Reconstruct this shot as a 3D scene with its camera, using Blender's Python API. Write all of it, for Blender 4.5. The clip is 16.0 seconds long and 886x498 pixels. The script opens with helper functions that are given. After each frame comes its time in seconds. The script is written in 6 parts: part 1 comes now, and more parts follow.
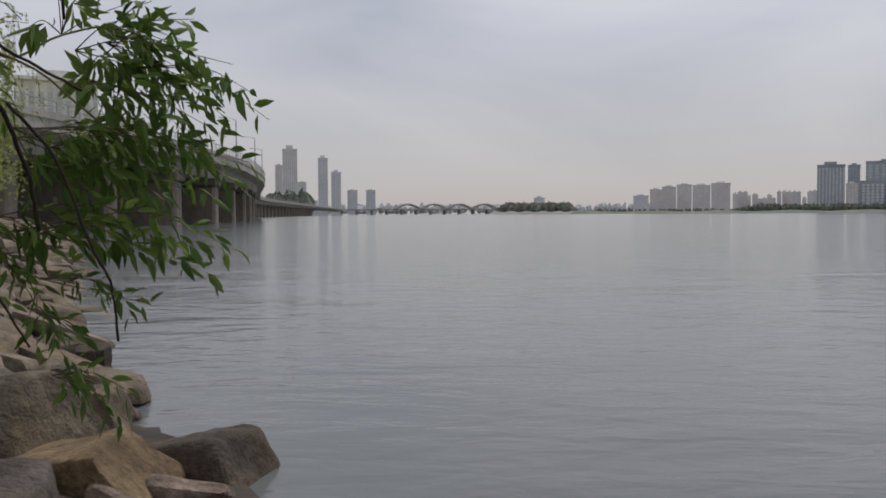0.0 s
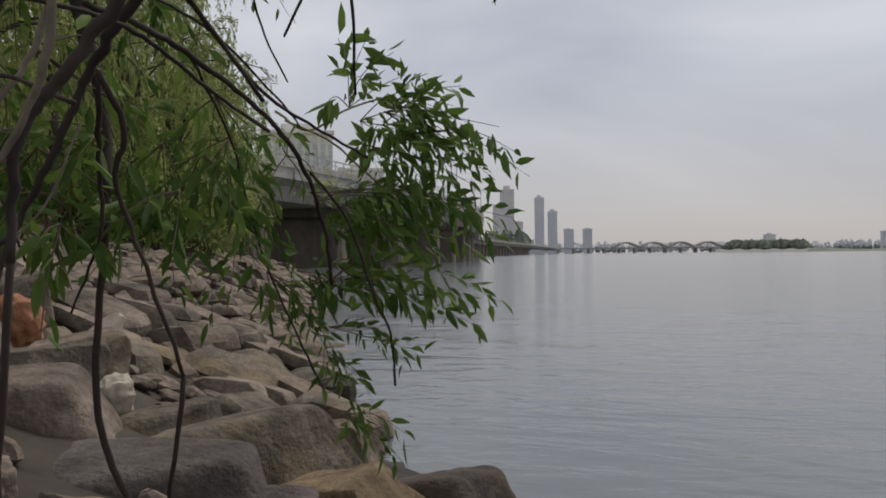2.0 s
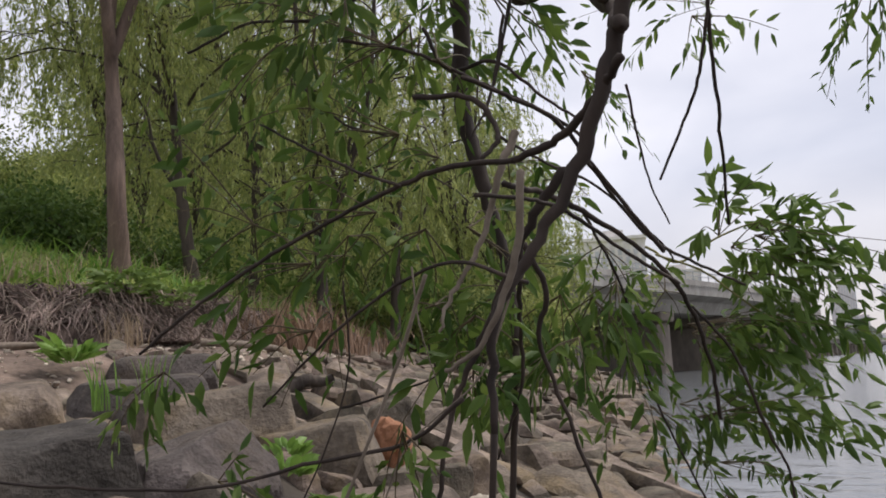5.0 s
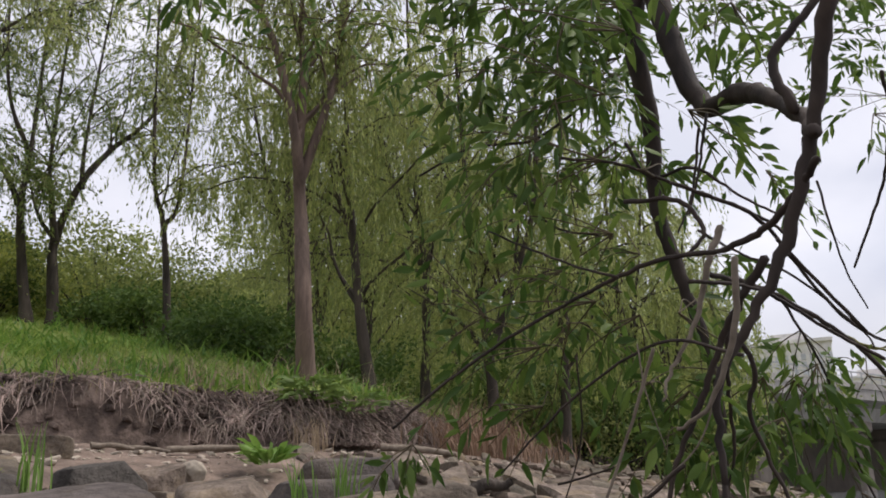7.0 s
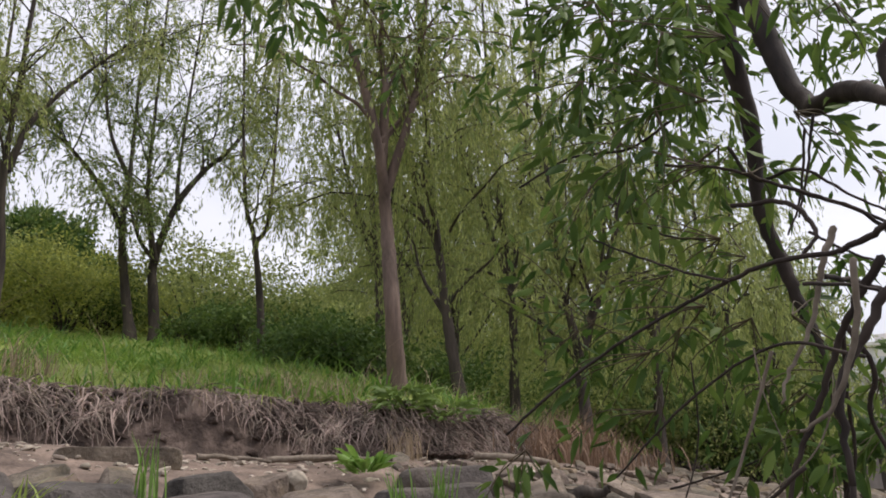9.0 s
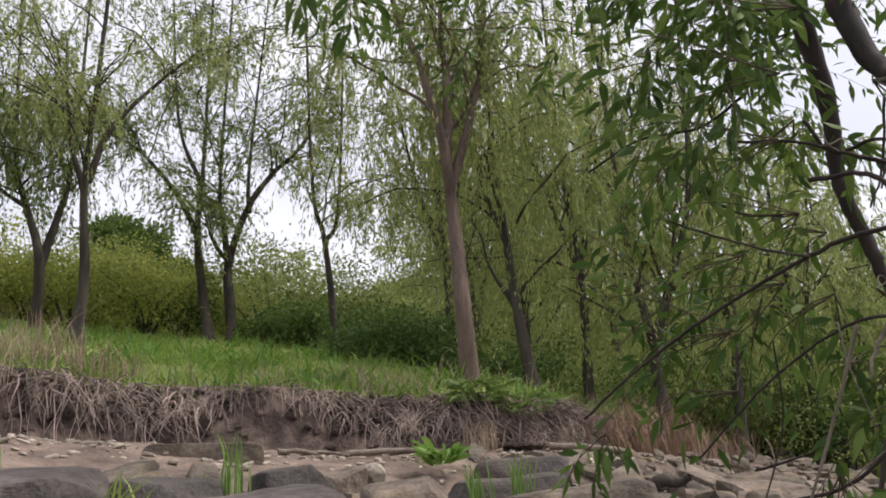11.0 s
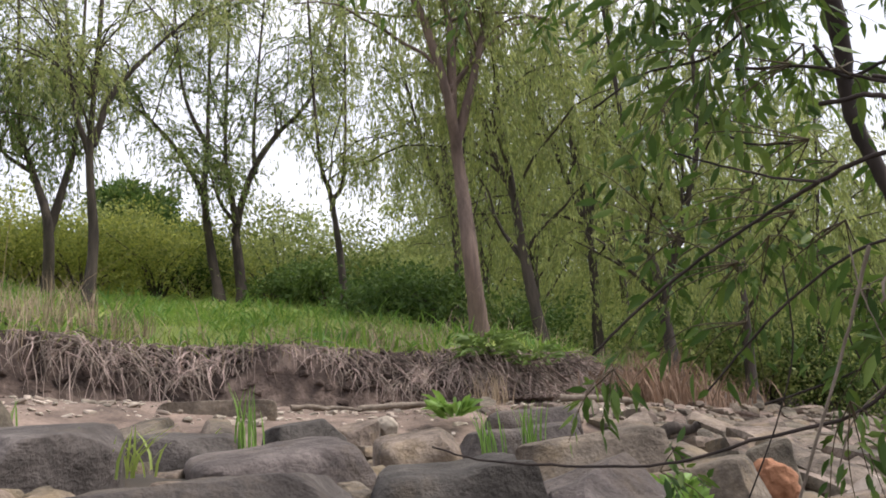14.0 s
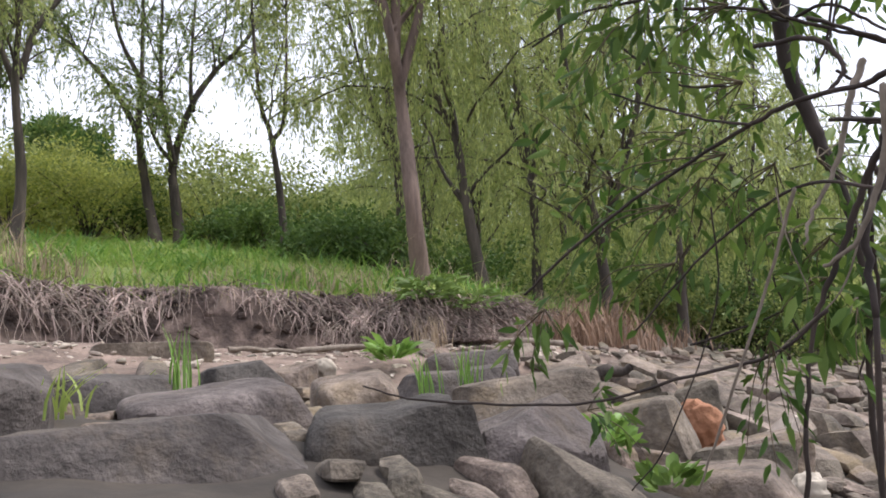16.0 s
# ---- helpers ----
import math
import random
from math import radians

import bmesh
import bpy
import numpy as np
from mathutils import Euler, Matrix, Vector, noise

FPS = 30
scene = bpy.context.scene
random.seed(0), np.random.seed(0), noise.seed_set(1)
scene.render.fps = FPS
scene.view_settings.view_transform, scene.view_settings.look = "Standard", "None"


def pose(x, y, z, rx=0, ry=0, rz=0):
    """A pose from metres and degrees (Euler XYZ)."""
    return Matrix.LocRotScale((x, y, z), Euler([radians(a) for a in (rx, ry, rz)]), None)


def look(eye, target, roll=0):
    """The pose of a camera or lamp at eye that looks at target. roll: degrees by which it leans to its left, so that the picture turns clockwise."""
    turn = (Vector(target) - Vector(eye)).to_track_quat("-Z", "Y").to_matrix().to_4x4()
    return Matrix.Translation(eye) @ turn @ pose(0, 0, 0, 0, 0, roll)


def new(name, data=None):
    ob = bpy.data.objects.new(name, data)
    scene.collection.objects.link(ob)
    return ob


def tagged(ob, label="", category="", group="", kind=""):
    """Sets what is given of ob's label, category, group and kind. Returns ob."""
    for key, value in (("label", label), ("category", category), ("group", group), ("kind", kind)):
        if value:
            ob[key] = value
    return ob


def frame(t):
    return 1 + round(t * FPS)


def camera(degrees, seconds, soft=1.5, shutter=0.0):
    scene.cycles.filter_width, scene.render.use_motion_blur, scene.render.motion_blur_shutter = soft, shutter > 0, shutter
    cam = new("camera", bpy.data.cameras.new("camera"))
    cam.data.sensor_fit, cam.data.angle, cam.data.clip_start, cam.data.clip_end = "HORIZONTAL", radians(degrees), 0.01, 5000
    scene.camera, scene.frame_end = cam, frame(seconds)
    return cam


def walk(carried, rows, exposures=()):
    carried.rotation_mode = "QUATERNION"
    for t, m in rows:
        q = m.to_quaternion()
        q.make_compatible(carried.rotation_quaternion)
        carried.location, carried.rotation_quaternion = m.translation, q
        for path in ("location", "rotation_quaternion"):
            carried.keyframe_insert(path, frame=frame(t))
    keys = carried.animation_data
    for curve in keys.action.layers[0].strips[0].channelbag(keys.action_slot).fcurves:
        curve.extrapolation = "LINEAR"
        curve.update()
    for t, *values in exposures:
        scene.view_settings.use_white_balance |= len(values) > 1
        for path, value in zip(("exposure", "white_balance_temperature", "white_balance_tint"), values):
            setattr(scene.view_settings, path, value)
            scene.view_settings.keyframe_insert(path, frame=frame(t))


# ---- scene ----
cam = camera(56.91, 16.0, soft=1.8)
PATH = [
    (0.0, pose(0, 0, 1.1, 87.54, 0.26, -0.01)),
    (0.5, pose(-0.034, -0.014, 1.113, 87.69, -0.08, 2.65)),
    (1.0, pose(-0.06, -0.026, 1.12, 88.54, 0.13, 6.84)),
    (1.5, pose(-0.082, -0.041, 1.131, 89.05, 0.24, 10.94)),
    (2.0, pose(-0.095, -0.06, 1.134, 90.38, 0.58, 15.06)),
    (2.5, pose(-0.116, -0.072, 1.14, 92.32, 1.14, 18.75)),
    (3.0, pose(-0.137, -0.092, 1.151, 93.87, 1.4, 22.2)),
    (3.5, pose(-0.152, -0.099, 1.165, 95.25, 1.99, 25.77)),
    (4.0, pose(-0.164, -0.127, 1.171, 96.44, 3.11, 28.18)),
    (4.5, pose(-0.182, -0.148, 1.184, 97.33, 3.15, 31.68)),
    (5.0, pose(-0.194, -0.167, 1.199, 98.54, 2.77, 37.09)),
    (7.5, pose(-0.129, -0.412, 1.125, 107.36, 2.16, 49.47)),
    (8.0, pose(-0.136, -0.417, 1.125, 107.26, 2.62, 50.49)),
    (8.5, pose(-0.138, -0.431, 1.127, 107.24, 2.46, 52.13)),
    (9.0, pose(-0.128, -0.449, 1.127, 107.33, 2.11, 54.58)),
    (9.5, pose(-0.133, -0.453, 1.122, 107.25, 2.03, 55.93)),
    (10.0, pose(-0.129, -0.461, 1.12, 107.25, 1.88, 57.74)),
    (12.5, pose(-0.121, -0.466, 1.101, 106.92, 3.32, 60.67)),
    (13.0, pose(-0.126, -0.456, 1.1, 106.75, 3.35, 60.62)),
    (13.5, pose(-0.134, -0.453, 1.093, 106.2, 3.45, 60.6)),
    (14.0, pose(-0.146, -0.444, 1.08, 104.23, 3.81, 60.6)),
    (14.5, pose(-0.155, -0.434, 1.074, 102.37, 3.81, 60.33)),
    (15.0, pose(-0.157, -0.434, 1.073, 100.89, 3.71, 59.92)),
    (15.5, pose(-0.155, -0.436, 1.074, 100.24, 3.73, 58.29)),
    (16.0, pose(-0.158, -0.415, 1.073, 100.07, 3.85, 56.5)),
]
walk(cam, PATH, exposures=[(0.0, -0.05, 6500, 11.5), (1.5, -0.05, 6500, 11.0), (3.5, 0.25, 6500, 12.5), (5.0, 0.55, 6500, 14.5), (7.5, 0.56, 6500, 14.5), (10.0, 0.74, 6500, 14.5), (13.0, 0.78, 6500, 14.5), (13.5, 0.88, 6500, 14.5), (14.0, 1.1, 6450, 14.5), (14.5, 1.22, 6300, 15.0), (15.0, 1.32, 6200, 15.0), (16.0, 1.32, 6150, 15.0)])

# ---- sky and light ----
world = bpy.data.worlds.new("overcast_sky")
scene.world = world
world.use_nodes = True
wn, wl = world.node_tree.nodes, world.node_tree.links
wn.clear()
SUN_AZ, SUN_EL = 25.0, 58.0
w_out = wn.new("ShaderNodeOutputWorld")
w_bg = wn.new("ShaderNodeBackground")
w_sky = wn.new("ShaderNodeTexSky")
w_sky.sky_type, w_sky.sun_disc = "NISHITA", False
w_sky.sun_elevation, w_sky.sun_rotation = radians(SUN_EL), radians(SUN_AZ)
w_dim = wn.new("ShaderNodeVectorMath")
w_dim.operation = "SCALE"
w_dim.inputs["Scale"].default_value = 0.10
wl.new(w_sky.outputs[0], w_dim.inputs[0])
w_co = wn.new("ShaderNodeTexCoord")
w_map = wn.new("ShaderNodeMapping")
w_map.inputs["Scale"].default_value = (1.0, 1.0, 2.6)
w_map.inputs["Location"].default_value = (0.6, 0.2, 0.1)
wl.new(w_co.outputs["Generated"], w_map.inputs[0])
w_noise = wn.new("ShaderNodeTexNoise")
w_noise.inputs["Scale"].default_value = 2.2
w_noise.inputs["Detail"].default_value = 5
w_noise.inputs["Roughness"].default_value = 0.45
w_noise.inputs["Distortion"].default_value = 0.4
wl.new(w_map.outputs[0], w_noise.inputs["Vector"])
w_ramp = wn.new("ShaderNodeValToRGB")
w_ramp.color_ramp.elements[0].position, w_ramp.color_ramp.elements[0].color = 0.34, (0.45, 0.475, 0.54, 1)
w_ramp.color_ramp.elements[1].position, w_ramp.color_ramp.elements[1].color = 0.68, (0.70, 0.705, 0.74, 1)
wl.new(w_noise.outputs["Fac"], w_ramp.inputs[0])
# the haze near the horizon is warmer and a little darker
w_sep = wn.new("ShaderNodeSeparateXYZ")
wl.new(w_co.outputs["Generated"], w_sep.inputs[0])
w_h = wn.new("ShaderNodeMapRange")
w_h.inputs["From Min"].default_value, w_h.inputs["From Max"].default_value = 0.0, 0.22
wl.new(w_sep.outputs["Z"], w_h.inputs[0])
w_haze = wn.new("ShaderNodeMix")
w_haze.data_type = "RGBA"
w_haze.inputs[6].default_value = (0.49, 0.465, 0.46, 1)
wl.new(w_h.outputs[0], w_haze.inputs[0])
wl.new(w_ramp.outputs[0], w_haze.inputs[7])
w_mix = wn.new("ShaderNodeMix")
w_mix.data_type = "RGBA"
w_mix.inputs[0].default_value = 0.9
wl.new(w_dim.outputs[0], w_mix.inputs[6])
wl.new(w_haze.outputs[2], w_mix.inputs[7])
wl.new(w_mix.outputs[2], w_bg.inputs[0])
w_bg.inputs[1].default_value = 1.0
wl.new(w_bg.outputs[0], w_out.inputs[0])

sun = new("sun", bpy.data.lights.new("sun", "SUN"))
sun.data.energy, sun.data.angle, sun.data.color = 2.0, radians(22), (1.0, 0.95, 0.87)
_a, _e = radians(SUN_AZ), radians(SUN_EL)
sun.matrix_world = look((30 * math.sin(_a) * math.cos(_e), 30 * math.cos(_a) * math.cos(_e), 30 * math.sin(_e)), (0, 0, 0))


# ---- materials ----
def material(name, low, high, scale=6.0, rough=0.85, bump=0.3, detail_scale=40.0, third=None, per_object=0.0,
             per_island=0.0, stretch=(1, 1, 1), metallic=0.0, bump_distance=0.02, translucent=0.0, spec=0.4, coords="Object", grain=0.7):
    """A weathered surface: two colours mixed by broad noise, broken by fine noise, with relief from both."""
    m = bpy.data.materials.new(name)
    m.use_nodes = True
    n, l = m.node_tree.nodes, m.node_tree.links
    b = n["Principled BSDF"]
    co = n.new("ShaderNodeTexCoord")
    if coords == "World":
        co = n.new("ShaderNodeNewGeometry")
    mp = n.new("ShaderNodeMapping")
    mp.inputs["Scale"].default_value = stretch
    l.new(co.outputs["Position" if coords == "World" else "Object"], mp.inputs[0])
    broad, fine = n.new("ShaderNodeTexNoise"), n.new("ShaderNodeTexNoise")
    for t, s, d in ((broad, scale, 4), (fine, detail_scale, 6)):
        t.inputs["Scale"].default_value, t.inputs["Detail"].default_value = s, d
        t.inputs["Roughness"].default_value = 0.62
        l.new(mp.outputs[0], t.inputs["Vector"])
    ramp = n.new("ShaderNodeValToRGB")
    e = ramp.color_ramp.elements
    e[0].position, e[0].color = 0.33, (*low, 1)
    e[1].position, e[1].color = 0.67, (*high, 1)
    if third:
        x = e.new(0.5)
        x.color = (*third, 1)
    l.new(broad.outputs["Fac"], ramp.inputs[0])
    hue = n.new("ShaderNodeHueSaturation")
    l.new(ramp.outputs[0], hue.inputs["Color"])
    ml = n.new("ShaderNodeMath")
    ml.operation = "MULTIPLY_ADD"
    ml.inputs[1].default_value, ml.inputs[2].default_value = grain, 1 - grain / 2
    l.new(fine.outputs["Fac"], ml.inputs[0])
    value = ml.outputs[0]
    for amount, node, socket in ((per_object, "ShaderNodeObjectInfo", "Random"), (per_island, "ShaderNodeNewGeometry", "Random Per Island")):
        if amount:
            r = n.new(node)
            v = n.new("ShaderNodeMath")
            v.operation = "MULTIPLY_ADD"
            v.inputs[1].default_value, v.inputs[2].default_value = amount, 1 - amount / 2
            l.new(r.outputs[socket], v.inputs[0])
            p = n.new("ShaderNodeMath")
            p.operation = "MULTIPLY"
            l.new(value, p.inputs[0])
            l.new(v.outputs[0], p.inputs[1])
            value = p.outputs[0]
            hs = n.new("ShaderNodeMath")
            hs.operation = "MULTIPLY_ADD"
            hs.inputs[1].default_value, hs.inputs[2].default_value = -0.035 * min(1, amount * 2), 0.5 + 0.0175 * min(1, amount * 2)
            l.new(r.outputs[socket], hs.inputs[0])
            l.new(hs.outputs[0], hue.inputs["Hue"])
    l.new(value, hue.inputs["Value"])
    l.new(hue.outputs[0], b.inputs["Base Color"])
    b.inputs["Roughness"].default_value, b.inputs["Metallic"].default_value = rough, metallic
    b.inputs["Specular IOR Level"].default_value = spec
    if bump:
        add = n.new("ShaderNodeMath")
        add.operation = "MULTIPLY_ADD"
        add.inputs[1].default_value = 0.35
        l.new(fine.outputs["Fac"], add.inputs[0])
        l.new(broad.outputs["Fac"], add.inputs[2])
        bp = n.new("ShaderNodeBump")
        bp.inputs["Strength"].default_value, bp.inputs["Distance"].default_value = bump, bump_distance
        l.new(add.outputs[0], bp.inputs["Height"])
        l.new(bp.outputs[0], b.inputs["Normal"])
    if translucent:
        out = n["Material Output"]
        tr = n.new("ShaderNodeBsdfTranslucent")
        l.new(hue.outputs[0], tr.inputs[0])
        mix = n.new("ShaderNodeMixShader")
        mix.inputs[0].default_value = translucent
        l.new(b.outputs[0], mix.inputs[1])
        l.new(tr.outputs[0], mix.inputs[2])
        l.new(mix.outputs[0], out.inputs[0])
    return m


def stone_material(name, low, mid, high, ochre, source):
    """Quarry stone: cloudy grey-brown, ochre stains, dark hairline cracks and pale flecks."""
    m = material(name, low, high, 3.0, 0.87, 0, 30, third=mid, grain=1.35, per_object=0.55 if source == "object" else 0, per_island=0.55 if source == "island" else 0)
    n, l = m.node_tree.nodes, m.node_tree.links
    b = n["Principled BSDF"]
    base = b.inputs["Base Color"].links[0].from_socket
    co = n.new("ShaderNodeTexCoord")
    geo = n.new("ShaderNodeNewGeometry")
    where = geo.outputs["Position"]
    st = n.new("ShaderNodeTexNoise")
    st.inputs["Scale"].default_value, st.inputs["Detail"].default_value, st.inputs["Roughness"].default_value = 1.6, 6, 0.7
    l.new(where, st.inputs["Vector"])
    r1 = n.new("ShaderNodeValToRGB")
    r1.color_ramp.elements[0].position, r1.color_ramp.elements[1].position = 0.52, 0.70
    l.new(st.outputs["Fac"], r1.inputs[0])
    mx = n.new("ShaderNodeMix")
    mx.data_type, mx.blend_type = "RGBA", "MIX"
    k = n.new("ShaderNodeMath")
    k.operation = "MULTIPLY"
    k.inputs[1].default_value = 0.75
    l.new(r1.outputs[0], k.inputs[0])
    l.new(k.outputs[0], mx.inputs[0])
    l.new(base, mx.inputs[6])
    mx.inputs[7].default_value = (*ochre, 1)
    wob = n.new("ShaderNodeTexNoise")
    wob.inputs["Scale"].default_value, wob.inputs["Detail"].default_value = 5.0, 4
    l.new(where, wob.inputs["Vector"])
    ad = n.new("ShaderNodeVectorMath")
    ad.operation = "MULTIPLY_ADD"
    ad.inputs[1].default_value = (0.35, 0.35, 0.35)
    l.new(wob.outputs["Color"], ad.inputs[0])
    l.new(where, ad.inputs[2])
    vo = n.new("ShaderNodeTexVoronoi")
    vo.feature = "DISTANCE_TO_EDGE"
    vo.inputs["Scale"].default_value = 1.3
    l.new(ad.outputs[0], vo.inputs["Vector"])
    cr = n.new("ShaderNodeMapRange")
    cr.inputs["From Min"].default_value, cr.inputs["From Max"].default_value = 0.0, 0.012
    cr.inputs["To Min"].default_value, cr.inputs["To Max"].default_value = 0.93, 1.0
    l.new(vo.outputs["Distance"], cr.inputs[0])
    dk = n.new("ShaderNodeMix")
    dk.data_type, dk.blend_type = "RGBA", "MULTIPLY"
    dk.inputs[0].default_value = 1.0
    l.new(mx.outputs[2], dk.inputs[6])
    l.new(cr.outputs[0], dk.inputs[7])
    l.new(dk.outputs[2], b.inputs["Base Color"])
    h = None
    for sc, wt, det in ((2.4, 0.9, 5), (9.0, 0.5, 6), (40.0, 0.09, 4)):
        t = n.new("ShaderNodeTexNoise")
        t.inputs["Scale"].default_value, t.inputs["Detail"].default_value, t.inputs["Roughness"].default_value = sc, det, 0.68
        l.new(where, t.inputs["Vector"])
        q = n.new("ShaderNodeMath")
        q.operation = "MULTIPLY_ADD"
        q.inputs[1].default_value = wt
        l.new(t.outputs["Fac"], q.inputs[0])
        if h:
            l.new(h, q.inputs[2])
        else:
            q.inputs[2].default_value = 0
        h = q.outputs[0]
    bp = n.new("ShaderNodeBump")
    bp.inputs["Strength"].default_value, bp.inputs["Distance"].default_value = 0.9, 0.07
    l.new(h, bp.inputs["Height"])
    l.new(bp.outputs[0], b.inputs["Normal"])
    return m


M_STONE = stone_material("granite_riprap", (0.052, 0.041, 0.030), (0.136, 0.108, 0.082), (0.23, 0.188, 0.144), (0.24, 0.175, 0.095), "object")
M_STONE_REST = stone_material("granite_riprap_small", (0.052, 0.041, 0.030), (0.136, 0.108, 0.082), (0.23, 0.188, 0.144), (0.24, 0.175, 0.095), "island")
M_STONE_GREY = stone_material("grey_granite", (0.037, 0.030, 0.026), (0.077, 0.065, 0.057), (0.128, 0.109, 0.097), (0.12, 0.092, 0.063), "object")
M_STONE_OCHRE = stone_material("ochre_sandstone", (0.065, 0.048, 0.024), (0.145, 0.108, 0.055), (0.22, 0.17, 0.09), (0.12, 0.092, 0.05), "object")
M_STONE_WET = stone_material("wet_dark_stone", (0.025, 0.019, 0.014), (0.062, 0.048, 0.036), (0.12, 0.093, 0.065), (0.12, 0.085, 0.04), "object")
M_STONE_RED = material("rusty_stone", (0.20, 0.085, 0.04), (0.34, 0.165, 0.09), 5, 0.9, 0.7, 26, bump_distance=0.04)
M_SAND = material("dry_sandy_soil", (0.085, 0.061, 0.048), (0.24, 0.178, 0.14), 2.4, 0.95, 0.8, 30, coords="World", grain=1.2, bump_distance=0.04)
# earth of the step, dark tones deepened to stand in for shadowed hollows
M_EARTH = material("eroded_earth", (0.03, 0.021, 0.017), (0.20, 0.148, 0.12), 3.0, 0.97, 1.0, 18, third=(0.075, 0.053, 0.042), coords="World", bump_distance=0.08)
M_TURF = material("turf_soil", (0.14, 0.19, 0.04), (0.26, 0.29, 0.08), 1.1, 0.95, 0.6, 20, coords="World", bump_distance=0.05)
# river bed gravel, also the shade painted on the ground between riprap stones
M_BED_GAP_SHADE = material("bed_gravel_gap_shade", (0.02, 0.016, 0.012), (0.07, 0.056, 0.042), 1.2, 0.9, 0.4, 20, coords="World")
M_GRASS = material("fresh_grass", (0.17, 0.26, 0.045), (0.34, 0.42, 0.105), 0.8, 0.6, 0, 8, per_island=0.7, translucent=0.35, coords="World")
M_STRAW = material("dry_grass", (0.25, 0.19, 0.12), (0.46, 0.37, 0.25), 1.2, 0.85, 0, 10, per_island=0.6, translucent=0.15, coords="World")
M_ROOT = material("dead_roots", (0.075, 0.054, 0.044), (0.36, 0.285, 0.238), 1.5, 0.9, 0, 12, per_island=0.7, coords="World")
M_RUST = material("rusty_dry_grass", (0.16, 0.105, 0.068), (0.33, 0.225, 0.15), 1.2, 0.85, 0, 10, per_island=0.6, translucent=0.15, coords="World")
M_BARK = material("willow_bark", (0.030, 0.024, 0.020), (0.092, 0.073, 0.058), 5, 0.92, 0.9, 22, stretch=(1, 1, 0.18), bump_distance=0.04)
# lit copy of willow_bark: light on the bank-edge trunk put into the colour
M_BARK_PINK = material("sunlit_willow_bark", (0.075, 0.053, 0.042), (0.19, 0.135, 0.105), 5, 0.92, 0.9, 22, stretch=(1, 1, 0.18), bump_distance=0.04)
M_BARK_NEAR = material("brown_willow_bark", (0.016, 0.011, 0.009), (0.056, 0.039, 0.030), 14, 0.8, 0.8, 70, stretch=(1, 1, 0.35), bump_distance=0.006)
M_TWIG_BROWN = material("brown_willow_twig", (0.060, 0.045, 0.024), (0.13, 0.10, 0.055), 14, 0.8, 0.3, 60, bump_distance=0.003)
M_TWIG_PALE = material("dead_twig_bark", (0.12, 0.095, 0.07), (0.25, 0.205, 0.16), 14, 0.85, 0.5, 70, bump_distance=0.004)
M_TWIG_GREEN = material("young_willow_shoot", (0.15, 0.15, 0.05), (0.26, 0.24, 0.09), 14, 0.7, 0.2, 60, bump_distance=0.003)
M_LEAF_NEAR = material("willow_leaf", (0.060, 0.115, 0.020), (0.145, 0.225, 0.050), 3, 0.55, 0, 30, per_island=0.8, translucent=0.35, spec=0.25, coords="World")
M_LEAF_FAR = material("willow_foliage", (0.215, 0.265, 0.072), (0.36, 0.405, 0.14), 0.6, 0.6, 0, 6, per_island=0.7, translucent=0.45, coords="World")
M_LEAF_YELLOW = material("yellow_green_foliage", (0.27, 0.31, 0.06), (0.42, 0.45, 0.12), 0.6, 0.6, 0, 6, per_island=0.7, translucent=0.45, coords="World")
M_LEAF_MID = material("mid_green_foliage", (0.11, 0.165, 0.04), (0.22, 0.28, 0.085), 0.6, 0.6, 0, 6, per_island=0.7, translucent=0.45, coords="World")
M_LEAF_DARK = material("dark_foliage", (0.06, 0.115, 0.022), (0.13, 0.20, 0.045), 0.6, 0.6, 0, 6, per_island=0.7, translucent=0.35, coords="World")
M_HERB = material("herb_leaf", (0.10, 0.21, 0.03), (0.20, 0.33, 0.07), 4, 0.5, 0, 20, per_island=0.6, translucent=0.35, coords="World")
M_CONC = material("weathered_concrete", (0.24, 0.225, 0.2), (0.42, 0.4, 0.37), 0.35, 0.85, 0.3, 3, coords="World", stretch=(1, 1, 0.4))
# browner, darker concrete mix for the piers and their caps
M_CONC_DARK = material("brownish_concrete", (0.16, 0.135, 0.112), (0.29, 0.25, 0.212), 0.35, 0.9, 0.3, 3, coords="World", stretch=(1, 1, 0.4))
M_STEEL = material("grey_painted_steel", (0.3, 0.31, 0.32), (0.42, 0.43, 0.44), 1, 0.5, 0.1, 10, metallic=0.3)
# tower, window-strip and apartment colours lightened to carry the distance haze
M_TOWER_A = material("hazed_pink_curtain_wall", (0.62, 0.57, 0.57), (0.70, 0.645, 0.645), 0.02, 0.6, 0, 0.2, coords="World")
M_TOWER_B = material("hazed_tower_cladding", (0.60, 0.61, 0.645), (0.68, 0.69, 0.725), 0.02, 0.6, 0, 0.2, coords="World")
M_TOWER_DARK = material("hazed_window_strip", (0.47, 0.48, 0.515), (0.55, 0.56, 0.595), 0.02, 0.45, 0, 0.2, coords="World")
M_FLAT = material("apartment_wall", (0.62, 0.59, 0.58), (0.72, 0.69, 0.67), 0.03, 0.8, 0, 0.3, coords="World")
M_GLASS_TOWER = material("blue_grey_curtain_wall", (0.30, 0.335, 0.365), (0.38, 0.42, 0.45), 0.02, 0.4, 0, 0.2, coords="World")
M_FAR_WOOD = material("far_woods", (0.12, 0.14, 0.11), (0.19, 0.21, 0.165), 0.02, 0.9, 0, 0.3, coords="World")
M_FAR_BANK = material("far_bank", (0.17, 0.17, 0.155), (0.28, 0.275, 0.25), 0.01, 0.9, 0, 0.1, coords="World")

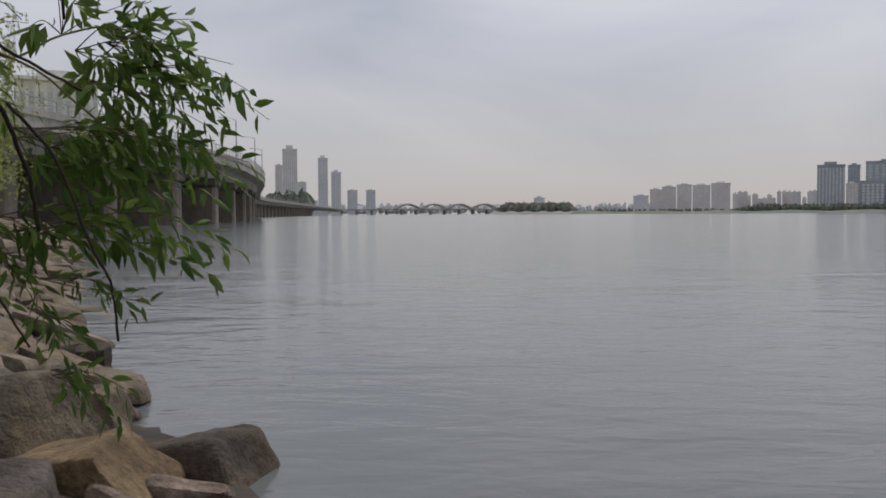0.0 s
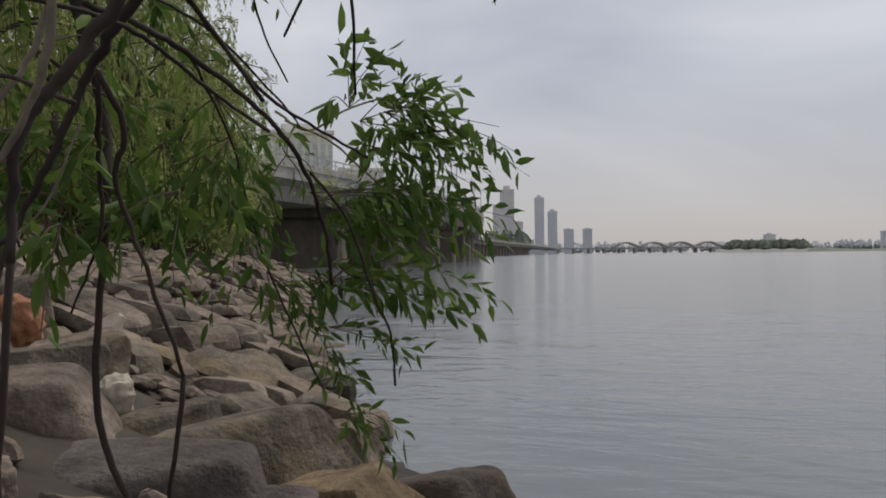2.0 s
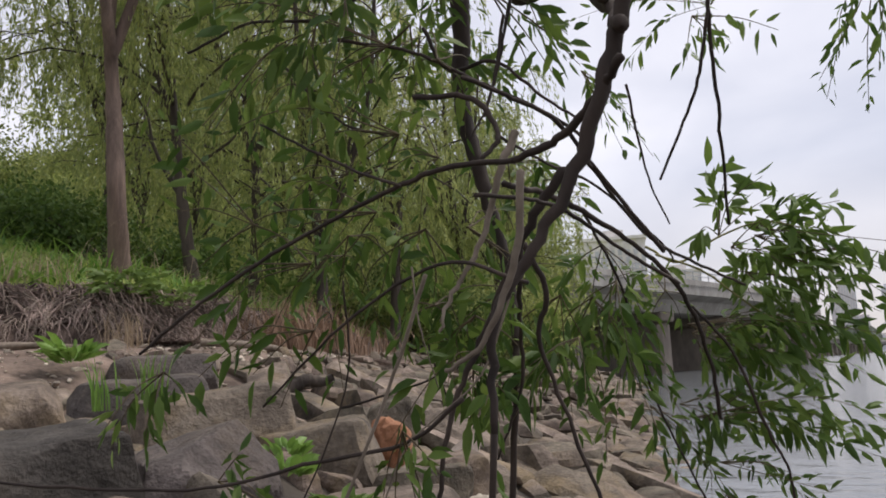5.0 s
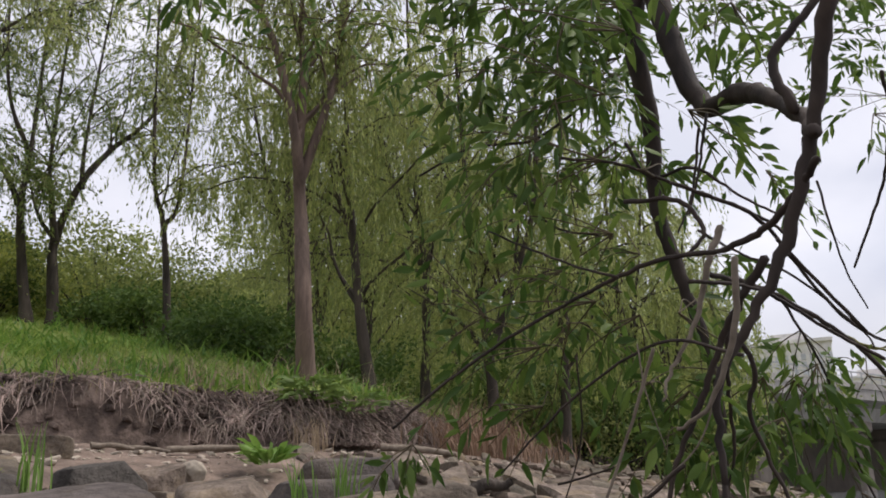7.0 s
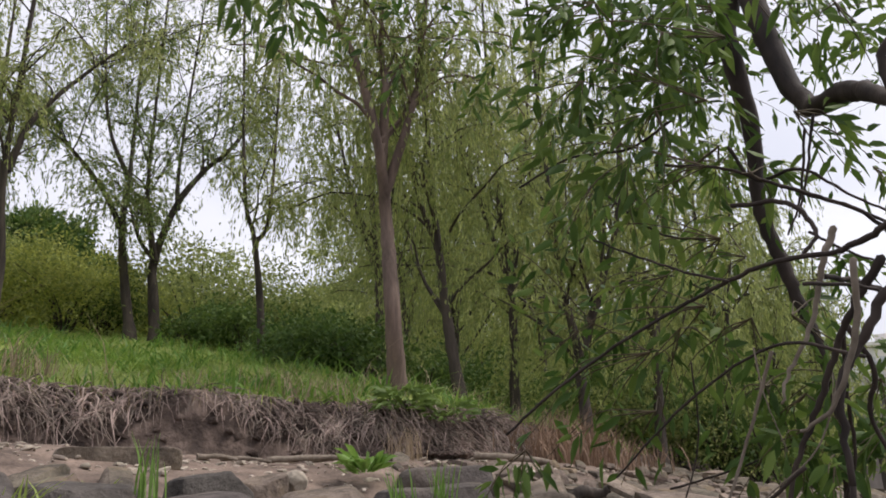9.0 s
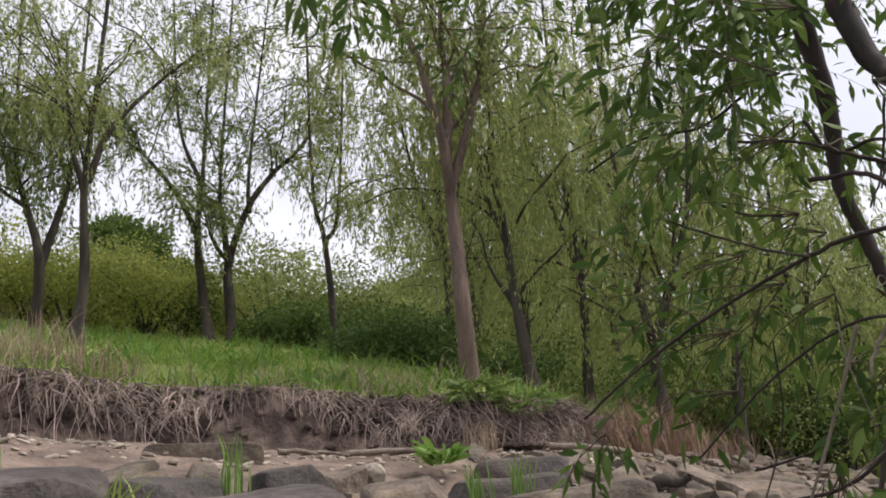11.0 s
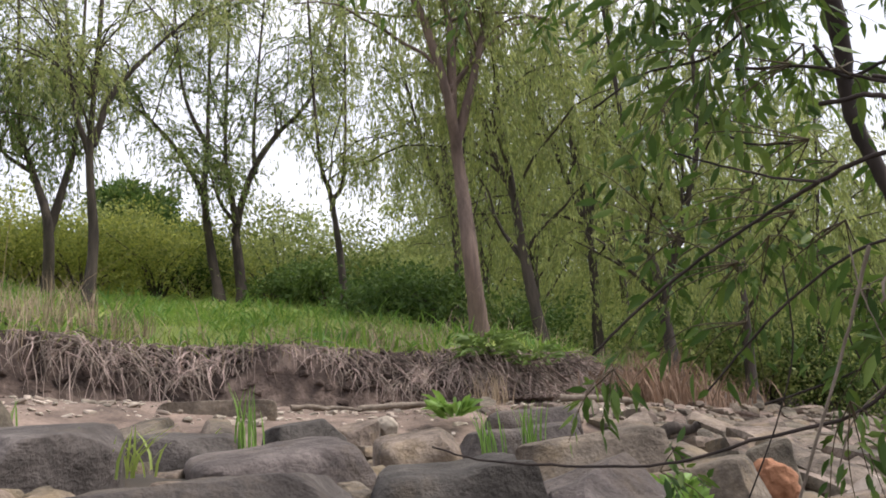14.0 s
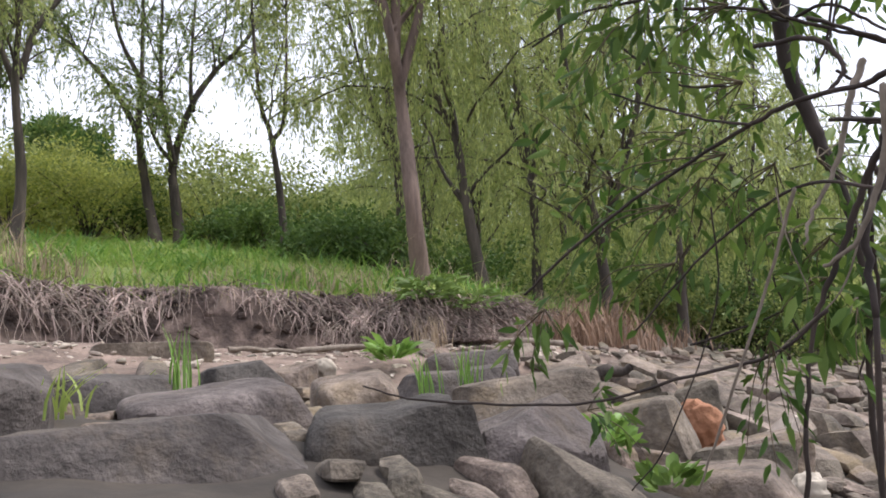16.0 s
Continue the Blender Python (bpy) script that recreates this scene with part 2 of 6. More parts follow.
# the haze over the hills is put into this pale colour
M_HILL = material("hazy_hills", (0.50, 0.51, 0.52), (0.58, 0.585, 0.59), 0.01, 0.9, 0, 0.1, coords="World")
M_WATER = bpy.data.materials.new("river_water")
M_WATER.use_nodes = True
_n, _l = M_WATER.node_tree.nodes, M_WATER.node_tree.links
_b = _n["Principled BSDF"]
_b.inputs["Base Color"].default_value = (0.125, 0.135, 0.14, 1)
_b.inputs["Roughness"].default_value = 0.13
_b.inputs["IOR"].default_value = 1.33
_g = _n.new("ShaderNodeNewGeometry")
_h = None
for _s, _st, _w, _rz in ((0.30, (1.0, 2.0, 1), 0.34, 30), (1.7, (1.0, 2.4, 1), 0.10, 42), (6.0, (1.0, 1.8, 1), 0.028, 25)):
    _m = _n.new("ShaderNodeMapping")
    _m.inputs["Scale"].default_value = _st
    _m.inputs["Rotation"].default_value = (0, 0, radians(_rz))
    _l.new(_g.outputs["Position"], _m.inputs[0])
    _t = _n.new("ShaderNodeTexNoise")
    _t.inputs["Scale"].default_value, _t.inputs["Detail"].default_value, _t.inputs["Distortion"].default_value = _s, 3, 0.5
    _l.new(_m.outputs[0], _t.inputs["Vector"])
    _k = _n.new("ShaderNodeMath")
    _k.operation = "MULTIPLY_ADD"
    _k.inputs[1].default_value = _w
    _l.new(_t.outputs["Fac"], _k.inputs[0])
    if _h:
        _l.new(_h, _k.inputs[2])
    else:
        _k.inputs[2].default_value = 0
    _h = _k.outputs[0]
_bp = _n.new("ShaderNodeBump")
_bp.inputs["Strength"].default_value, _bp.inputs["Distance"].default_value = 0.42, 0.35
_l.new(_h, _bp.inputs["Height"])
_l.new(_bp.outputs[0], _b.inputs["Normal"])


# ---- building helpers ----
rng = np.random.default_rng(7)


def mesh_from(name, verts, faces, mats, mat_index=None, smooth=True):
    me = bpy.data.meshes.new(name)
    if isinstance(verts, np.ndarray) and isinstance(faces, np.ndarray):
        n, k = faces.shape
        me.vertices.add(len(verts))
        me.vertices.foreach_set("co", np.ascontiguousarray(verts, dtype=np.float32).ravel())
        me.loops.add(n * k)
        me.loops.foreach_set("vertex_index", np.ascontiguousarray(faces, dtype=np.int32).ravel())
        me.polygons.add(n)
        me.polygons.foreach_set("loop_start", np.arange(0, n * k, k, dtype=np.int32))
        me.update(calc_edges=True)
    else:
        me.from_pydata(verts if isinstance(verts, list) else verts.tolist(), [], faces if isinstance(faces, list) else faces.tolist())
    for m in mats if isinstance(mats, (list, tuple)) else [mats]:
        me.materials.append(m)
    if mat_index is not None:
        me.polygons.foreach_set("material_index", np.asarray(mat_index, dtype=np.int32))
    me.polygons.foreach_set("use_smooth", np.full(len(me.polygons), smooth))
    me.update()
    return me


def bm_mesh(name, bm, mat, smooth=False):
    me = bpy.data.meshes.new(name)
    bm.to_mesh(me)
    bm.free()
    me.materials.append(mat)
    me.polygons.foreach_set("use_smooth", np.full(len(me.polygons), smooth))
    return me


def child(name, me, parent, label="", kind=""):
    ob = new(name, me)
    ob.parent = parent
    if label:
        ob["label"] = label
    if kind:
        ob["kind"] = kind
    return ob


def empty(name, place, label, category, group="", kind=""):
    ob = new(name)
    ob.empty_display_size = 0.1
    ob.location = place
    return tagged(ob, label, category, group, kind)


def box(bm, x0, x1, y0, y1, z0, z1, m=None, bevel=0.0):
    made = bmesh.ops.create_cube(bm, size=1, matrix=Matrix.Translation(((x0 + x1) / 2, (y0 + y1) / 2, (z0 + z1) / 2)) @ Matrix.Diagonal((x1 - x0, y1 - y0, z1 - z0, 1)))["verts"]
    if bevel:
        es = list({e for v in made for e in v.link_edges})
        made = list({v for f in bmesh.ops.bevel(bm, geom=es, offset=bevel, segments=1, affect="EDGES")["faces"] for v in f.verts} | {v for v in made if v.is_valid})
    if m is not None:
        bmesh.ops.transform(bm, matrix=m, verts=[v for v in made if v.is_valid])


def smooth_path(points, steps=6):
    """Catmull-Rom through control points (rows of any length)."""
    p = np.asarray(points, float)
    p = np.vstack([2 * p[0] - p[1], p, 2 * p[-1] - p[-2]])
    out = []
    for i in range(1, len(p) - 2):
        for t in np.linspace(0, 1, steps, endpoint=False):
            a, b, c, d = p[i - 1], p[i], p[i + 1], p[i + 2]
            out.append(0.5 * (2 * b + (c - a) * t + (2 * a - 5 * b + 4 * c - d) * t * t + (3 * b - a - 3 * c + d) * t ** 3))
    out.append(p[-2])
    return np.array(out)


def tube(path, radii, sides=8, knobs=0.0, seed=0):
    """A tapered, slightly uneven tube along a path: vertices and faces."""
    path, radii = np.asarray(path, float), np.asarray(radii, float)
    r = np.random.default_rng(seed)
    tan = np.gradient(path, axis=0)
    tan /= np.linalg.norm(tan, axis=1, keepdims=True) + 1e-9
    ref = np.array([0.31, 0.87, 0.38])
    u = np.cross(tan, ref)
    u /= np.linalg.norm(u, axis=1, keepdims=True) + 1e-9
    w = np.cross(tan, u)
    a = np.linspace(0, 2 * np.pi, sides, endpoint=False)
    rr = radii[:, None] * (1 + knobs * r.normal(size=(len(path), sides)))
    v = path[:, None] + rr[..., None] * (np.cos(a)[None, :, None] * u[:, None] + np.sin(a)[None, :, None] * w[:, None])
    n = len(path)
    i, j = np.meshgrid(np.arange(n - 1), np.arange(sides), indexing="ij")
    k = (j + 1) % sides
    f = np.stack([i * sides + j, i * sides + k, (i + 1) * sides + k, (i + 1) * sides + j], -1).reshape(-1, 4)
    return v.reshape(-1, 3), f


def join(pieces):
    """Vertices and faces of several pieces as one."""
    vs, fs, base = [], [], 0
    for v, f in pieces:
        vs.append(v)
        fs.append(np.asarray(f) + base)
        base += len(v)
    return np.concatenate(vs), np.concatenate(fs)


def leaf_cloud(places, ways, lengths, widths, r, droop=0.3, simple=False):
    """Pointed leaves, folded along the rib and bent, at the places, along the ways."""
    n = len(places)
    ways = ways / (np.linalg.norm(ways, axis=1, keepdims=True) + 1e-9)
    side = np.cross(ways, r.normal(size=(n, 3)))
    side /= np.linalg.norm(side, axis=1, keepdims=True) + 1e-9
    up = np.cross(side, ways)
    L, W = np.asarray(lengths).reshape(-1, 1), np.asarray(widths).reshape(-1, 1)
    if simple:
        v = np.stack([places, places + ways * L * 0.45 + side * W / 2, places + ways * L, places + ways * L * 0.45 - side * W / 2], 1)
        f = np.arange(n * 4).reshape(n, 4)
        return v.reshape(-1, 3), f
    down = np.array([0, 0, -1.0])
    bend = droop * L
    m1 = places + ways * L * 0.3 + up * W * 0.0 + down * bend * 0.1
    m2 = places + ways * L * 0.65 + down * bend * 0.35
    tip = places + ways * L + down * bend
    fold = up * W * 0.22
    v = np.stack([places, m1 + side * W * 0.48 + fold, m1, m1 - side * W * 0.48 + fold, m2 + side * W * 0.40 + fold, m2, m2 - side * W * 0.40 + fold, tip], 1)
    tri = np.array([[0, 2, 1], [0, 3, 2], [1, 2, 5], [1, 5, 4], [2, 3, 6], [2, 6, 5], [4, 5, 7], [5, 6, 7]])
    f = (np.arange(n)[:, None, None] * 8 + tri[None]).reshape(-1, 3)
    return v.reshape(-1, 3), f


# ---- the lie of the land ----
SHORE = np.array([(14, -22), (1.25, 0), (-0.63, 3.08), (-2.1, 5.1), (-3.3, 7.3), (-5.6, 11.5), (-9, 19), (-14, 30), (-19, 42), (-27, 54), (-42, 66), (-47, 90), (-50, 140), (-75, 260), (-110, 440), (-150, 790), (-200, 1180), (-900, 4000)], float)
BANK = np.array([(-3, -40), (-9.3, -8), (-10, 0.35), (-9.3, 3.6), (-8.6, 5.9), (-10.6, 10.6), (-15.4, 19.7), (-30, 45), (-55, 80), (-65, 160), (-130, 440), (-190, 790), (-1000, 4000)], float)


def off_line(x, y, line):
    """Signed distance from a line on the plan, to its left."""
    best, sign = np.full(np.shape(x), 1e9), np.ones(np.shape(x))
    for (ax, ay), (bx, by) in zip(line[:-1], line[1:]):
        dx, dy = bx - ax, by - ay
        t = np.clip(((x - ax) * dx + (y - ay) * dy) / (dx * dx + dy * dy), 0, 1)
        d = np.hypot(x - ax - t * dx, y - ay - t * dy)
        s = np.sign(dx * (y - ay) - dy * (x - ax))
        near = d < best - 1e-9
        best, sign = np.where(near, d, best), np.where(near, s, sign)
    return best * sign


def land(x, y):
    """Height of the ground, and its distances inland from the waterline and the foot of the earth bank."""
    x, y = np.asarray(x, float), np.asarray(y, float)
    wob = 0.22 * np.sin(x * 1.7 + 0.6 * np.sin(y * 1.3)) * np.cos(y * 1.9 + x * 0.6)
    v, w = off_line(x, y, SHORE), off_line(x, y, BANK) + wob
    t = np.clip(v / np.maximum(v - w, 1e-3), 0, 1)
    slope = np.interp(t, [0, 0.09, 0.21, 0.30, 0.58, 0.70, 0.80, 1], [0, 0.14, 0.45, 0.72, 1.0, 1.28, 1.5, 1.68])
    foot = 1.68 + 0.32 * np.clip((3.5 - y) / 4, 0, 1)
    slope = slope * foot / 1.68
    north = np.clip((y - 6) / 8, 0, 1)
    face = (0.72 * (1 - north) + 0.35 * north) * np.clip(w / 0.4, 0, 1) ** 0.7
    rise = (0.27 * (1 - north) + 0.10 * north) * np.clip(w - 0.4, 0, 12) + 0.015 * np.clip(w - 12, 0, 60)
    z = np.where(v < 0, np.maximum(v * 0.4, -2.5), np.where(w < 0, slope, foot + face + rise))
    far = off_line(x, y, FAR_SHORE)
    return np.where(far > 0, np.minimum(far * 0.1, 3.0), z), v, w


FAR_SHORE = np.array([(-3000, 2300), (-300, 1950), (250, 1500), (420, 1300), (900, 900), (5000, 600)], float)

# ---- ground and water ----
def build_ground():
    rings = np.concatenate([np.arange(0.25, 8, 0.16), np.arange(8, 13.5, 0.09), np.geomspace(13.5, 60, 50), np.geomspace(64, 4600, 60)])
    ang = np.linspace(0, 2 * np.pi, 360, endpoint=False)
    cx, cy = -0.1, -0.3
    x = cx + rings[:, None] * np.cos(ang)
    y = cy + rings[:, None] * np.sin(ang)
    z, v, w = land(x, y)
    rough = np.array([noise.noise(Vector((a * 1.3, b * 1.3, 0))) * 0.05 + noise.noise(Vector((a * 4, b * 4, 3))) * 0.025 for a, b in zip(x.ravel(), y.ravel())]).reshape(x.shape)
    near = rings[:, None] < 70
    z = z + np.where(near, rough * np.where((w > 0) & (w < 0.5), 2.2, 1.0), 0)
    z = np.where((v < 0.0) & (rings[:, None] > 2), np.minimum(z, -0.05), z)
    verts = np.concatenate([[[cx, cy, float(land(cx, cy)[0])]], np.stack([x, y, z], -1).reshape(-1, 3)])
    n, k = len(rings), len(ang)
    i, j = np.meshgrid(np.arange(n - 1), np.arange(k), indexing="ij")
    j2 = (j + 1) % k
    q = 1 + np.stack([i * k + j, (i + 1) * k + j, (i + 1) * k + j2, i * k + j2], -1).reshape(-1, 4)
    vm, wm = (v[:-1] + v[1:]).ravel() / 2, (w[:-1] + w[1:]).ravel() / 2
    # index 3 runs on under the riprap to darken the gaps like shade
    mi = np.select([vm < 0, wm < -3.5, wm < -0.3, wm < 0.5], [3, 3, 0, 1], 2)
    faces = [[0, 1 + a, 1 + (a + 1) % k] for a in range(k)] + q.tolist()
    me = mesh_from("ground", verts, faces, [M_SAND, M_EARTH, M_TURF, M_BED_GAP_SHADE], [3] * k + mi.tolist())
    tagged(new("ground", me), "sandy river bank with an eroded earth step and grassy slope", "ground", kind="structure")


build_ground()


def build_water():
    ang = np.linspace(0, 2 * np.pi, 96, endpoint=False)
    r = np.array([3, 12, 60, 400, 4800.0])
    v = np.concatenate([[[0, 0, 0]], np.stack([r[:, None] * np.cos(ang), r[:, None] * np.sin(ang), 0 * r[:, None] * ang], -1).reshape(-1, 3)])
    f = [[0, 1 + a, 1 + (a + 1) % 96] for a in range(96)]
    for i in range(len(r) - 1):
        f += [[1 + i * 96 + a, 1 + (i + 1) * 96 + a, 1 + (i + 1) * 96 + (a + 1) % 96, 1 + i * 96 + (a + 1) % 96] for a in range(96)]
    tagged(new("water", mesh_from("water", v.tolist(), f, M_WATER)), "calm grey river water with small wind ripples", "water", kind="structure")


build_water()


def polar(az, d, base=(-0.15, -0.4)):
    """A place on the plan: degrees to the left of +y and metres from the standpoint."""
    return base[0] - d * math.sin(radians(az)), base[1] + d * math.cos(radians(az))



# ---- far side of the river ----
def at_bearing(az, d):
    return np.array([-d * math.sin(radians(az)), d * math.cos(radians(az))])


def block(name, az0, az1, el, d, wall, strip, columns, label, floors=0, depth=24.0, base_el=0.0, crown=0.0):
    """A tower block between two bearings, with sunk window strips on its river face and a roof house."""
    a, b = at_bearing(az0, d), at_bearing(az1, d)
    w = float(np.linalg.norm(b - a))
    top = 1.1 + d * math.tan(radians(el))
    base = 2.5
    turn = math.atan2(b[1] - a[1], b[0] - a[0])
    thing = empty(name, (a[0], a[1], base), label, "building")
    thing.rotation_euler = (0, 0, turn)
    h = top - base
    bm = bmesh.new()
    box(bm, 0, w, 0.6, depth, -3, h)
    child("wall", bm_mesh("wall", bm, wall), thing)
    rib = w / columns
    bm = bmesh.new()
    box(bm, 0, rib * 0.42, 0, 0.58, -3, h - 1.0)
    pilaster = bm_mesh("pilaster", bm, wall)
    for i in range(columns):
        child("pilaster", pilaster, thing).location = (i * rib, 0, 0)
    bm = bmesh.new()
    box(bm, -0.6, w + 0.6, -0.5, depth + 0.5, h, h + max(1.2, h * 0.012))
    roof = child("roof", bm_mesh("roof", bm, wall), thing)
    bm = bmesh.new()
    box(bm, w * 0.25, w * 0.7, depth * 0.2, depth * 0.7, h + max(1.2, h * 0.012), h + max(4.0, h * 0.04) + crown)
    child("roof_house", bm_mesh("roof_house", bm, wall), roof)
    levels = floors or 1
    step = (h - 4) / levels
    bm = bmesh.new()
    box(bm, rib * 0.44, rib * 0.98, 0.25, 0.58, 0, step * 0.72 if levels > 1 else h - 3)
    window = bm_mesh("window", bm, strip)
    for i in range(columns):
        for k in range(levels):
            child("window", window, thing).location = (i * rib, 0, 1 + k * step)
    return thing


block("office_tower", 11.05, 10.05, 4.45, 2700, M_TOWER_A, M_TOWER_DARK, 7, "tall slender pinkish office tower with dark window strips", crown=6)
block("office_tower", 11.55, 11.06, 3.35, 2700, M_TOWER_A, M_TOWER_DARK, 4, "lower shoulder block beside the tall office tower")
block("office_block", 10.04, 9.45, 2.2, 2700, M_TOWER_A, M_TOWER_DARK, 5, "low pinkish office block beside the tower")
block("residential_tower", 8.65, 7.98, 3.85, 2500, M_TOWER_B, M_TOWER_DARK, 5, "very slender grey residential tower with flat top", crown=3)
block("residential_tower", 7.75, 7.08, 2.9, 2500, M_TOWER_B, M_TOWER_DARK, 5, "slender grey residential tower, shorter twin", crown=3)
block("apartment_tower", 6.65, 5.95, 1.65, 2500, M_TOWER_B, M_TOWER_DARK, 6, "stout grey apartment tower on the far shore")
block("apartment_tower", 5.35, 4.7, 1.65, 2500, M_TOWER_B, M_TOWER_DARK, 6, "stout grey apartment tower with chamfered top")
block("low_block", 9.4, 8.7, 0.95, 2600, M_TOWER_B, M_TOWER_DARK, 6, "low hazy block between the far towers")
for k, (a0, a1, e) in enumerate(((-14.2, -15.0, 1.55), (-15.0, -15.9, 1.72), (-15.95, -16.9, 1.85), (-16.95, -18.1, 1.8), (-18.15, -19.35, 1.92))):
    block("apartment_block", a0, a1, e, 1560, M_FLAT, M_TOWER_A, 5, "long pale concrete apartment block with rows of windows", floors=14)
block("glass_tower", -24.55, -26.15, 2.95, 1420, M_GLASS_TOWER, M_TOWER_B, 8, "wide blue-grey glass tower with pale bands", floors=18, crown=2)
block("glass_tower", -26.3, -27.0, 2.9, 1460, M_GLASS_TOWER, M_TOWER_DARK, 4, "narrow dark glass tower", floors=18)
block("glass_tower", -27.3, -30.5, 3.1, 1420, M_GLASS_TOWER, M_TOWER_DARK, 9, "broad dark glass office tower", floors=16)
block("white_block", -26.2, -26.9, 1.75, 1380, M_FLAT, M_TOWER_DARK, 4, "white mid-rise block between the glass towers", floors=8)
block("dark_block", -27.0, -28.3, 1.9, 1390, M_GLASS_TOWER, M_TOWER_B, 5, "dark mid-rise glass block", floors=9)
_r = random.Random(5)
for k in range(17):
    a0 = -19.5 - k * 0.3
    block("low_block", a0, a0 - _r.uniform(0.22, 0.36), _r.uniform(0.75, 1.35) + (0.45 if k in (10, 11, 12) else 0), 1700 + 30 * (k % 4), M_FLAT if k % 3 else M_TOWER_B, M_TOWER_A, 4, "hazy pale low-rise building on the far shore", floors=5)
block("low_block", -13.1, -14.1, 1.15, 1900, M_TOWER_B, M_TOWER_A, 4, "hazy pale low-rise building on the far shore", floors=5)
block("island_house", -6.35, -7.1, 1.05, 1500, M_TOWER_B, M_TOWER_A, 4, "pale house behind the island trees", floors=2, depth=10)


def far_wood(name, az0, az1, d, height, n, label, spread=40.0, seed=1, edge=True, mat=M_FAR_WOOD):
    """A low far wood: overlapping leafy crowns of uneven height."""
    r = np.random.default_rng(seed)
    pieces = []
    u, wv = np.meshgrid(np.linspace(0, 2 * np.pi, 8, endpoint=False), np.linspace(-0.35, 0.5, 5) * np.pi, indexing="ij")
    for k in range(n):
        t = r.random()
        x, y = at_bearing(az0 + (az1 - az0) * t, d + r.uniform(-spread, spread))
        full = min(1, 5 * t + 0.35, 6 * (1 - t) + 0.5) if edge else 1
        h = height * r.uniform(0.7, 1.05) * full
        rad = h * r.uniform(0.25, 0.45)
        jit = 1 + 0.22 * r.normal(size=u.shape)
        v = np.stack([x + rad * np.cos(u) * np.cos(wv) * jit, y + rad * np.sin(u) * np.cos(wv) * jit, 2 + h * 0.55 + h * 0.5 * np.sin(wv) * jit], -1).reshape(-1, 3)
        i, j = np.meshgrid(np.arange(8), np.arange(4), indexing="ij")
        i2 = (i + 1) % 8
        f = np.stack([i * 5 + j, i2 * 5 + j, i2 * 5 + j + 1, i * 5 + j + 1], -1).reshape(-1, 4)
        pieces.append((v, f))
    me = mesh_from(name, *join(pieces), mat, smooth=False)
    tagged(new(name, me), label, "trees", kind="stuff")


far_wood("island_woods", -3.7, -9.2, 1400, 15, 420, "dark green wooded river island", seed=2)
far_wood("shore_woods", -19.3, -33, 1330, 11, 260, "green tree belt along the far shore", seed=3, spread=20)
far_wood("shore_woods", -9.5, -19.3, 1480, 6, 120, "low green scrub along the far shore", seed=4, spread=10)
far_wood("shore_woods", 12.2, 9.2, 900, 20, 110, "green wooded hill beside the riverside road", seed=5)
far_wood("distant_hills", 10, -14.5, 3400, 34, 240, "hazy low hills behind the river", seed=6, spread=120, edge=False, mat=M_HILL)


def strip_land(name, az0, az1, d, height, thick, mat, label):
    p = [at_bearing(a, d) for a in np.linspace(az0, az1, 24)]
    q = [at_bearing(a, d + thick) for a in np.linspace(az0, az1, 24)]
    v, f = [], []
    for k, (a, b) in enumerate(zip(p, q)):
        hh = height * (0.8 + 0.2 * math.sin(k * 1.7))
        v += [(a[0], a[1], -0.3), (a[0] + (b[0] - a[0]) * 0.1, a[1] + (b[1] - a[1]) * 0.1, hh), (b[0], b[1], hh), (b[0], b[1], -0.3)]
    for k in range(23):
        f += [[k * 4 + i, k * 4 + 4 + i, k * 4 + 5 + i, k * 4 + 1 + i] for i in range(3)]
    tagged(new(name, mesh_from(name, v, f, mat)), label, "river bank", kind="structure")


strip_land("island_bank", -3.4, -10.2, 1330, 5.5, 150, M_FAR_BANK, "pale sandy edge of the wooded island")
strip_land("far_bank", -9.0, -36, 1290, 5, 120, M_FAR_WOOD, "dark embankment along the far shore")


def arch_bridge():
    """A long low road bridge with tied arches, across the river far off."""
    a, b = at_bearing(7.4, 1560), at_bearing(-4.2, 1640)
    w = float(np.linalg.norm(b - a))
    thing = empty("arch_bridge", (a[0], a[1], 0), "long low road bridge with a row of shallow arches", "bridge")
    thing.rotation_euler = (0, 0, math.atan2(b[1] - a[1], b[0] - a[0]))
    bm = bmesh.new()
    box(bm, 0, w, -9, 9, 8.2, 10.6)
    child("deck", bm_mesh("deck", bm, M_CONC), thing)
    span = w * 0.156
    k = 0
    for i in range(12):
        x = 8 + i * w / 11.5
        bm = bmesh.new()
        box(bm, x, x + 3.5, -7, 7, -2, 8.3, bevel=0.4)
        child("pier", bm_mesh("pier", bm, M_CONC), thing)
    for i in range(4):
        x0 = w * 0.335 + i * span
        for y in (-8.5, 8.5):
            pts = [(x0 + span * t, y, 10.4 + 9.5 * math.sin(math.pi * t)) for t in np.linspace(0.02, 0.98, 15)]
            v, f = tube(pts, [1.7] * 15, 5)
            child("arch", mesh_from("arch", v, f, M_CONC), thing)
        bm = bmesh.new()
        for t in np.linspace(0.12, 0.88, 9):
            box(bm, x0 + span * t - 0.12, x0 + span * t + 0.12, -8.6, -8.4, 10.4, 10.4 + 9.5 * math.sin(math.pi * t))
        child("hangers", bm_mesh("hangers", bm, M_CONC), thing)


arch_bridge()


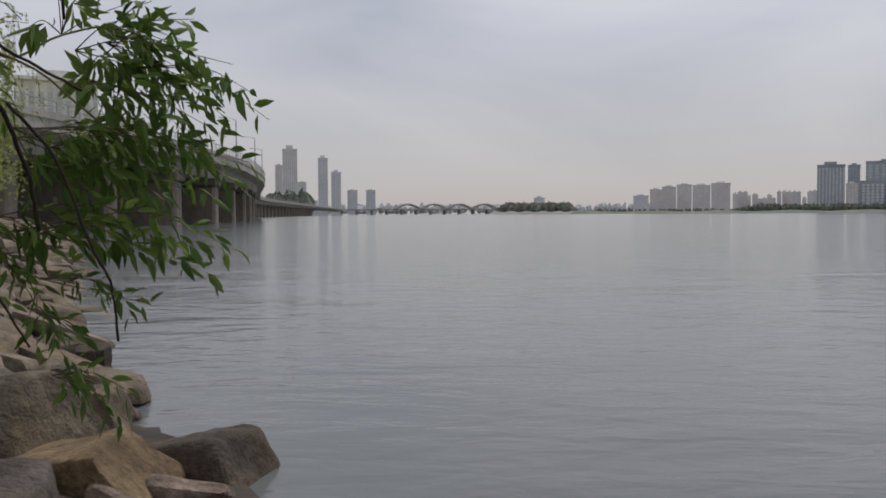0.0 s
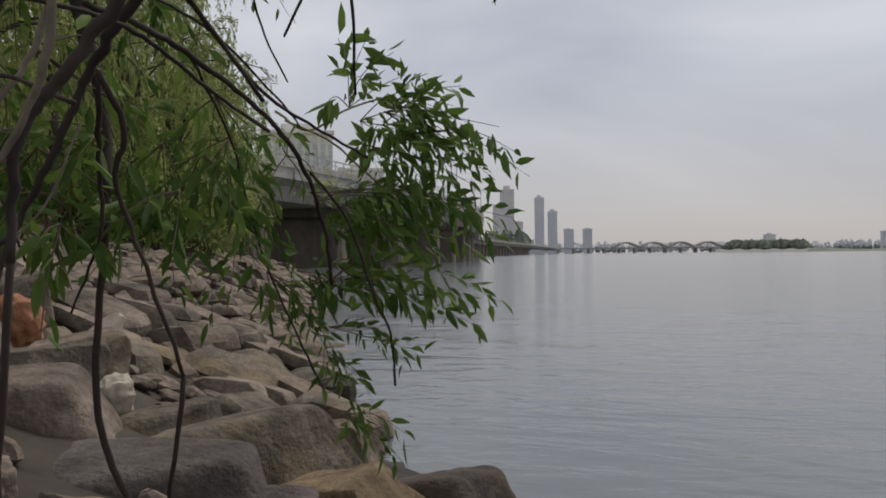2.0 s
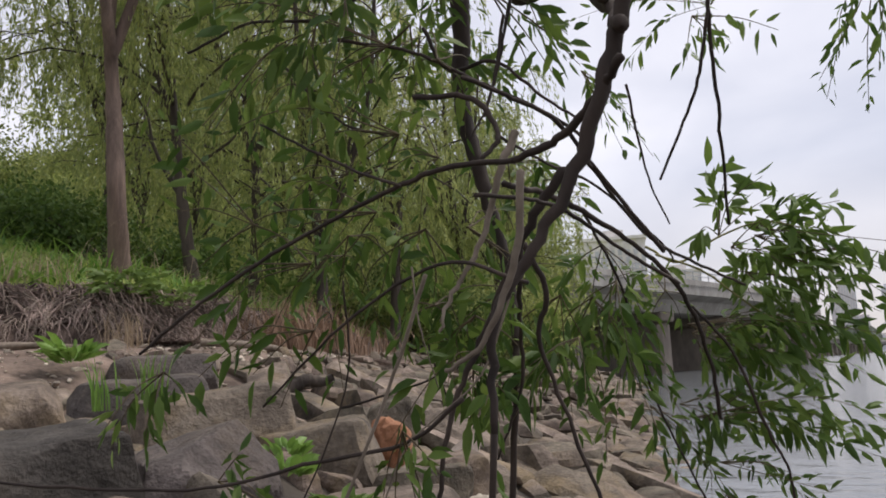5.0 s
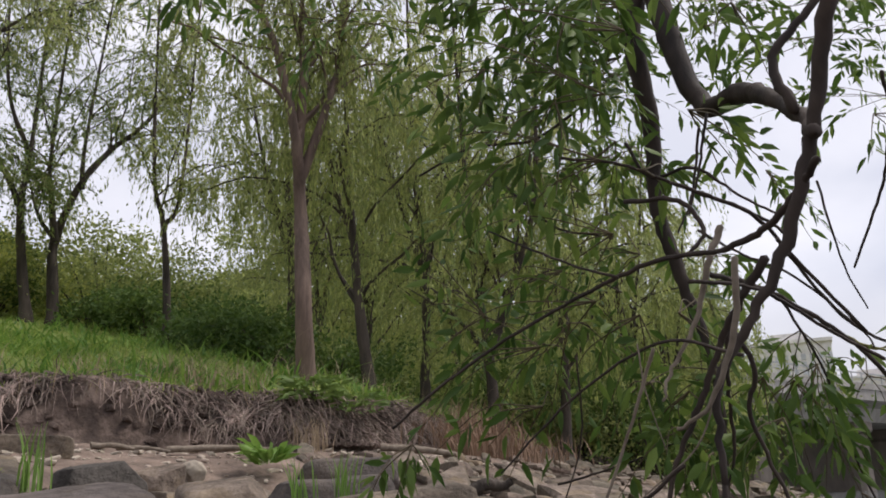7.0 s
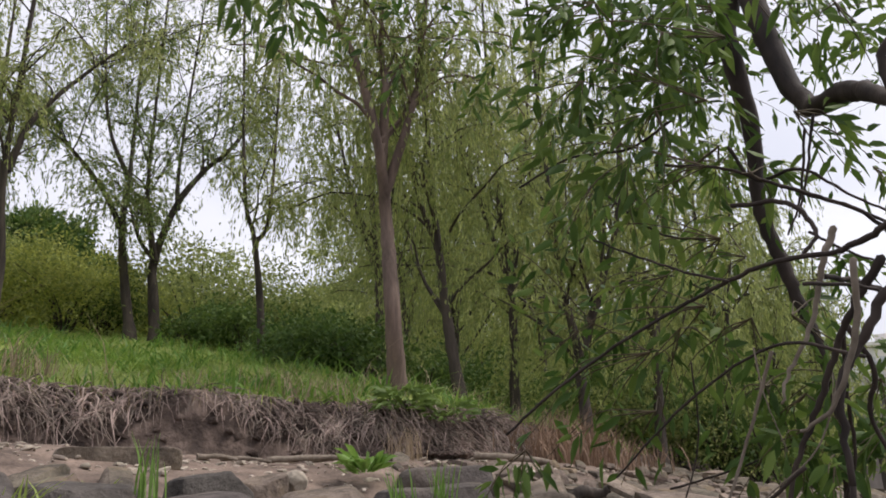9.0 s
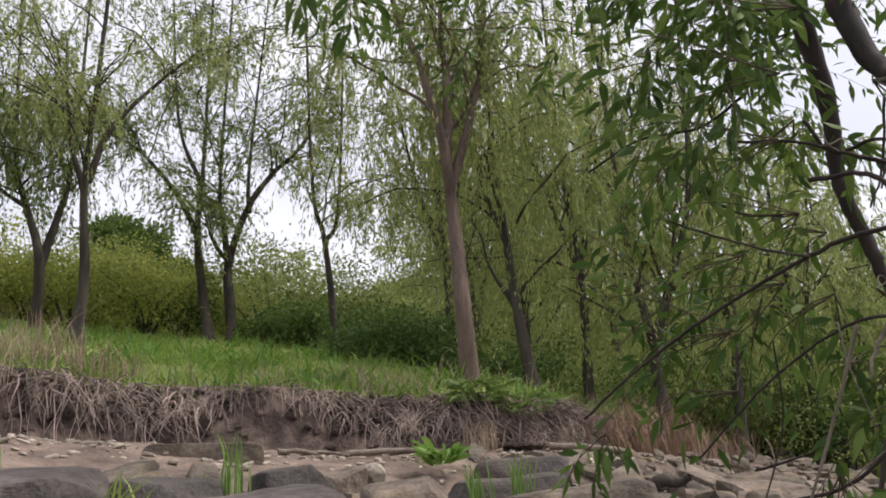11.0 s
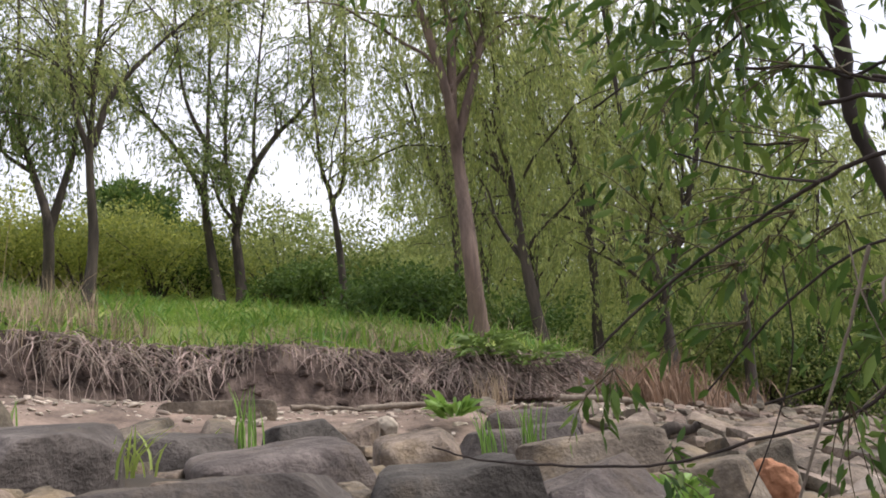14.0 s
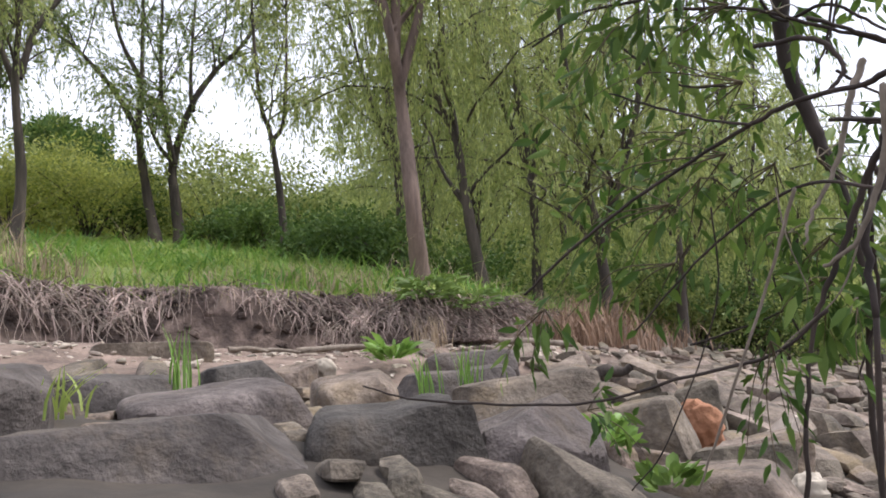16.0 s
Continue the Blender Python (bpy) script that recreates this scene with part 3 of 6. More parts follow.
# ---- the riverside viaduct ----
def sweep(points, section):
    """A section (offset to the left, height) carried along a plan path."""
    p = np.asarray(points, float)
    t = np.gradient(p, axis=0)
    t /= np.linalg.norm(t, axis=1, keepdims=True)
    n = np.stack([-t[:, 1], t[:, 0]], -1)
    k = len(section)
    v = []
    for q, m in zip(p, n):
        v += [(q[0] + m[0] * s, q[1] + m[1] * s, h) for s, h in section]
    f = []
    for i in range(len(p) - 1):
        f += [[i * k + j, (i + 1) * k + j, (i + 1) * k + (j + 1) % k, i * k + (j + 1) % k] for j in range(k)]
    f += [list(range(k)), [(len(p) - 1) * k + j for j in range(k)][::-1]]
    return v, f


def viaduct():
    plan = smooth_path([(-62, -30), (-44, 10), (-33, 38), (-30.2, 56), (-29, 75), (-28, 90), (-28, 106), (-29.5, 124), (-38, 175), (-60, 270), (-82, 380), (-98, 560), (-138, 1065), (-170, 1400)], 10)
    thing = empty("viaduct", (-30, 56, 0), "weathered concrete riverside road viaduct on wall piers", "bridge", kind="")
    inv = Matrix.Translation((30, -56, 0))

    def put(name, v, f, mat, smooth=False, label=""):
        me = mesh_from(name, v, f, mat, smooth=smooth)
        me.transform(inv)
        return child(name, me, thing, label)

    put("deck", *sweep(plan, [(0, 8.4), (0, 7.5), (1.6, 7.1), (2.2, 5.9), (17.8, 5.9), (18.4, 7.1), (20, 7.5), (20, 8.4)]), M_CONC)
    put("parapet", *sweep(plan, [(0.05, 8.42), (-0.12, 8.42), (-0.12, 8.95), (0.05, 8.95)]), M_CONC)
    put("handrail", *sweep(plan, [(0.0, 9.75), (-0.08, 9.75), (-0.08, 9.85), (0.0, 9.85)]), M_STEEL)
    put("handrail", *sweep(plan, [(0.0, 9.35), (-0.06, 9.35), (-0.06, 9.41), (0.0, 9.41)]), M_STEEL)
    run = np.concatenate([[0], np.cumsum(np.linalg.norm(np.diff(plan, axis=0), axis=1))])

    def spot(s):
        x, y = np.interp(s, run, plan[:, 0]), np.interp(s, run, plan[:, 1])
        x2, y2 = np.interp(s + 1, run, plan[:, 0]), np.interp(s + 1, run, plan[:, 1])
        return Matrix.Translation((x, y, 0)) @ Matrix.Rotation(math.atan2(y2 - y, x2 - x), 4, "Z")

    s0 = np.interp(40, plan[:, 1], run)
    bm = bmesh.new()
    box(bm, -0.04, 0.04, -0.04, 0.04, 8.95, 9.78)
    post = bm_mesh("post", bm, M_STEEL)
    for k in range(110):
        ob = child("post", post, thing)
        ob.matrix_local = inv @ spot(s0 + k * 1.8)
    bm = bmesh.new()
    box(bm, -1.15, 1.15, 2.2, 17.5, -3, 5.0, bevel=0.35)
    pier = bm_mesh("pier", bm, M_CONC_DARK)
    bm = bmesh.new()
    box(bm, -1.5, 1.5, 1.9, 18.0, 5.0, 5.95, bevel=0.15)
    cap = bm_mesh("pier_cap", bm, M_CONC_DARK)
    s1 = np.interp(60.5, plan[:, 1], run)
    for k in range(-5, 40):
        for name, me in (("pier", pier), ("pier_cap", cap)):
            ob = child(name, me, thing)
            ob.matrix_local = inv @ spot(s1 + k * 16.5)
    # street lamps along the parapet
    for k, s in enumerate((s1 + 54, s1 + 82, s1 + 108)):
        m = spot(s)
        lamp = empty("street_lamp", m.translation + Vector((0, 0, 8.4)), "slim grey street lamp on the viaduct parapet", "street lamp", "viaduct lamps")
        lamp.rotation_euler = m.to_euler()
        v, f = tube([(0, 0.4, 0), (0, 0.4, 3), (0, 0.4, 5.9)], [0.11, 0.09, 0.06], 6)
        child("pole", mesh_from("pole", v, f, M_STEEL), lamp)
        v, f = tube([(0, 0.4, 5.8), (0, 1.0, 6.1), (0, 2.2, 6.2)], [0.05, 0.045, 0.04], 6)
        child("arm", mesh_from("arm", v, f, M_STEEL), lamp)
        bm = bmesh.new()
        box(bm, -0.16, 0.16, 2.1, 2.8, 6.13, 6.26, bevel=0.04)
        child("lamp_head", bm_mesh("lamp_head", bm, M_STEEL), lamp)


viaduct()
block("riverside_apartments", 27.4, 22.7, 8.4, 300, M_FLAT, M_TOWER_DARK, 9, "white apartment block with balconies behind the viaduct", floors=15, depth=16)
block("riverside_apartments", 22.3, 19.2, 5.9, 420, M_FLAT, M_TOWER_DARK, 8, "pale apartment block behind the viaduct", floors=14, depth=16)

# ---- boulders and riprap ----
M_PEBBLE = material("pale_pebble", (0.28, 0.23, 0.18), (0.48, 0.42, 0.34), 3, 0.9, 0.3, 30, per_island=0.6, coords="World")


def boulder(seed, size, cuts=9, planes=9, lump=0.06, square=7.0, cut=(0.80, 1.25)):
    """An angular quarry stone: a rounded block with cut faces and a rough skin. Size in metres, centred, base below."""
    r = np.random.default_rng(seed)
    g = np.linspace(-1, 1, cuts + 1)
    a, b = np.meshgrid(g, g, indexing="ij")
    n1 = cuts + 1
    vs, fs = [], []
    for axis in range(3):
        for sgn in (-1, 1):
            p = np.empty((n1, n1, 3))
            p[..., axis], p[..., (axis + 1) % 3], p[..., (axis + 2) % 3] = sgn, a * sgn, b
            base = len(vs) * n1 * n1
            i, j = np.meshgrid(np.arange(cuts), np.arange(cuts), indexing="ij")
            q = base + np.stack([i * n1 + j, (i + 1) * n1 + j, (i + 1) * n1 + j + 1, i * n1 + j + 1], -1).reshape(-1, 4)
            vs.append(p.reshape(-1, 3))
            fs.append(q)
    v, f = np.concatenate(vs), np.concatenate(fs)
    v = v / (np.abs(v) ** square).sum(1, keepdims=True) ** (1 / square)
    # shear and taper, then cut faces off
    v[:, 0] += v[:, 2] * r.uniform(-0.15, 0.15)
    v[:, 1] += v[:, 2] * r.uniform(-0.12, 0.12)
    v[:, :2] *= (1 - 0.16 * r.random() * (v[:, 2:3] + 1))
    v[:, 2] *= 1 + np.clip(0.10 * r.normal(), -0.15, 0.15) * v[:, 0] + np.clip(0.08 * r.normal(), -0.12, 0.12) * v[:, 1]
    for _ in range(planes):
        n = r.normal(size=3) * (1, 1, 0.22 if square > 8 else 0.7)
        n /= np.linalg.norm(n)
        over = np.maximum(v @ n - r.uniform(*cut), 0)
        v = v - over[:, None] * n
    v = v * np.asarray(size) / 2
    k = 2.2 / max(size)
    off = r.uniform(0, 50, 3)
    big = np.array([noise.noise(Vector(p * k + off)) for p in v])
    small = np.array([noise.noise(Vector(p * k * 3.7 + off)) for p in v])
    big2 = np.array([noise.noise(Vector(p * k * 1.9 - off)) for p in v])
    d = v / (np.linalg.norm(v, axis=1, keepdims=True) + 1e-9)
    v = v + d * ((big * lump + small * lump * 0.45 + np.abs(big2) * lump * -0.8) * min(size) * 1.6)[:, None]
    return v, f


def stone_mesh(name, v, f, mat, angle=26):
    bm = bmesh.new()
    vs = [bm.verts.new(p) for p in v]
    for q in f:
        bm.faces.new([vs[i] for i in q])
    bmesh.ops.remove_doubles(bm, verts=bm.verts, dist=1e-4)
    me = bm_mesh(name, bm, mat, smooth=True)
    me.set_sharp_from_angle(angle=radians(angle))
    return me


KEEP_OFF = []


def big_boulder(seed, x, y, z, w, d, h, turn, label, mat=None, tilt=(0, 0), name="boulder", lump=0.035, square=11.0):
    """turn: degrees from across the view."""
    v, f = boulder(seed, (w, d, h), 18, 9, lump, square, (0.74, 1.12))
    ob = new(name, stone_mesh(name, v, f, mat or M_STONE))
    sight = math.degrees(math.atan2(y + 0.4, x + 0.15))
    ob.matrix_world = pose(x, y, z, tilt[0], tilt[1], sight + 90 + turn)
    tagged(ob, label, "rock", "boulders on the river bank")
    KEEP_OFF.append((x, y, max(w, d) * 0.52))


def quarry_block(seed, x, y, z, w, d, h, turn, label, mat, tilt=(0, 0)):
    """A worn quarry block: rounded shoulders, a few broad cut faces, one chipped edge. turn: degrees from across the view."""
    v, f = boulder(seed, (w, d, h), 20, 10, 0.028, 8.5, (0.80, 1.14))
    r = np.random.default_rng(seed)
    # a spall off the front edge leaves an undercut face
    n = np.array([r.uniform(-0.5, 0.5), 0.8, r.uniform(-0.15, 0.35)])
    n /= np.linalg.norm(n)
    over = np.maximum((v / (np.array([w, d, h]) / 2)) @ n - r.uniform(0.72, 0.86), 0)
    v = v - over[:, None] * n * np.array([w, d, h]) * 0.42
    ob = new("boulder", stone_mesh("boulder", v, f, mat, 24))
    sight = math.degrees(math.atan2(y + 0.4, x + 0.15))
    ob.matrix_world = pose(x, y, z, tilt[0], tilt[1], sight + 90 + turn)
    tagged(ob, label, "rock", "boulders on the river bank")
    KEEP_OFF.append((x, y, (w + d) * 0.31))


quarry_block(12, -3.29, 0.38, 0.68, 1.36, 0.95, 0.75, -4, "broad grey granite boulder with a rounded top", M_STONE_GREY, (-4, 3))
quarry_block(24, -3.32, 1.38, 0.68, 0.84, 0.95, 0.75, 4, "large flat-topped grey boulder with a cracked side", M_STONE_GREY, (-3, 2))
quarry_block(25, -3.13, 2.01, 0.63, 0.72, 0.95, 0.70, -6, "grey boulder sloping down beside a dark hollow", M_STONE_GREY, (-3, 8))
quarry_block(31, -4.57, 1.04, 0.98, 1.06, 0.85, 0.42, 14, "low dark grey slab boulder with a sharp front edge", M_STONE_GREY, (-9, 4))
quarry_block(44, -4.60, -0.24, 1.09, 1.02, 1.25, 0.50, -8, "flat grey boulder half sunk in gravel", M_STONE_GREY, (-8, 4))
quarry_block(52, -5.54, 0.72, 1.11, 0.81, 0.75, 0.42, -10, "grey boulder with a sloping face beside a grass tuft", M_STONE_GREY, (-8, -5))
quarry_block(68, -5.98, 1.69, 1.19, 0.65, 0.60, 0.40, 14, "small pale grey boulder beside an iris tuft", M_STONE_GREY, (-8, 6))
quarry_block(72, -6.48, 2.32, 1.17, 0.53, 0.50, 0.42, -8, "brown-grey boulder wedged between larger stones", M_STONE, (-5, 0))
quarry_block(83, -5.03, 2.11, 1.00, 0.62, 0.70, 0.46, 6, "rounded dark grey boulder among slabs", M_STONE, (-4, 8))
quarry_block(94, -6.83, 4.33, 1.28, 1.11, 0.70, 0.39, -4, "long flat pale grey stone by the sand strip", M_STONE_GREY, (-5, 0))
quarry_block(15, -5.42, 3.21, 1.03, 1.03, 0.70, 0.45, 3, "wide flat grey stone with iris tufts behind", M_STONE_GREY, (-6, 0))
quarry_block(26, -7.91, 1.55, 1.54, 1.08, 0.55, 0.34, 6, "flat brownish stone at the foot of the bank", M_STONE, (-4, 2))
quarry_block(27, -4.63, 3.42, 0.94, 0.63, 0.60, 0.45, 12, "flat grey stone under the hanging twigs", M_STONE_GREY, (-4, 4))
quarry_block(37, -3.60, 3.15, 0.75, 0.67, 0.70, 0.40, -8, "grey-brown stone slab sloping to the water", M_STONE, (-6, 10))
quarry_block(59, -3.01, 3.50, 0.52, 0.59, 0.50, 0.42, 12, "dark grey angular stone beside the rusty one", M_STONE, (0, 8))
quarry_block(58, -4.04, 4.29, 0.80, 0.34, 0.35, 0.43, 0, "stone with a reddish dark top", M_STONE, (0, 5))
quarry_block(57, -2.76, 2.75, 0.46, 0.90, 0.60, 0.40, -12, "pale flat slab low among the stones", M_STONE, (-4, 6))
quarry_block(92, -1.98, 2.58, 0.25, 0.98, 0.60, 0.34, -6, "dark flat slab boulder with a shadowed front", M_STONE_GREY, (-3, 1))
quarry_block(19, -2.35, 3.31, 0.26, 0.57, 0.45, 0.34, 6, "rounded grey-brown stone near the water", M_STONE, (-4, 6))
quarry_block(28, -1.95, 3.20, 0.21, 0.60, 1.15, 0.42, -58, "long brown stone lying down the slope", M_STONE, (-4, 9))
quarry_block(77, -1.34, 3.04, 0.00, 0.72, 0.60, 0.50, -24, "smooth ochre-tinted boulder at the waterline", M_STONE_OCHRE, (-6, 10))
quarry_block(81, -1.05, 3.44, -0.09, 0.75, 0.55, 0.50, -30, "dark wet boulder at the edge of the water", M_STONE_WET, (0, 15))
quarry_block(47, -1.82, 3.45, 0.09, 0.38, 0.50, 0.40, 12, "grey-brown stone between slabs", M_STONE, (0, 10))
quarry_block(46, -1.40, 2.60, 0.03, 0.43, 0.50, 0.45, 10, "mossy dark grey stone near the water", M_STONE_GREY, (-4, 6))
quarry_block(45, -1.77, 3.97, 0.05, 0.49, 0.45, 0.40, -20, "rounded brown stone half in the water", M_STONE, (0, 10))
quarry_block(43, -2.45, 5.69, 0.03, 0.25, 0.20, 0.30, 0, "small dark stone standing out of the water", M_STONE_WET, (0, 0))
quarry_block(56, -3.35, 3.74, 0.45, 0.48, 0.50, 0.40, 15, "brown stone leaning on the slope", M_STONE, (0, 5))
quarry_block(63, -4.18, 2.85, 0.91, 1.00, 0.80, 0.50, 5, "large sandy grey slab under the willow", M_STONE, (-6, 6))
quarry_block(64, -3.72, 3.24, 0.71, 0.68, 0.60, 0.42, -10, "pale grey slab beside the rusty stone", M_STONE, (-5, 12))
quarry_block(65, -2.96, 3.27, 0.51, 0.58, 0.50, 0.40, 0, "grey-brown angular slab near the willow", M_STONE, (-4, 8))
big_boulder(48, -3.60, 3.75, 0.76, 0.30, 0.26, 0.36, 0, "upright rusty orange stone", mat=M_STONE_RED, square=2.8, lump=0.1, tilt=(8, 10))
big_boulder(61, -3.11, 3.86, 0.72, 0.32, 0.10, 0.14, -30, "pale narrow stone splinter on edge", mat=M_PEBBLE, square=3, tilt=(20, 32))
big_boulder(39, -2.61, 3.30, 0.47, 0.17, 0.14, 0.24, 0, "small upright whitish stone", mat=M_PEBBLE, square=2.8, lump=0.1)
big_boulder(38, -3.46, 4.29, 0.60, 0.13, 0.12, 0.30, 0, "thin pale stone leaning between slabs", mat=M_PEBBLE, square=3, lump=0.08, tilt=(10, -28))
big_boulder(36, -3.05, -0.25, 0.95, 0.066, 0.06, 0.10, 0, "small round pale pebble wedged between boulders", mat=M_PEBBLE, square=2.2, lump=0.04)
big_boulder(35, -6.38, 2.54, 1.34, 0.24, 0.18, 0.18, 0, "round buff cobble on the boulders", mat=M_PEBBLE, square=2.3, lump=0.05)

riprap = empty("riprap", (-4, 5, 0.5), "slope of angular grey-brown quarry stones along the river", "stone slope", kind="structure")
_hi = [stone_mesh("stone", *boulder(100 + k, (1.0, _w, _h), 6, 8, 0.06), M_STONE) for k, (_w, _h) in enumerate(((0.6, 0.4), (0.5, 0.45), (0.75, 0.35), (0.45, 0.3), (0.65, 0.5), (0.55, 0.28), (0.8, 0.5), (0.4, 0.4), (0.6, 0.3), (0.7, 0.42)))]
_lo = [boulder(200 + k, (1.0, _w, _h), 3, 6, 0.06) for k, (_w, _h) in enumerate(((0.6, 0.4), (0.5, 0.4), (0.75, 0.35), (0.45, 0.3), (0.65, 0.45), (0.5, 0.26)))]


def scatter_stones():
    r = np.random.default_rng(21)
    laid, far_pieces, n = [], [], 0
    cells = {}
    for step, count in ((0, 5200), (1, 9000)):
        ys = np.where(r.random(count) < 0.5, r.uniform(-6, 46, count), r.uniform(-4, 14, count))
        xs = np.interp(ys, SHORE[:, 1], SHORE[:, 0]) + 0.5 - r.random(count) ** 1.2 * 8.2
        for x, y, z, v, w in zip(xs, ys, *land(xs, ys)):
            if v < -0.55 or w > -0.9 - 1.3 * (r.random() ** 2) or math.hypot(x + 0.1, y + 0.3) < 1.3 or (y < 4.2 and v < 0.3) or (y < 9 and v < 0.12) or (y < 4.2 and w > -3.1) or (x < -1.6 and y < 2.2 and math.hypot(x + 0.15, y + 0.4) < (3.0 if step == 0 else 2.6)):
                continue
            dist = math.hypot(x, y)
            size = (r.uniform(0.42, 0.85) if step == 0 else r.uniform(0.16, 0.36)) * (0.8 if v < 1.5 else 1.0) * (1.35 if dist > 15 else 1)
            if w > -1.8:
                size *= 0.55
            if any(math.hypot(x - a, y - b) < c * (1 if step == 0 else 0.78) + size * 0.33 for a, b, c in KEEP_OFF):
                continue
            key = (int(x // 1), int(y // 1))
            if any(math.hypot(x - a, y - b) < (c + size) * 0.34 for i in (-1, 0, 1) for j in (-1, 0, 1) for a, b, c in cells.get((key[0] + i, key[1] + j), ())):
                continue
            cells.setdefault(key, []).append((x, y, size))
            laid.append((dist, x, y, z, size, r.uniform(-30, 30), r.uniform(-12, 12), r.uniform(-14, 14), r.integers(1000)))
    laid.sort()
    for k, (dist, x, y, z, size, turn, ta, tb, pick) in enumerate(laid):
        m = pose(x, y, z + size * 0.09, ta, tb - 8, 160 + turn) @ Matrix.Diagonal((size * 1.4, size * 0.95, size * 0.9, 1))
        if k < 290:
            ob = child("stone", _hi[pick % len(_hi)], riprap)
            ob.matrix_local = Matrix.Translation((4, -5, -0.5)) @ m
        else:
            v, f = _lo[pick % len(_lo)]
            mm = np.array(m)
            far_pieces.append((v @ mm[:3, :3].T + mm[:3, 3], f))
    v, f = join(far_pieces)
    me = mesh_from("smaller_stones", v - np.array([-4, 5, 0.5]), f, M_STONE_REST, smooth=True)
    me.set_sharp_from_angle(angle=radians(35))
    child("smaller_stones", me, riprap, "heap of smaller stones", "stuff")


scatter_stones()


def pebbles():
    """Pale pebbles and chips strewn over the sand strip at the foot of the bank."""
    r = np.random.default_rng(5)
    pieces = []
    while len(pieces) < 1700:
        x, y = r.uniform(-11, -4), r.uniform(-5, 9)
        z, v, w = (float(q) for q in land(x, y))
        if not -2.6 < w < -0.05:
            continue
        s = 0.025 + 0.10 * r.random() ** 3
        bv, bf = _lo[r.integers(len(_lo))]
        mm = np.array(pose(x, y, z + s * 0.12, r.uniform(-20, 20), r.uniform(-20, 20), r.uniform(0, 360)) @ Matrix.Diagonal((s * 1.3, s, s, 1)))
        pieces.append((bv @ mm[:3, :3].T + mm[:3, 3], bf))
    me = mesh_from("pebbles", *join(pieces), M_PEBBLE)
    tagged(new("pebbles", me), "pale pebbles and stone chips strewn on sand", "pebbles", kind="stuff")


pebbles()

# ---- trees on the bank ----
def branch_path(start, way, length, r, droop, steps=7, wander=0.16):
    p, d = np.array(start, float), np.array(way, float)
    d /= np.linalg.norm(d)
    out = [p.copy()]
    for k in range(steps):
        d = d + r.normal(size=3) * wander + np.array([0, 0, -droop * (k + 1) / steps])
        d /= np.linalg.norm(d)
        p = p + d * length / steps
        out.append(p.copy())
    return np.array(out)


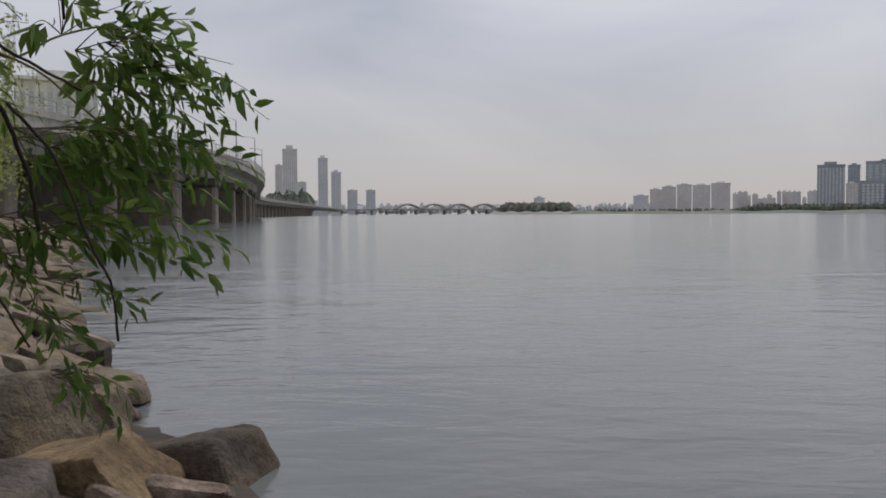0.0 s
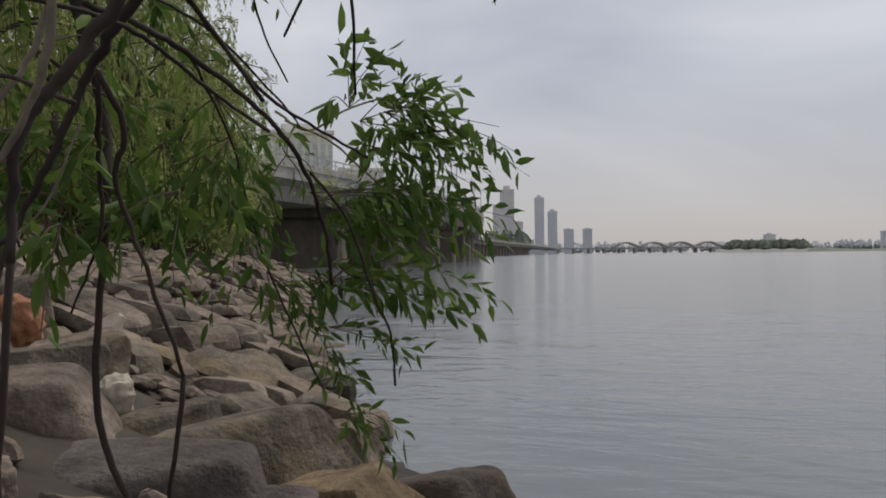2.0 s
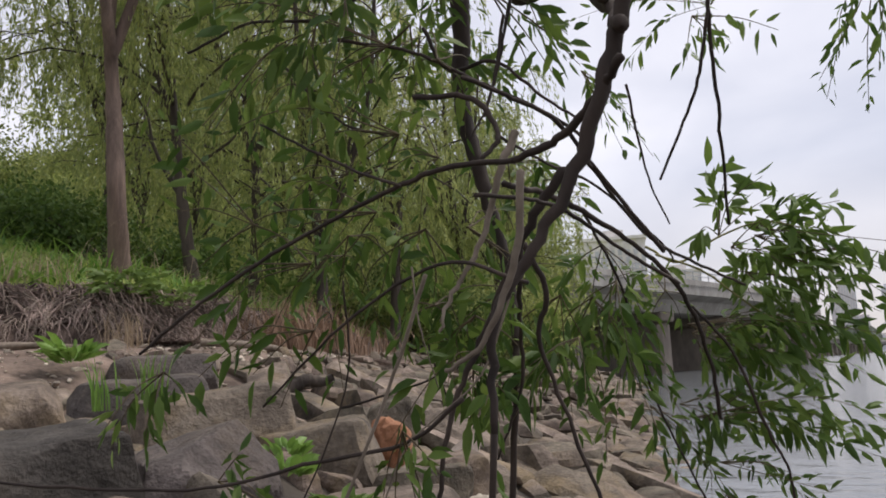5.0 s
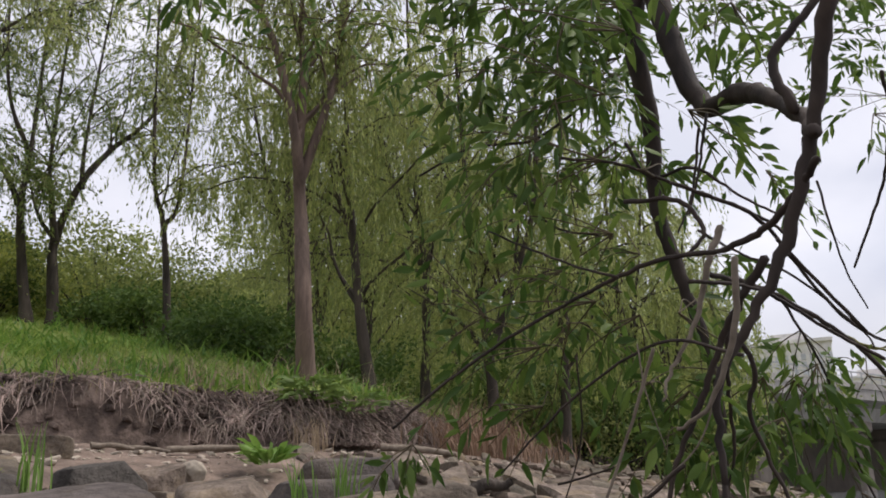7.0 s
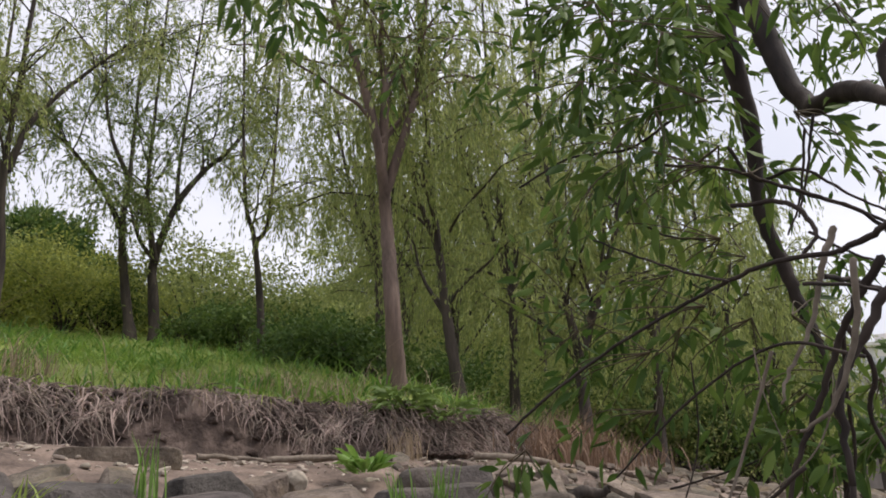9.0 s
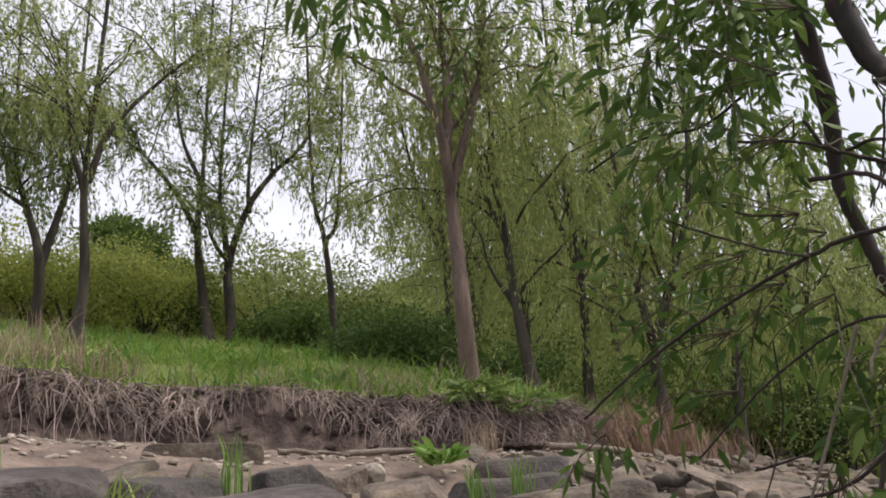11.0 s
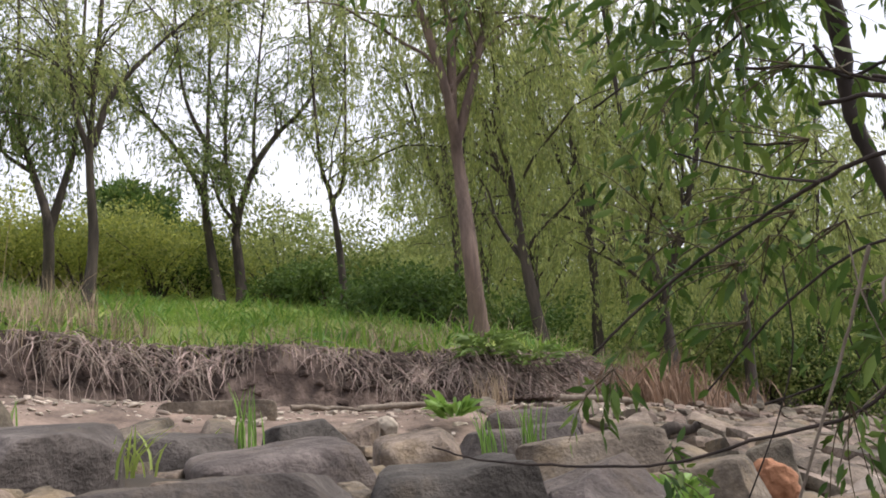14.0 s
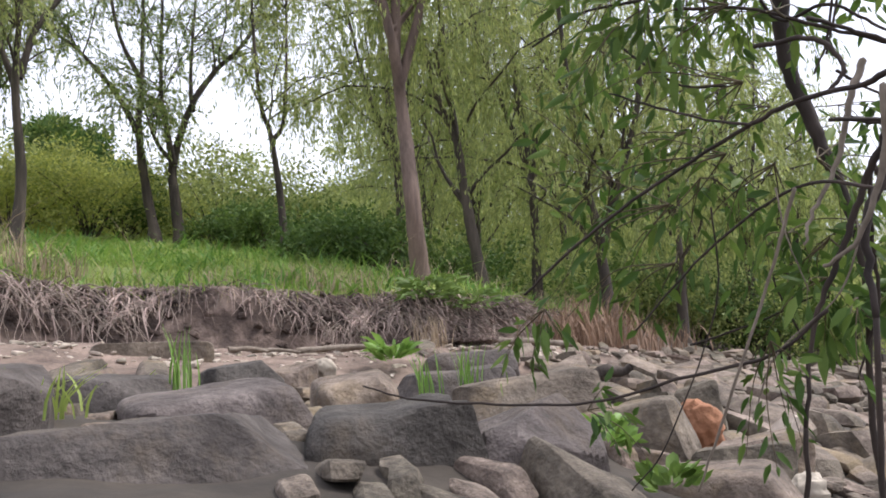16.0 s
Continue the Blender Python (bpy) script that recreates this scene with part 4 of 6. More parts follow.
def willow(az, d, stems, height, leaves, mat, bark, label, seed, weep=0.5, leaf=0.12, spread=1.0, low=0.35, name="willow_tree", radius=0.16):
    """stems: for each, offsets (across the view, up) in metres from the foot, then a start radius. Limbs, hanging twigs and leaves grow from them."""
    r = np.random.default_rng(seed)
    x, y = polar(az, d)
    z = float(land(x, y)[0])
    thing = empty(name, (x, y, z), label, "tree", "trees on the bank")
    across = np.array([math.cos(radians(az)), math.sin(radians(az)), 0])
    away = np.array([-math.sin(radians(az)), math.cos(radians(az)), 0])
    limbs, twigs, lp, lw = [], [], [], []
    for si, (offs, r0) in enumerate(stems):
        ctrl = [across * o[0] + np.array([0, 0, o[1]]) + away * (0.12 * k * r.normal()) for k, o in enumerate(offs)]
        path = smooth_path(ctrl, 8)
        if path[0][2] < 0.5:
            path[0] -= np.array([0, 0, 0.3])
        t = np.linspace(0, 1, len(path))
        top_z = path[-1][2]
        rad = r0 * (1 - 0.86 * t ** 0.8) + 0.010
        if path[0][2] < 0.2:
            rad[0] *= 1.5
            rad[1] *= 1.18
        limbs.append((path, rad, 9))
        for k in range(int(9 * spread) + 3):
            tt = r.uniform(low if path[0][2] < 0.5 else low * 0.85, 1.0)
            i = min(int(tt * (len(path) - 1)), len(path) - 2)
            p, tan = path[i], path[i + 1] - path[i]
            tan /= np.linalg.norm(tan)
            out = r.normal(size=3) * (1, 1, 0.3)
            out /= np.linalg.norm(out)
            L = height * r.uniform(0.16, 0.34) * (1.15 - 0.5 * tt) * spread
            bp = branch_path(p, tan * 0.9 + out * r.uniform(0.5, 1.0), L, r, 0.05 + 0.25 * weep, 7)
            limbs.append((bp, np.linspace(rad[i] * 0.45, 0.010, len(bp)), 5))
            for m in range(6):
                j = r.integers(2, len(bp))
                sub = branch_path(bp[j], r.normal(size=3) * (1, 1, 0.5) + (0, 0, 0.35), L * r.uniform(0.25, 0.5), r, 0.2 + 0.9 * weep, 6)
                twigs.append((sub, np.linspace(0.006, 0.002, len(sub)), 3))
                for q in range(2):
                    jj = r.integers(1, len(sub))
                    hang = branch_path(sub[jj], r.normal(size=3) * (0.6, 0.6, 0.2) + (0, 0, -0.5 * weep), height * r.uniform(0.05, 0.13) * (0.6 + weep), r, 0.3 + 1.5 * weep, 5, 0.1)
                    twigs.append((hang, np.linspace(0.0025, 0.0012, len(hang)), 3))
                    lp.append(hang)
                lp.append(sub)
    v, f = join([tube(p, q, s, 0.06, seed + k) for k, (p, q, s) in enumerate(limbs[:1])])
    child("trunk", mesh_from("trunk", v, f, bark), thing)
    for k, (p, q, s) in enumerate([l for l in limbs[1:] if l[2] == 9]):
        child("stem", mesh_from("stem", *tube(p, q, s, 0.05, seed + k), bark), thing)
    for k, (p, q, s) in enumerate(limbs):
        if s == 5:
            child("limb", mesh_from("limb", *tube(p, q, s, 0.03, seed + k), bark), thing)
    child("twigwork", mesh_from("twigwork", *join([tube(p, q, s) for p, q, s in twigs]), M_TWIG_GREEN, smooth=False), thing, kind="stuff")
    per = max(1, int(leaves / len(lp)))
    pl, wa = [], []
    for path in lp:
        t = r.random(per) * (len(path) - 1)
        i = np.minimum(t.astype(int), len(path) - 2)
        fr = (t - i)[:, None]
        pl.append(path[i] * (1 - fr) + path[i + 1] * fr + r.normal(size=(per, 3)) * 0.03)
        wa.append((path[i + 1] - path[i]) * 2.5 + r.normal(size=(per, 3)) * 0.10 + np.array([0, 0, -0.05 * weep]))
    pl, wa = np.concatenate(pl), np.concatenate(wa)
    n = len(pl)
    v, f = leaf_cloud(pl, wa, leaf * r.uniform(0.7, 1.25, n), leaf * r.uniform(0.2, 0.3, n), r, simple=True)
    child("crown", mesh_from("crown", v, f, mat, smooth=False), thing)
    return thing


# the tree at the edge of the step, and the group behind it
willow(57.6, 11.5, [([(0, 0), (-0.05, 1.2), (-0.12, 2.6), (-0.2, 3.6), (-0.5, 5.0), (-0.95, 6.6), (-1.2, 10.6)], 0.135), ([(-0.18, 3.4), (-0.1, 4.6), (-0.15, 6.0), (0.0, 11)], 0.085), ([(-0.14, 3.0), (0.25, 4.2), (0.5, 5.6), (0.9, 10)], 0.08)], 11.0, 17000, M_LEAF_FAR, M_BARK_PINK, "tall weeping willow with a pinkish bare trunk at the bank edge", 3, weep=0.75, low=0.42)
willow(53.1, 14.0, [([(0, 0), (-0.18, 1.4), (-0.3, 2.8), (-0.4, 4.5), (-0.6, 9.5)], 0.12), ([(-0.3, 2.8), (-0.7, 4.2), (-0.9, 6.4)], 0.06)], 11, 15000, M_LEAF_FAR, M_BARK, "slim weeping willow with thin grey trunk", 5, weep=0.8, low=0.3)
willow(66.9, 16.0, [([(0, 0), (-0.08, 1.3), (-0.22, 2.5), (-0.45, 3.6), (-0.6, 8.2)], 0.085), ([(-0.2, 2.4), (0.08, 3.3), (0.25, 7.8)], 0.05)], 8.0, 5200, M_LEAF_FAR, M_BARK, "young forked willow with sparse leaves", 7, weep=0.5, low=0.55, spread=0.8)
willow(75.5, 19.3, [([(0, 0), (-0.25, 1.5), (-0.36, 2.6), (-0.3, 4.2), (-0.2, 10.5)], 0.125), ([(-0.34, 2.5), (-0.9, 3.6), (-1.8, 4.6), (-2.6, 5.0)], 0.075), ([(-0.3, 3.8), (-0.9, 5.4), (-1.2, 9)], 0.06)], 11.5, 16000, M_LEAF_MID, M_BARK, "dark-trunked willow with a long side limb, thinly leaved", 9, weep=0.3, low=0.62)
willow(73.95, 19.3, [([(0, 0), (-0.12, 1.2), (-0.14, 2.0), (0.25, 3.2), (0.85, 4.2), (1.7, 5.2), (2.6, 8)], 0.135), ([(-0.14, 1.9), (-0.3, 2.9), (-0.4, 4.4), (-0.2, 10.4)], 0.085), ([(-0.12, 1.9), (-0.5, 2.4), (-0.75, 3.0)], 0.06), ([(0.3, 3.2), (0.3, 4.6), (0.7, 9.5)], 0.06)], 11.5, 16000, M_LEAF_MID, M_BARK, "dark willow with a wide V of limbs", 11, weep=0.3, low=0.62)
willow(86.3, 18.0, [([(0, 0), (-0.06, 1.5), (-0.4, 2.8), (-0.7, 4.0), (-1.0, 9)], 0.12), ([(-0.05, 1.4), (0.22, 2.6), (0.4, 4.0), (0.5, 9.5)], 0.10), ([(-0.4, 2.7), (-1.0, 3.2), (-1.6, 4.2)], 0.05)], 10.5, 18000, M_LEAF_MID, M_BARK, "dark willow forked low into two stems", 13, weep=0.6, low=0.55)
willow(84.0, 16.0, [([(0, 0), (0.08, 1.3), (-0.05, 2.9), (0.0, 4.4), (0.2, 10)], 0.12), ([(0.0, 3.2), (0.35, 4.4), (1.2, 5.6), (2.0, 6.4)], 0.07), ([(-0.05, 3.0), (-0.4, 4.2), (-0.6, 6.4)], 0.06)], 10.5, 9500, M_LEAF_FAR, M_BARK, "upright willow with greyish bark among dry grass", 17, weep=0.5, low=0.55)
willow(44.6, 15.0, [([(0, 0), (-0.1, 1.8), (-0.3, 3.4), (-0.5, 9)], 0.12), ([(-0.05, 1.4), (0.45, 2.7), (0.95, 4.4), (1.2, 8.5)], 0.10)], 10.5, 18000, M_LEAF_FAR, M_BARK, "bushy willow forked into two grey stems", 19, weep=0.7, low=0.25)
for _az, _d, _h, _n, _s, _m in ((49.5, 18.5, 12.5, 17000, 23, M_LEAF_FAR), (59.0, 21.0, 13, 14000, 29, M_LEAF_FAR), (40.0, 18.5, 10.5, 15000, 31, M_LEAF_FAR), (35.5, 22.0, 11, 14000, 37, M_LEAF_FAR), (33.0, 26.0, 9.4, 17000, 41, M_LEAF_FAR), (47.5, 24.0, 14.0, 14000, 43, M_LEAF_FAR), (94, 17, 8, 6000, 47, M_LEAF_DARK), (53.5, 26.0, 14.5, 14000, 53, M_LEAF_FAR), (31.0, 31.0, 9.4, 17000, 59, M_LEAF_FAR), (57.0, 25.5, 12.0, 12000, 61, M_LEAF_FAR)):
    willow(_az, _d, [([(0, 0), (0.1, _h * 0.25), (-0.1, _h * 0.5), (-0.2, _h * 0.95)], 0.13), ([(0.05, _h * 0.25), (0.5, _h * 0.45), (1.0, _h * 0.8)], 0.08), ([(0.0, _h * 0.3), (-0.7, _h * 0.5), (-1.3, _h * 0.75)], 0.07)], _h, _n, _m, M_BARK, "leafy light green willow in the riverside grove", _s, weep=0.75, low=0.2, leaf=0.15)


def shrub(az, d, radius, height, leaves, mat, label, seed, name="shrub", leaf=0.10, lift=0.1, z_off=0.0):
    """A bush: stems fanning from the foot, and leaves in uneven clumps round their ends."""
    r = np.random.default_rng(seed)
    x, y = polar(az, d)
    z = float(land(x, y)[0]) + z_off
    thing = empty(name, (x, y, z), label, "shrub", "undergrowth")
    stems, clumps = [], []
    for k in range(12):
        a, q = r.uniform(0, 2 * np.pi), r.random() ** 0.5
        end = np.array([math.cos(a) * radius * q, math.sin(a) * radius * q, height * r.uniform(0.38, 1.0) * (1 - 0.25 * q)])
        mid = end * (0.4, 0.4, 0.55) + r.normal(size=3) * 0.06
        p = smooth_path([(end[0] * 0.08, end[1] * 0.08, -0.15), mid, end], 5)
        stems.append((p, np.linspace(0.03, 0.008, len(p))))
        for _ in range(4):
            c = end + r.normal(size=3) * (radius * 0.28, radius * 0.28, height * 0.16)
            c[2] = min(max(c[2], lift * height), height * 1.05)
            clumps.append((c, r.uniform(0.12, 0.26) * radius))
    for p, q in stems:
        child("stem", mesh_from("stem", *tube(p, q, 5), M_BARK), thing)
    per = int(leaves / len(clumps))
    pl, wa = [], []
    for c, s in clumps:
        g = r.normal(size=(per, 3))
        pl.append(c + g * s * (1, 1, 0.75))
        wa.append(g * 0.6 + r.normal(size=(per, 3)) + np.array([0, 0, -0.3]))
    pl, wa = np.concatenate(pl), np.concatenate(wa)
    pl[:, 2] = np.maximum(pl[:, 2], 0.03)
    n = len(pl)
    v, f = leaf_cloud(pl, wa, leaf * r.uniform(0.6, 1.2, n), leaf * r.uniform(0.3, 0.5, n), r, simple=True)
    child("foliage", mesh_from("foliage", v, f, mat, smooth=False), thing)
    return thing


_r = random.Random(3)
for k in range(26):
    az = 31 + k * 2.55
    yellow = az > 72
    shrub(az + _r.uniform(-0.8, 0.8), _r.uniform(21.5, 25), _r.uniform(1.3, 1.9), _r.uniform(1.7, 2.6), 6500, M_LEAF_YELLOW if yellow and k % 5 else (M_LEAF_DARK if k % 4 == 1 else M_LEAF_FAR), "yellow-green leafy undergrowth bush" if yellow else "green undergrowth bush among the willows", 300 + k, leaf=0.13)
for k in range(20):
    az = 32 + k * 3.3
    shrub(az, _r.uniform(28, 33), 2.5, _r.uniform(2.5, 3.5) if az > 72 else _r.uniform(4.2, 5.2) if az > 60 else _r.uniform(5.2, 6.6), 9000, M_LEAF_YELLOW if az > 70 and k % 3 else M_LEAF_FAR, "tall pale green thicket behind the trees", 400 + k, name="thicket", leaf=0.17, lift=0.0)
for az, d, rad, h in ((63.5, 15.5, 0.75, 1.05), (60.2, 14.6, 0.7, 1.1), (61.8, 16.2, 0.9, 1.25), (77.5, 21.5, 0.9, 1.3), (65.0, 17.0, 0.7, 0.9), (55.5, 15.5, 0.8, 1.0), (68.3, 18.5, 0.8, 1.1), (71.0, 19.0, 0.7, 0.8)):
    shrub(az, d, rad, h, 3200, M_LEAF_DARK, "low dark green bush on the grassy bank", int(az * 10), leaf=0.12)


def round_tree(az, d, middle, radius, label, seed):
    """A dense broadleaf tree with a domed crown of leaf clumps on a short trunk."""
    r = np.random.default_rng(seed)
    x, y = polar(az, d)
    z = float(land(x, y)[0])
    thing = empty("round_tree", (x, y, z), label, "tree", "trees on the bank")
    up = middle - z
    p = smooth_path([(0, 0, -0.3), (0.1, 0.05, up * 0.5), (0, 0, up)], 6)
    child("trunk", mesh_from("trunk", *tube(p, np.linspace(0.28, 0.12, len(p)), 8, 0.05, seed), M_BARK), thing)
    pl, wa = [], []
    for k in range(60):
        g = r.normal(size=3)
        g /= np.linalg.norm(g)
        c = np.array([0, 0, up]) + g * radius * r.uniform(0.45, 0.95) * (1, 1, 0.85 if g[2] > 0 else 0.6)
        if k % 4 == 0:
            q = smooth_path([p[-3], (p[-3] + c) / 2 + (0, 0, 0.1), c], 4)
            child("limb", mesh_from("limb", *tube(q, np.linspace(0.08, 0.02, len(q)), 5), M_BARK), thing)
        n = r.normal(size=(260, 3))
        pl.append(c + n * radius * 0.14 * (1, 1, 0.7))
        wa.append(n + (0, 0, -0.3))
    pl, wa = np.concatenate(pl), np.concatenate(wa)
    v, f = leaf_cloud(pl, wa, 0.24 * r.uniform(0.6, 1.2, len(pl)), 0.10 * r.uniform(0.7, 1.2, len(pl)), r, simple=True)
    child("crown", mesh_from("crown", v, f, M_LEAF_DARK, smooth=False), thing)


round_tree(81.1, 34.0, 11.35, 1.75, "round dense dark green tree behind the bushes", 77)
round_tree(77.6, 36.0, 10.6, 1.2, "small round green tree beside the larger one", 78)
for az, d, h in ((78.0, 33, 3.0), (84.6, 33, 3.0), (88.5, 30, 2.8), (92, 28, 2.8)):
    shrub(az, d, 2.3, h, 5600, M_LEAF_YELLOW, "yellow-green leafy bush behind the trees", int(az * 7), leaf=0.18)
for k in range(24):
    az = 33.5 + k * 2.6
    away = _r.uniform(38, 46)
    tall = away * math.tan(radians(12.6 if az > 71 else 14.6 if az > 62 else 20.0 if az > 45 else 13.0)) + 1.1 - float(land(*polar(az, away))[0])
    shrub(az, away, 3.2, tall * _r.uniform(0.92, 1.18), 11000, M_LEAF_YELLOW if az > 80 and k % 2 else M_LEAF_FAR, "pale green wood edge behind the grove", 500 + k, name="wood_edge", leaf=0.27, lift=0.0)

# ---- the willow at the water's edge ----
near_willow = empty("riverside_willow", (-0.9, 0.75, 0.45), "overhanging willow with dark crooked branches and narrow green leaves", "tree")
NEAR_AT = np.array([-0.9, 0.75, 0.45])
_leaf_r = np.random.default_rng(99)
_leaf_meshes = []
for _k in range(8):
    _v, _f = leaf_cloud(np.zeros((1, 3)), np.array([[1.0, 0, 0]]), [1.0], [0.33], np.random.default_rng(_k + 1), droop=(0.05, 0.15, 0.25, 0.35, 0.1, 0.2, 0.3, 0.0)[_k])
    _leaf_meshes.append(mesh_from("leaf", _v, _f, M_LEAF_NEAR))
_singles = [0]


def limb(points, r0, r1, mat, name):
    path = smooth_path(points, 7)
    wob = _leaf_r.normal(size=path.shape) * min(r0, 0.008) * 0.22
    wob[0] = wob[-1] = 0
    path = path + wob
    t = np.linspace(0, 1, len(path))
    rad = r0 + (r1 - r0) * t
    rad = rad * (1 + 0.05 * np.sin(t * len(path) * 0.35 + r0 * 900))
    end = path[-1] + (path[-1] - path[-2]) / (np.linalg.norm(path[-1] - path[-2]) + 1e-9) * r1 * 0.6
    head = path[0] - (path[1] - path[0]) / (np.linalg.norm(path[1] - path[0]) + 1e-9) * r0 * 0.6
    path, rad = np.vstack([head, path, end]), np.concatenate([[r0 * 0.1], rad, [r1 * 0.1]])
    v, f = tube(path, rad, 10 if r0 > 0.01 else 7, 0.035, int(r0 * 1e5))
    child(name, mesh_from(name, v - NEAR_AT, f, mat), near_willow)


def spray(base, ends, leaves, length, single=False):
    """Shoots fanning from a base to their ends, set with leaves from a third of the way on."""
    r = _leaf_r
    base = np.array(base)
    stems, pl, wa, ln = [], [], [], []
    for e in ends:
        e = np.array(e)
        span = np.linalg.norm(e - base)
        mid = (base + e) / 2 + np.array([0, 0, 0.10 * span]) + r.normal(size=3) * 0.05 * span
        p = smooth_path([base, mid, e], 8)
        stems.append(tube(p, np.linspace(0.0016, 0.0007, len(p)), 4))
        for k in range(leaves):
            t = (0.3 + 0.7 * (k + r.random()) / leaves) * (len(p) - 1.001)
            i = int(t)
            q = p[i] + (p[i + 1] - p[i]) * (t - i)
            tan = p[i + 1] - p[i]
            tan /= np.linalg.norm(tan)
            out = np.cross(tan, r.normal(size=3))
            out /= np.linalg.norm(out)
            pl.append(q + out * r.uniform(0, 0.022) * (length / 0.07))
            wa.append(tan * 0.6 + out * r.uniform(0.3, 1.2) + np.array([0, 0, -0.25 + 0.3 * r.normal()]))
            ln.append(length * r.uniform(0.5, 1.05))
    v, f = join(stems)
    child("twigwork", mesh_from("twigwork", v - NEAR_AT, f, M_TWIG_BROWN), near_willow, kind="stuff")
    pl, wa, ln = np.array(pl), np.array(wa), np.array(ln)
    if single and _singles[0] + len(pl) <= 300:
        _singles[0] += len(pl)
        for q, w, s in zip(pl, wa, ln):
            ob = child("leaf", _leaf_meshes[r.integers(8)], near_willow)
            turn = Vector(w).to_track_quat("X", "Z").to_matrix().to_4x4()
            ob.matrix_local = Matrix.Translation(q - NEAR_AT) @ turn @ Matrix.Rotation(r.uniform(-1.2, 1.2), 4, "X") @ Matrix.Scale(s, 4)
        return
    v, f = leaf_cloud(pl, wa, ln, ln * r.uniform(0.26, 0.36, len(ln)), r, droop=0.18)
    child("foliage", mesh_from("foliage", v - NEAR_AT, f, M_LEAF_NEAR), near_willow, kind="stuff")


def rooted(x, y, z, r):
    """The foot of a stem, from a low point down into the ground between the stones."""
    g = float(land(x, y)[0])
    limb([(x, y, z), (x - 0.05, y + 0.04, z * 0.6 + g * 0.4), (x + 0.02, y + 0.10, z * 0.3 + g * 0.7), (x - 0.04, y + 0.14, g - 0.12)], r, r * 0.9, M_BARK_NEAR, "stem_foot")


limb([(-0.94, 0.99, 2.54), (-1.06, 1.09, 2.25), (-1.08, 1.08, 2.13), (-1.08, 1.12, 1.93), (-1.10, 1.14, 1.72), (-1.06, 1.14, 1.56), (-1.02, 1.14, 1.40), (-0.99, 1.11, 1.24)], 0.0297, 0.0077, M_BARK_NEAR, "branch")
limb([(-1.02, 1.09, 2.29), (-0.98, 1.08, 2.06), (-0.90, 1.04, 1.87), (-0.78, 0.95, 1.82), (-0.68, 0.86, 1.74), (-0.60, 0.76, 1.65), (-0.54, 0.65, 1.57)], 0.0279, 0.0088, M_BARK_NEAR, "branch")
limb([(-0.44, 0.60, 1.89), (-0.49, 0.64, 1.76), (-0.54, 0.67, 1.62), (-0.58, 0.67, 1.51), (-0.62, 0.66, 1.41), (-0.67, 0.63, 1.32), (-0.70, 0.60, 1.25), (-0.70, 0.59, 1.13)], 0.0129, 0.0045, M_BARK_NEAR, "branch")
limb([(-0.60, 0.74, 1.65), (-0.62, 0.74, 1.75), (-0.56, 0.78, 1.83), (-0.53, 0.80, 1.91)], 0.0082, 0.0058, M_BARK_NEAR, "branch")
limb([(-0.72, 0.83, 1.47), (-0.79, 0.83, 1.39), (-0.83, 0.84, 1.33), (-0.88, 0.84, 1.24), (-0.93, 0.83, 1.15), (-0.96, 0.81, 0.98)], 0.0076, 0.0035, M_BARK_NEAR, "branch")
limb([(-0.87, 0.91, 1.49), (-0.85, 1.05, 1.48), (-0.82, 1.18, 1.44), (-0.79, 1.32, 1.38), (-0.78, 1.44, 1.30), (-0.79, 1.55, 1.20), (-0.81, 1.64, 1.07)], 0.0054, 0.0042, M_BARK_NEAR, "branch")
limb([(-0.72, 0.88, 1.51), (-0.76, 1.08, 1.47), (-0.78, 1.29, 1.42), (-0.77, 1.50, 1.39), (-0.75, 1.71, 1.36)], 0.0033, 0.0032, M_BARK_NEAR, "branch")
limb([(-0.66, 1.35, 1.95), (-0.69, 1.45, 1.85), (-0.72, 1.55, 1.68), (-0.75, 1.64, 1.49)], 0.0048, 0.0032, M_BARK_NEAR, "hanging_twig")
limb([(-0.64, 1.32, 1.91), (-0.68, 1.36, 1.79), (-0.72, 1.38, 1.70), (-0.80, 1.39, 1.56)], 0.0038, 0.0028, M_BARK_NEAR, "hanging_twig")
limb([(-0.74, 0.74, 1.51), (-0.76, 0.73, 1.46), (-0.79, 0.72, 1.37), (-0.82, 0.69, 1.30), (-0.83, 0.67, 1.25)], 0.0061, 0.0020, M_TWIG_PALE, "dead_twig")
limb([(-0.81, 0.86, 1.38), (-0.80, 0.90, 1.31), (-0.83, 0.92, 1.24), (-0.81, 0.96, 1.12), (-0.77, 0.99, 0.96)], 0.0050, 0.0029, M_BARK_NEAR, "branch")
limb([(-0.84, 0.90, 1.38), (-0.88, 0.95, 1.28), (-0.91, 0.99, 1.17), (-0.97, 1.00, 1.05)], 0.0048, 0.0019, M_BARK_NEAR, "branch")
limb([(-0.86, 1.16, 1.47), (-0.85, 1.27, 1.35), (-0.87, 1.36, 1.25), (-0.87, 1.45, 1.11), (-0.83, 1.53, 0.94), (-0.82, 1.61, 0.84)], 0.0029, 0.0021, M_BARK_NEAR, "branch")
limb([(-0.81, 1.53, 1.31), (-0.76, 1.61, 1.21), (-0.72, 1.67, 1.04), (-0.70, 1.72, 0.95), (-0.70, 1.75, 0.83)], 0.0035, 0.0028, M_BARK_NEAR, "branch")
limb([(-1.31, 0.98, 1.14), (-1.19, 1.03, 1.17), (-1.07, 1.06, 1.21)], 0.0027, 0.0017, M_BARK_NEAR, "branch")
limb([(-1.09, 1.04, 1.13), (-1.12, 1.02, 1.26), (-1.05, 1.08, 1.22), (-1.08, 1.06, 1.17)], 0.0021, 0.0012, M_BARK_NEAR, "branch")
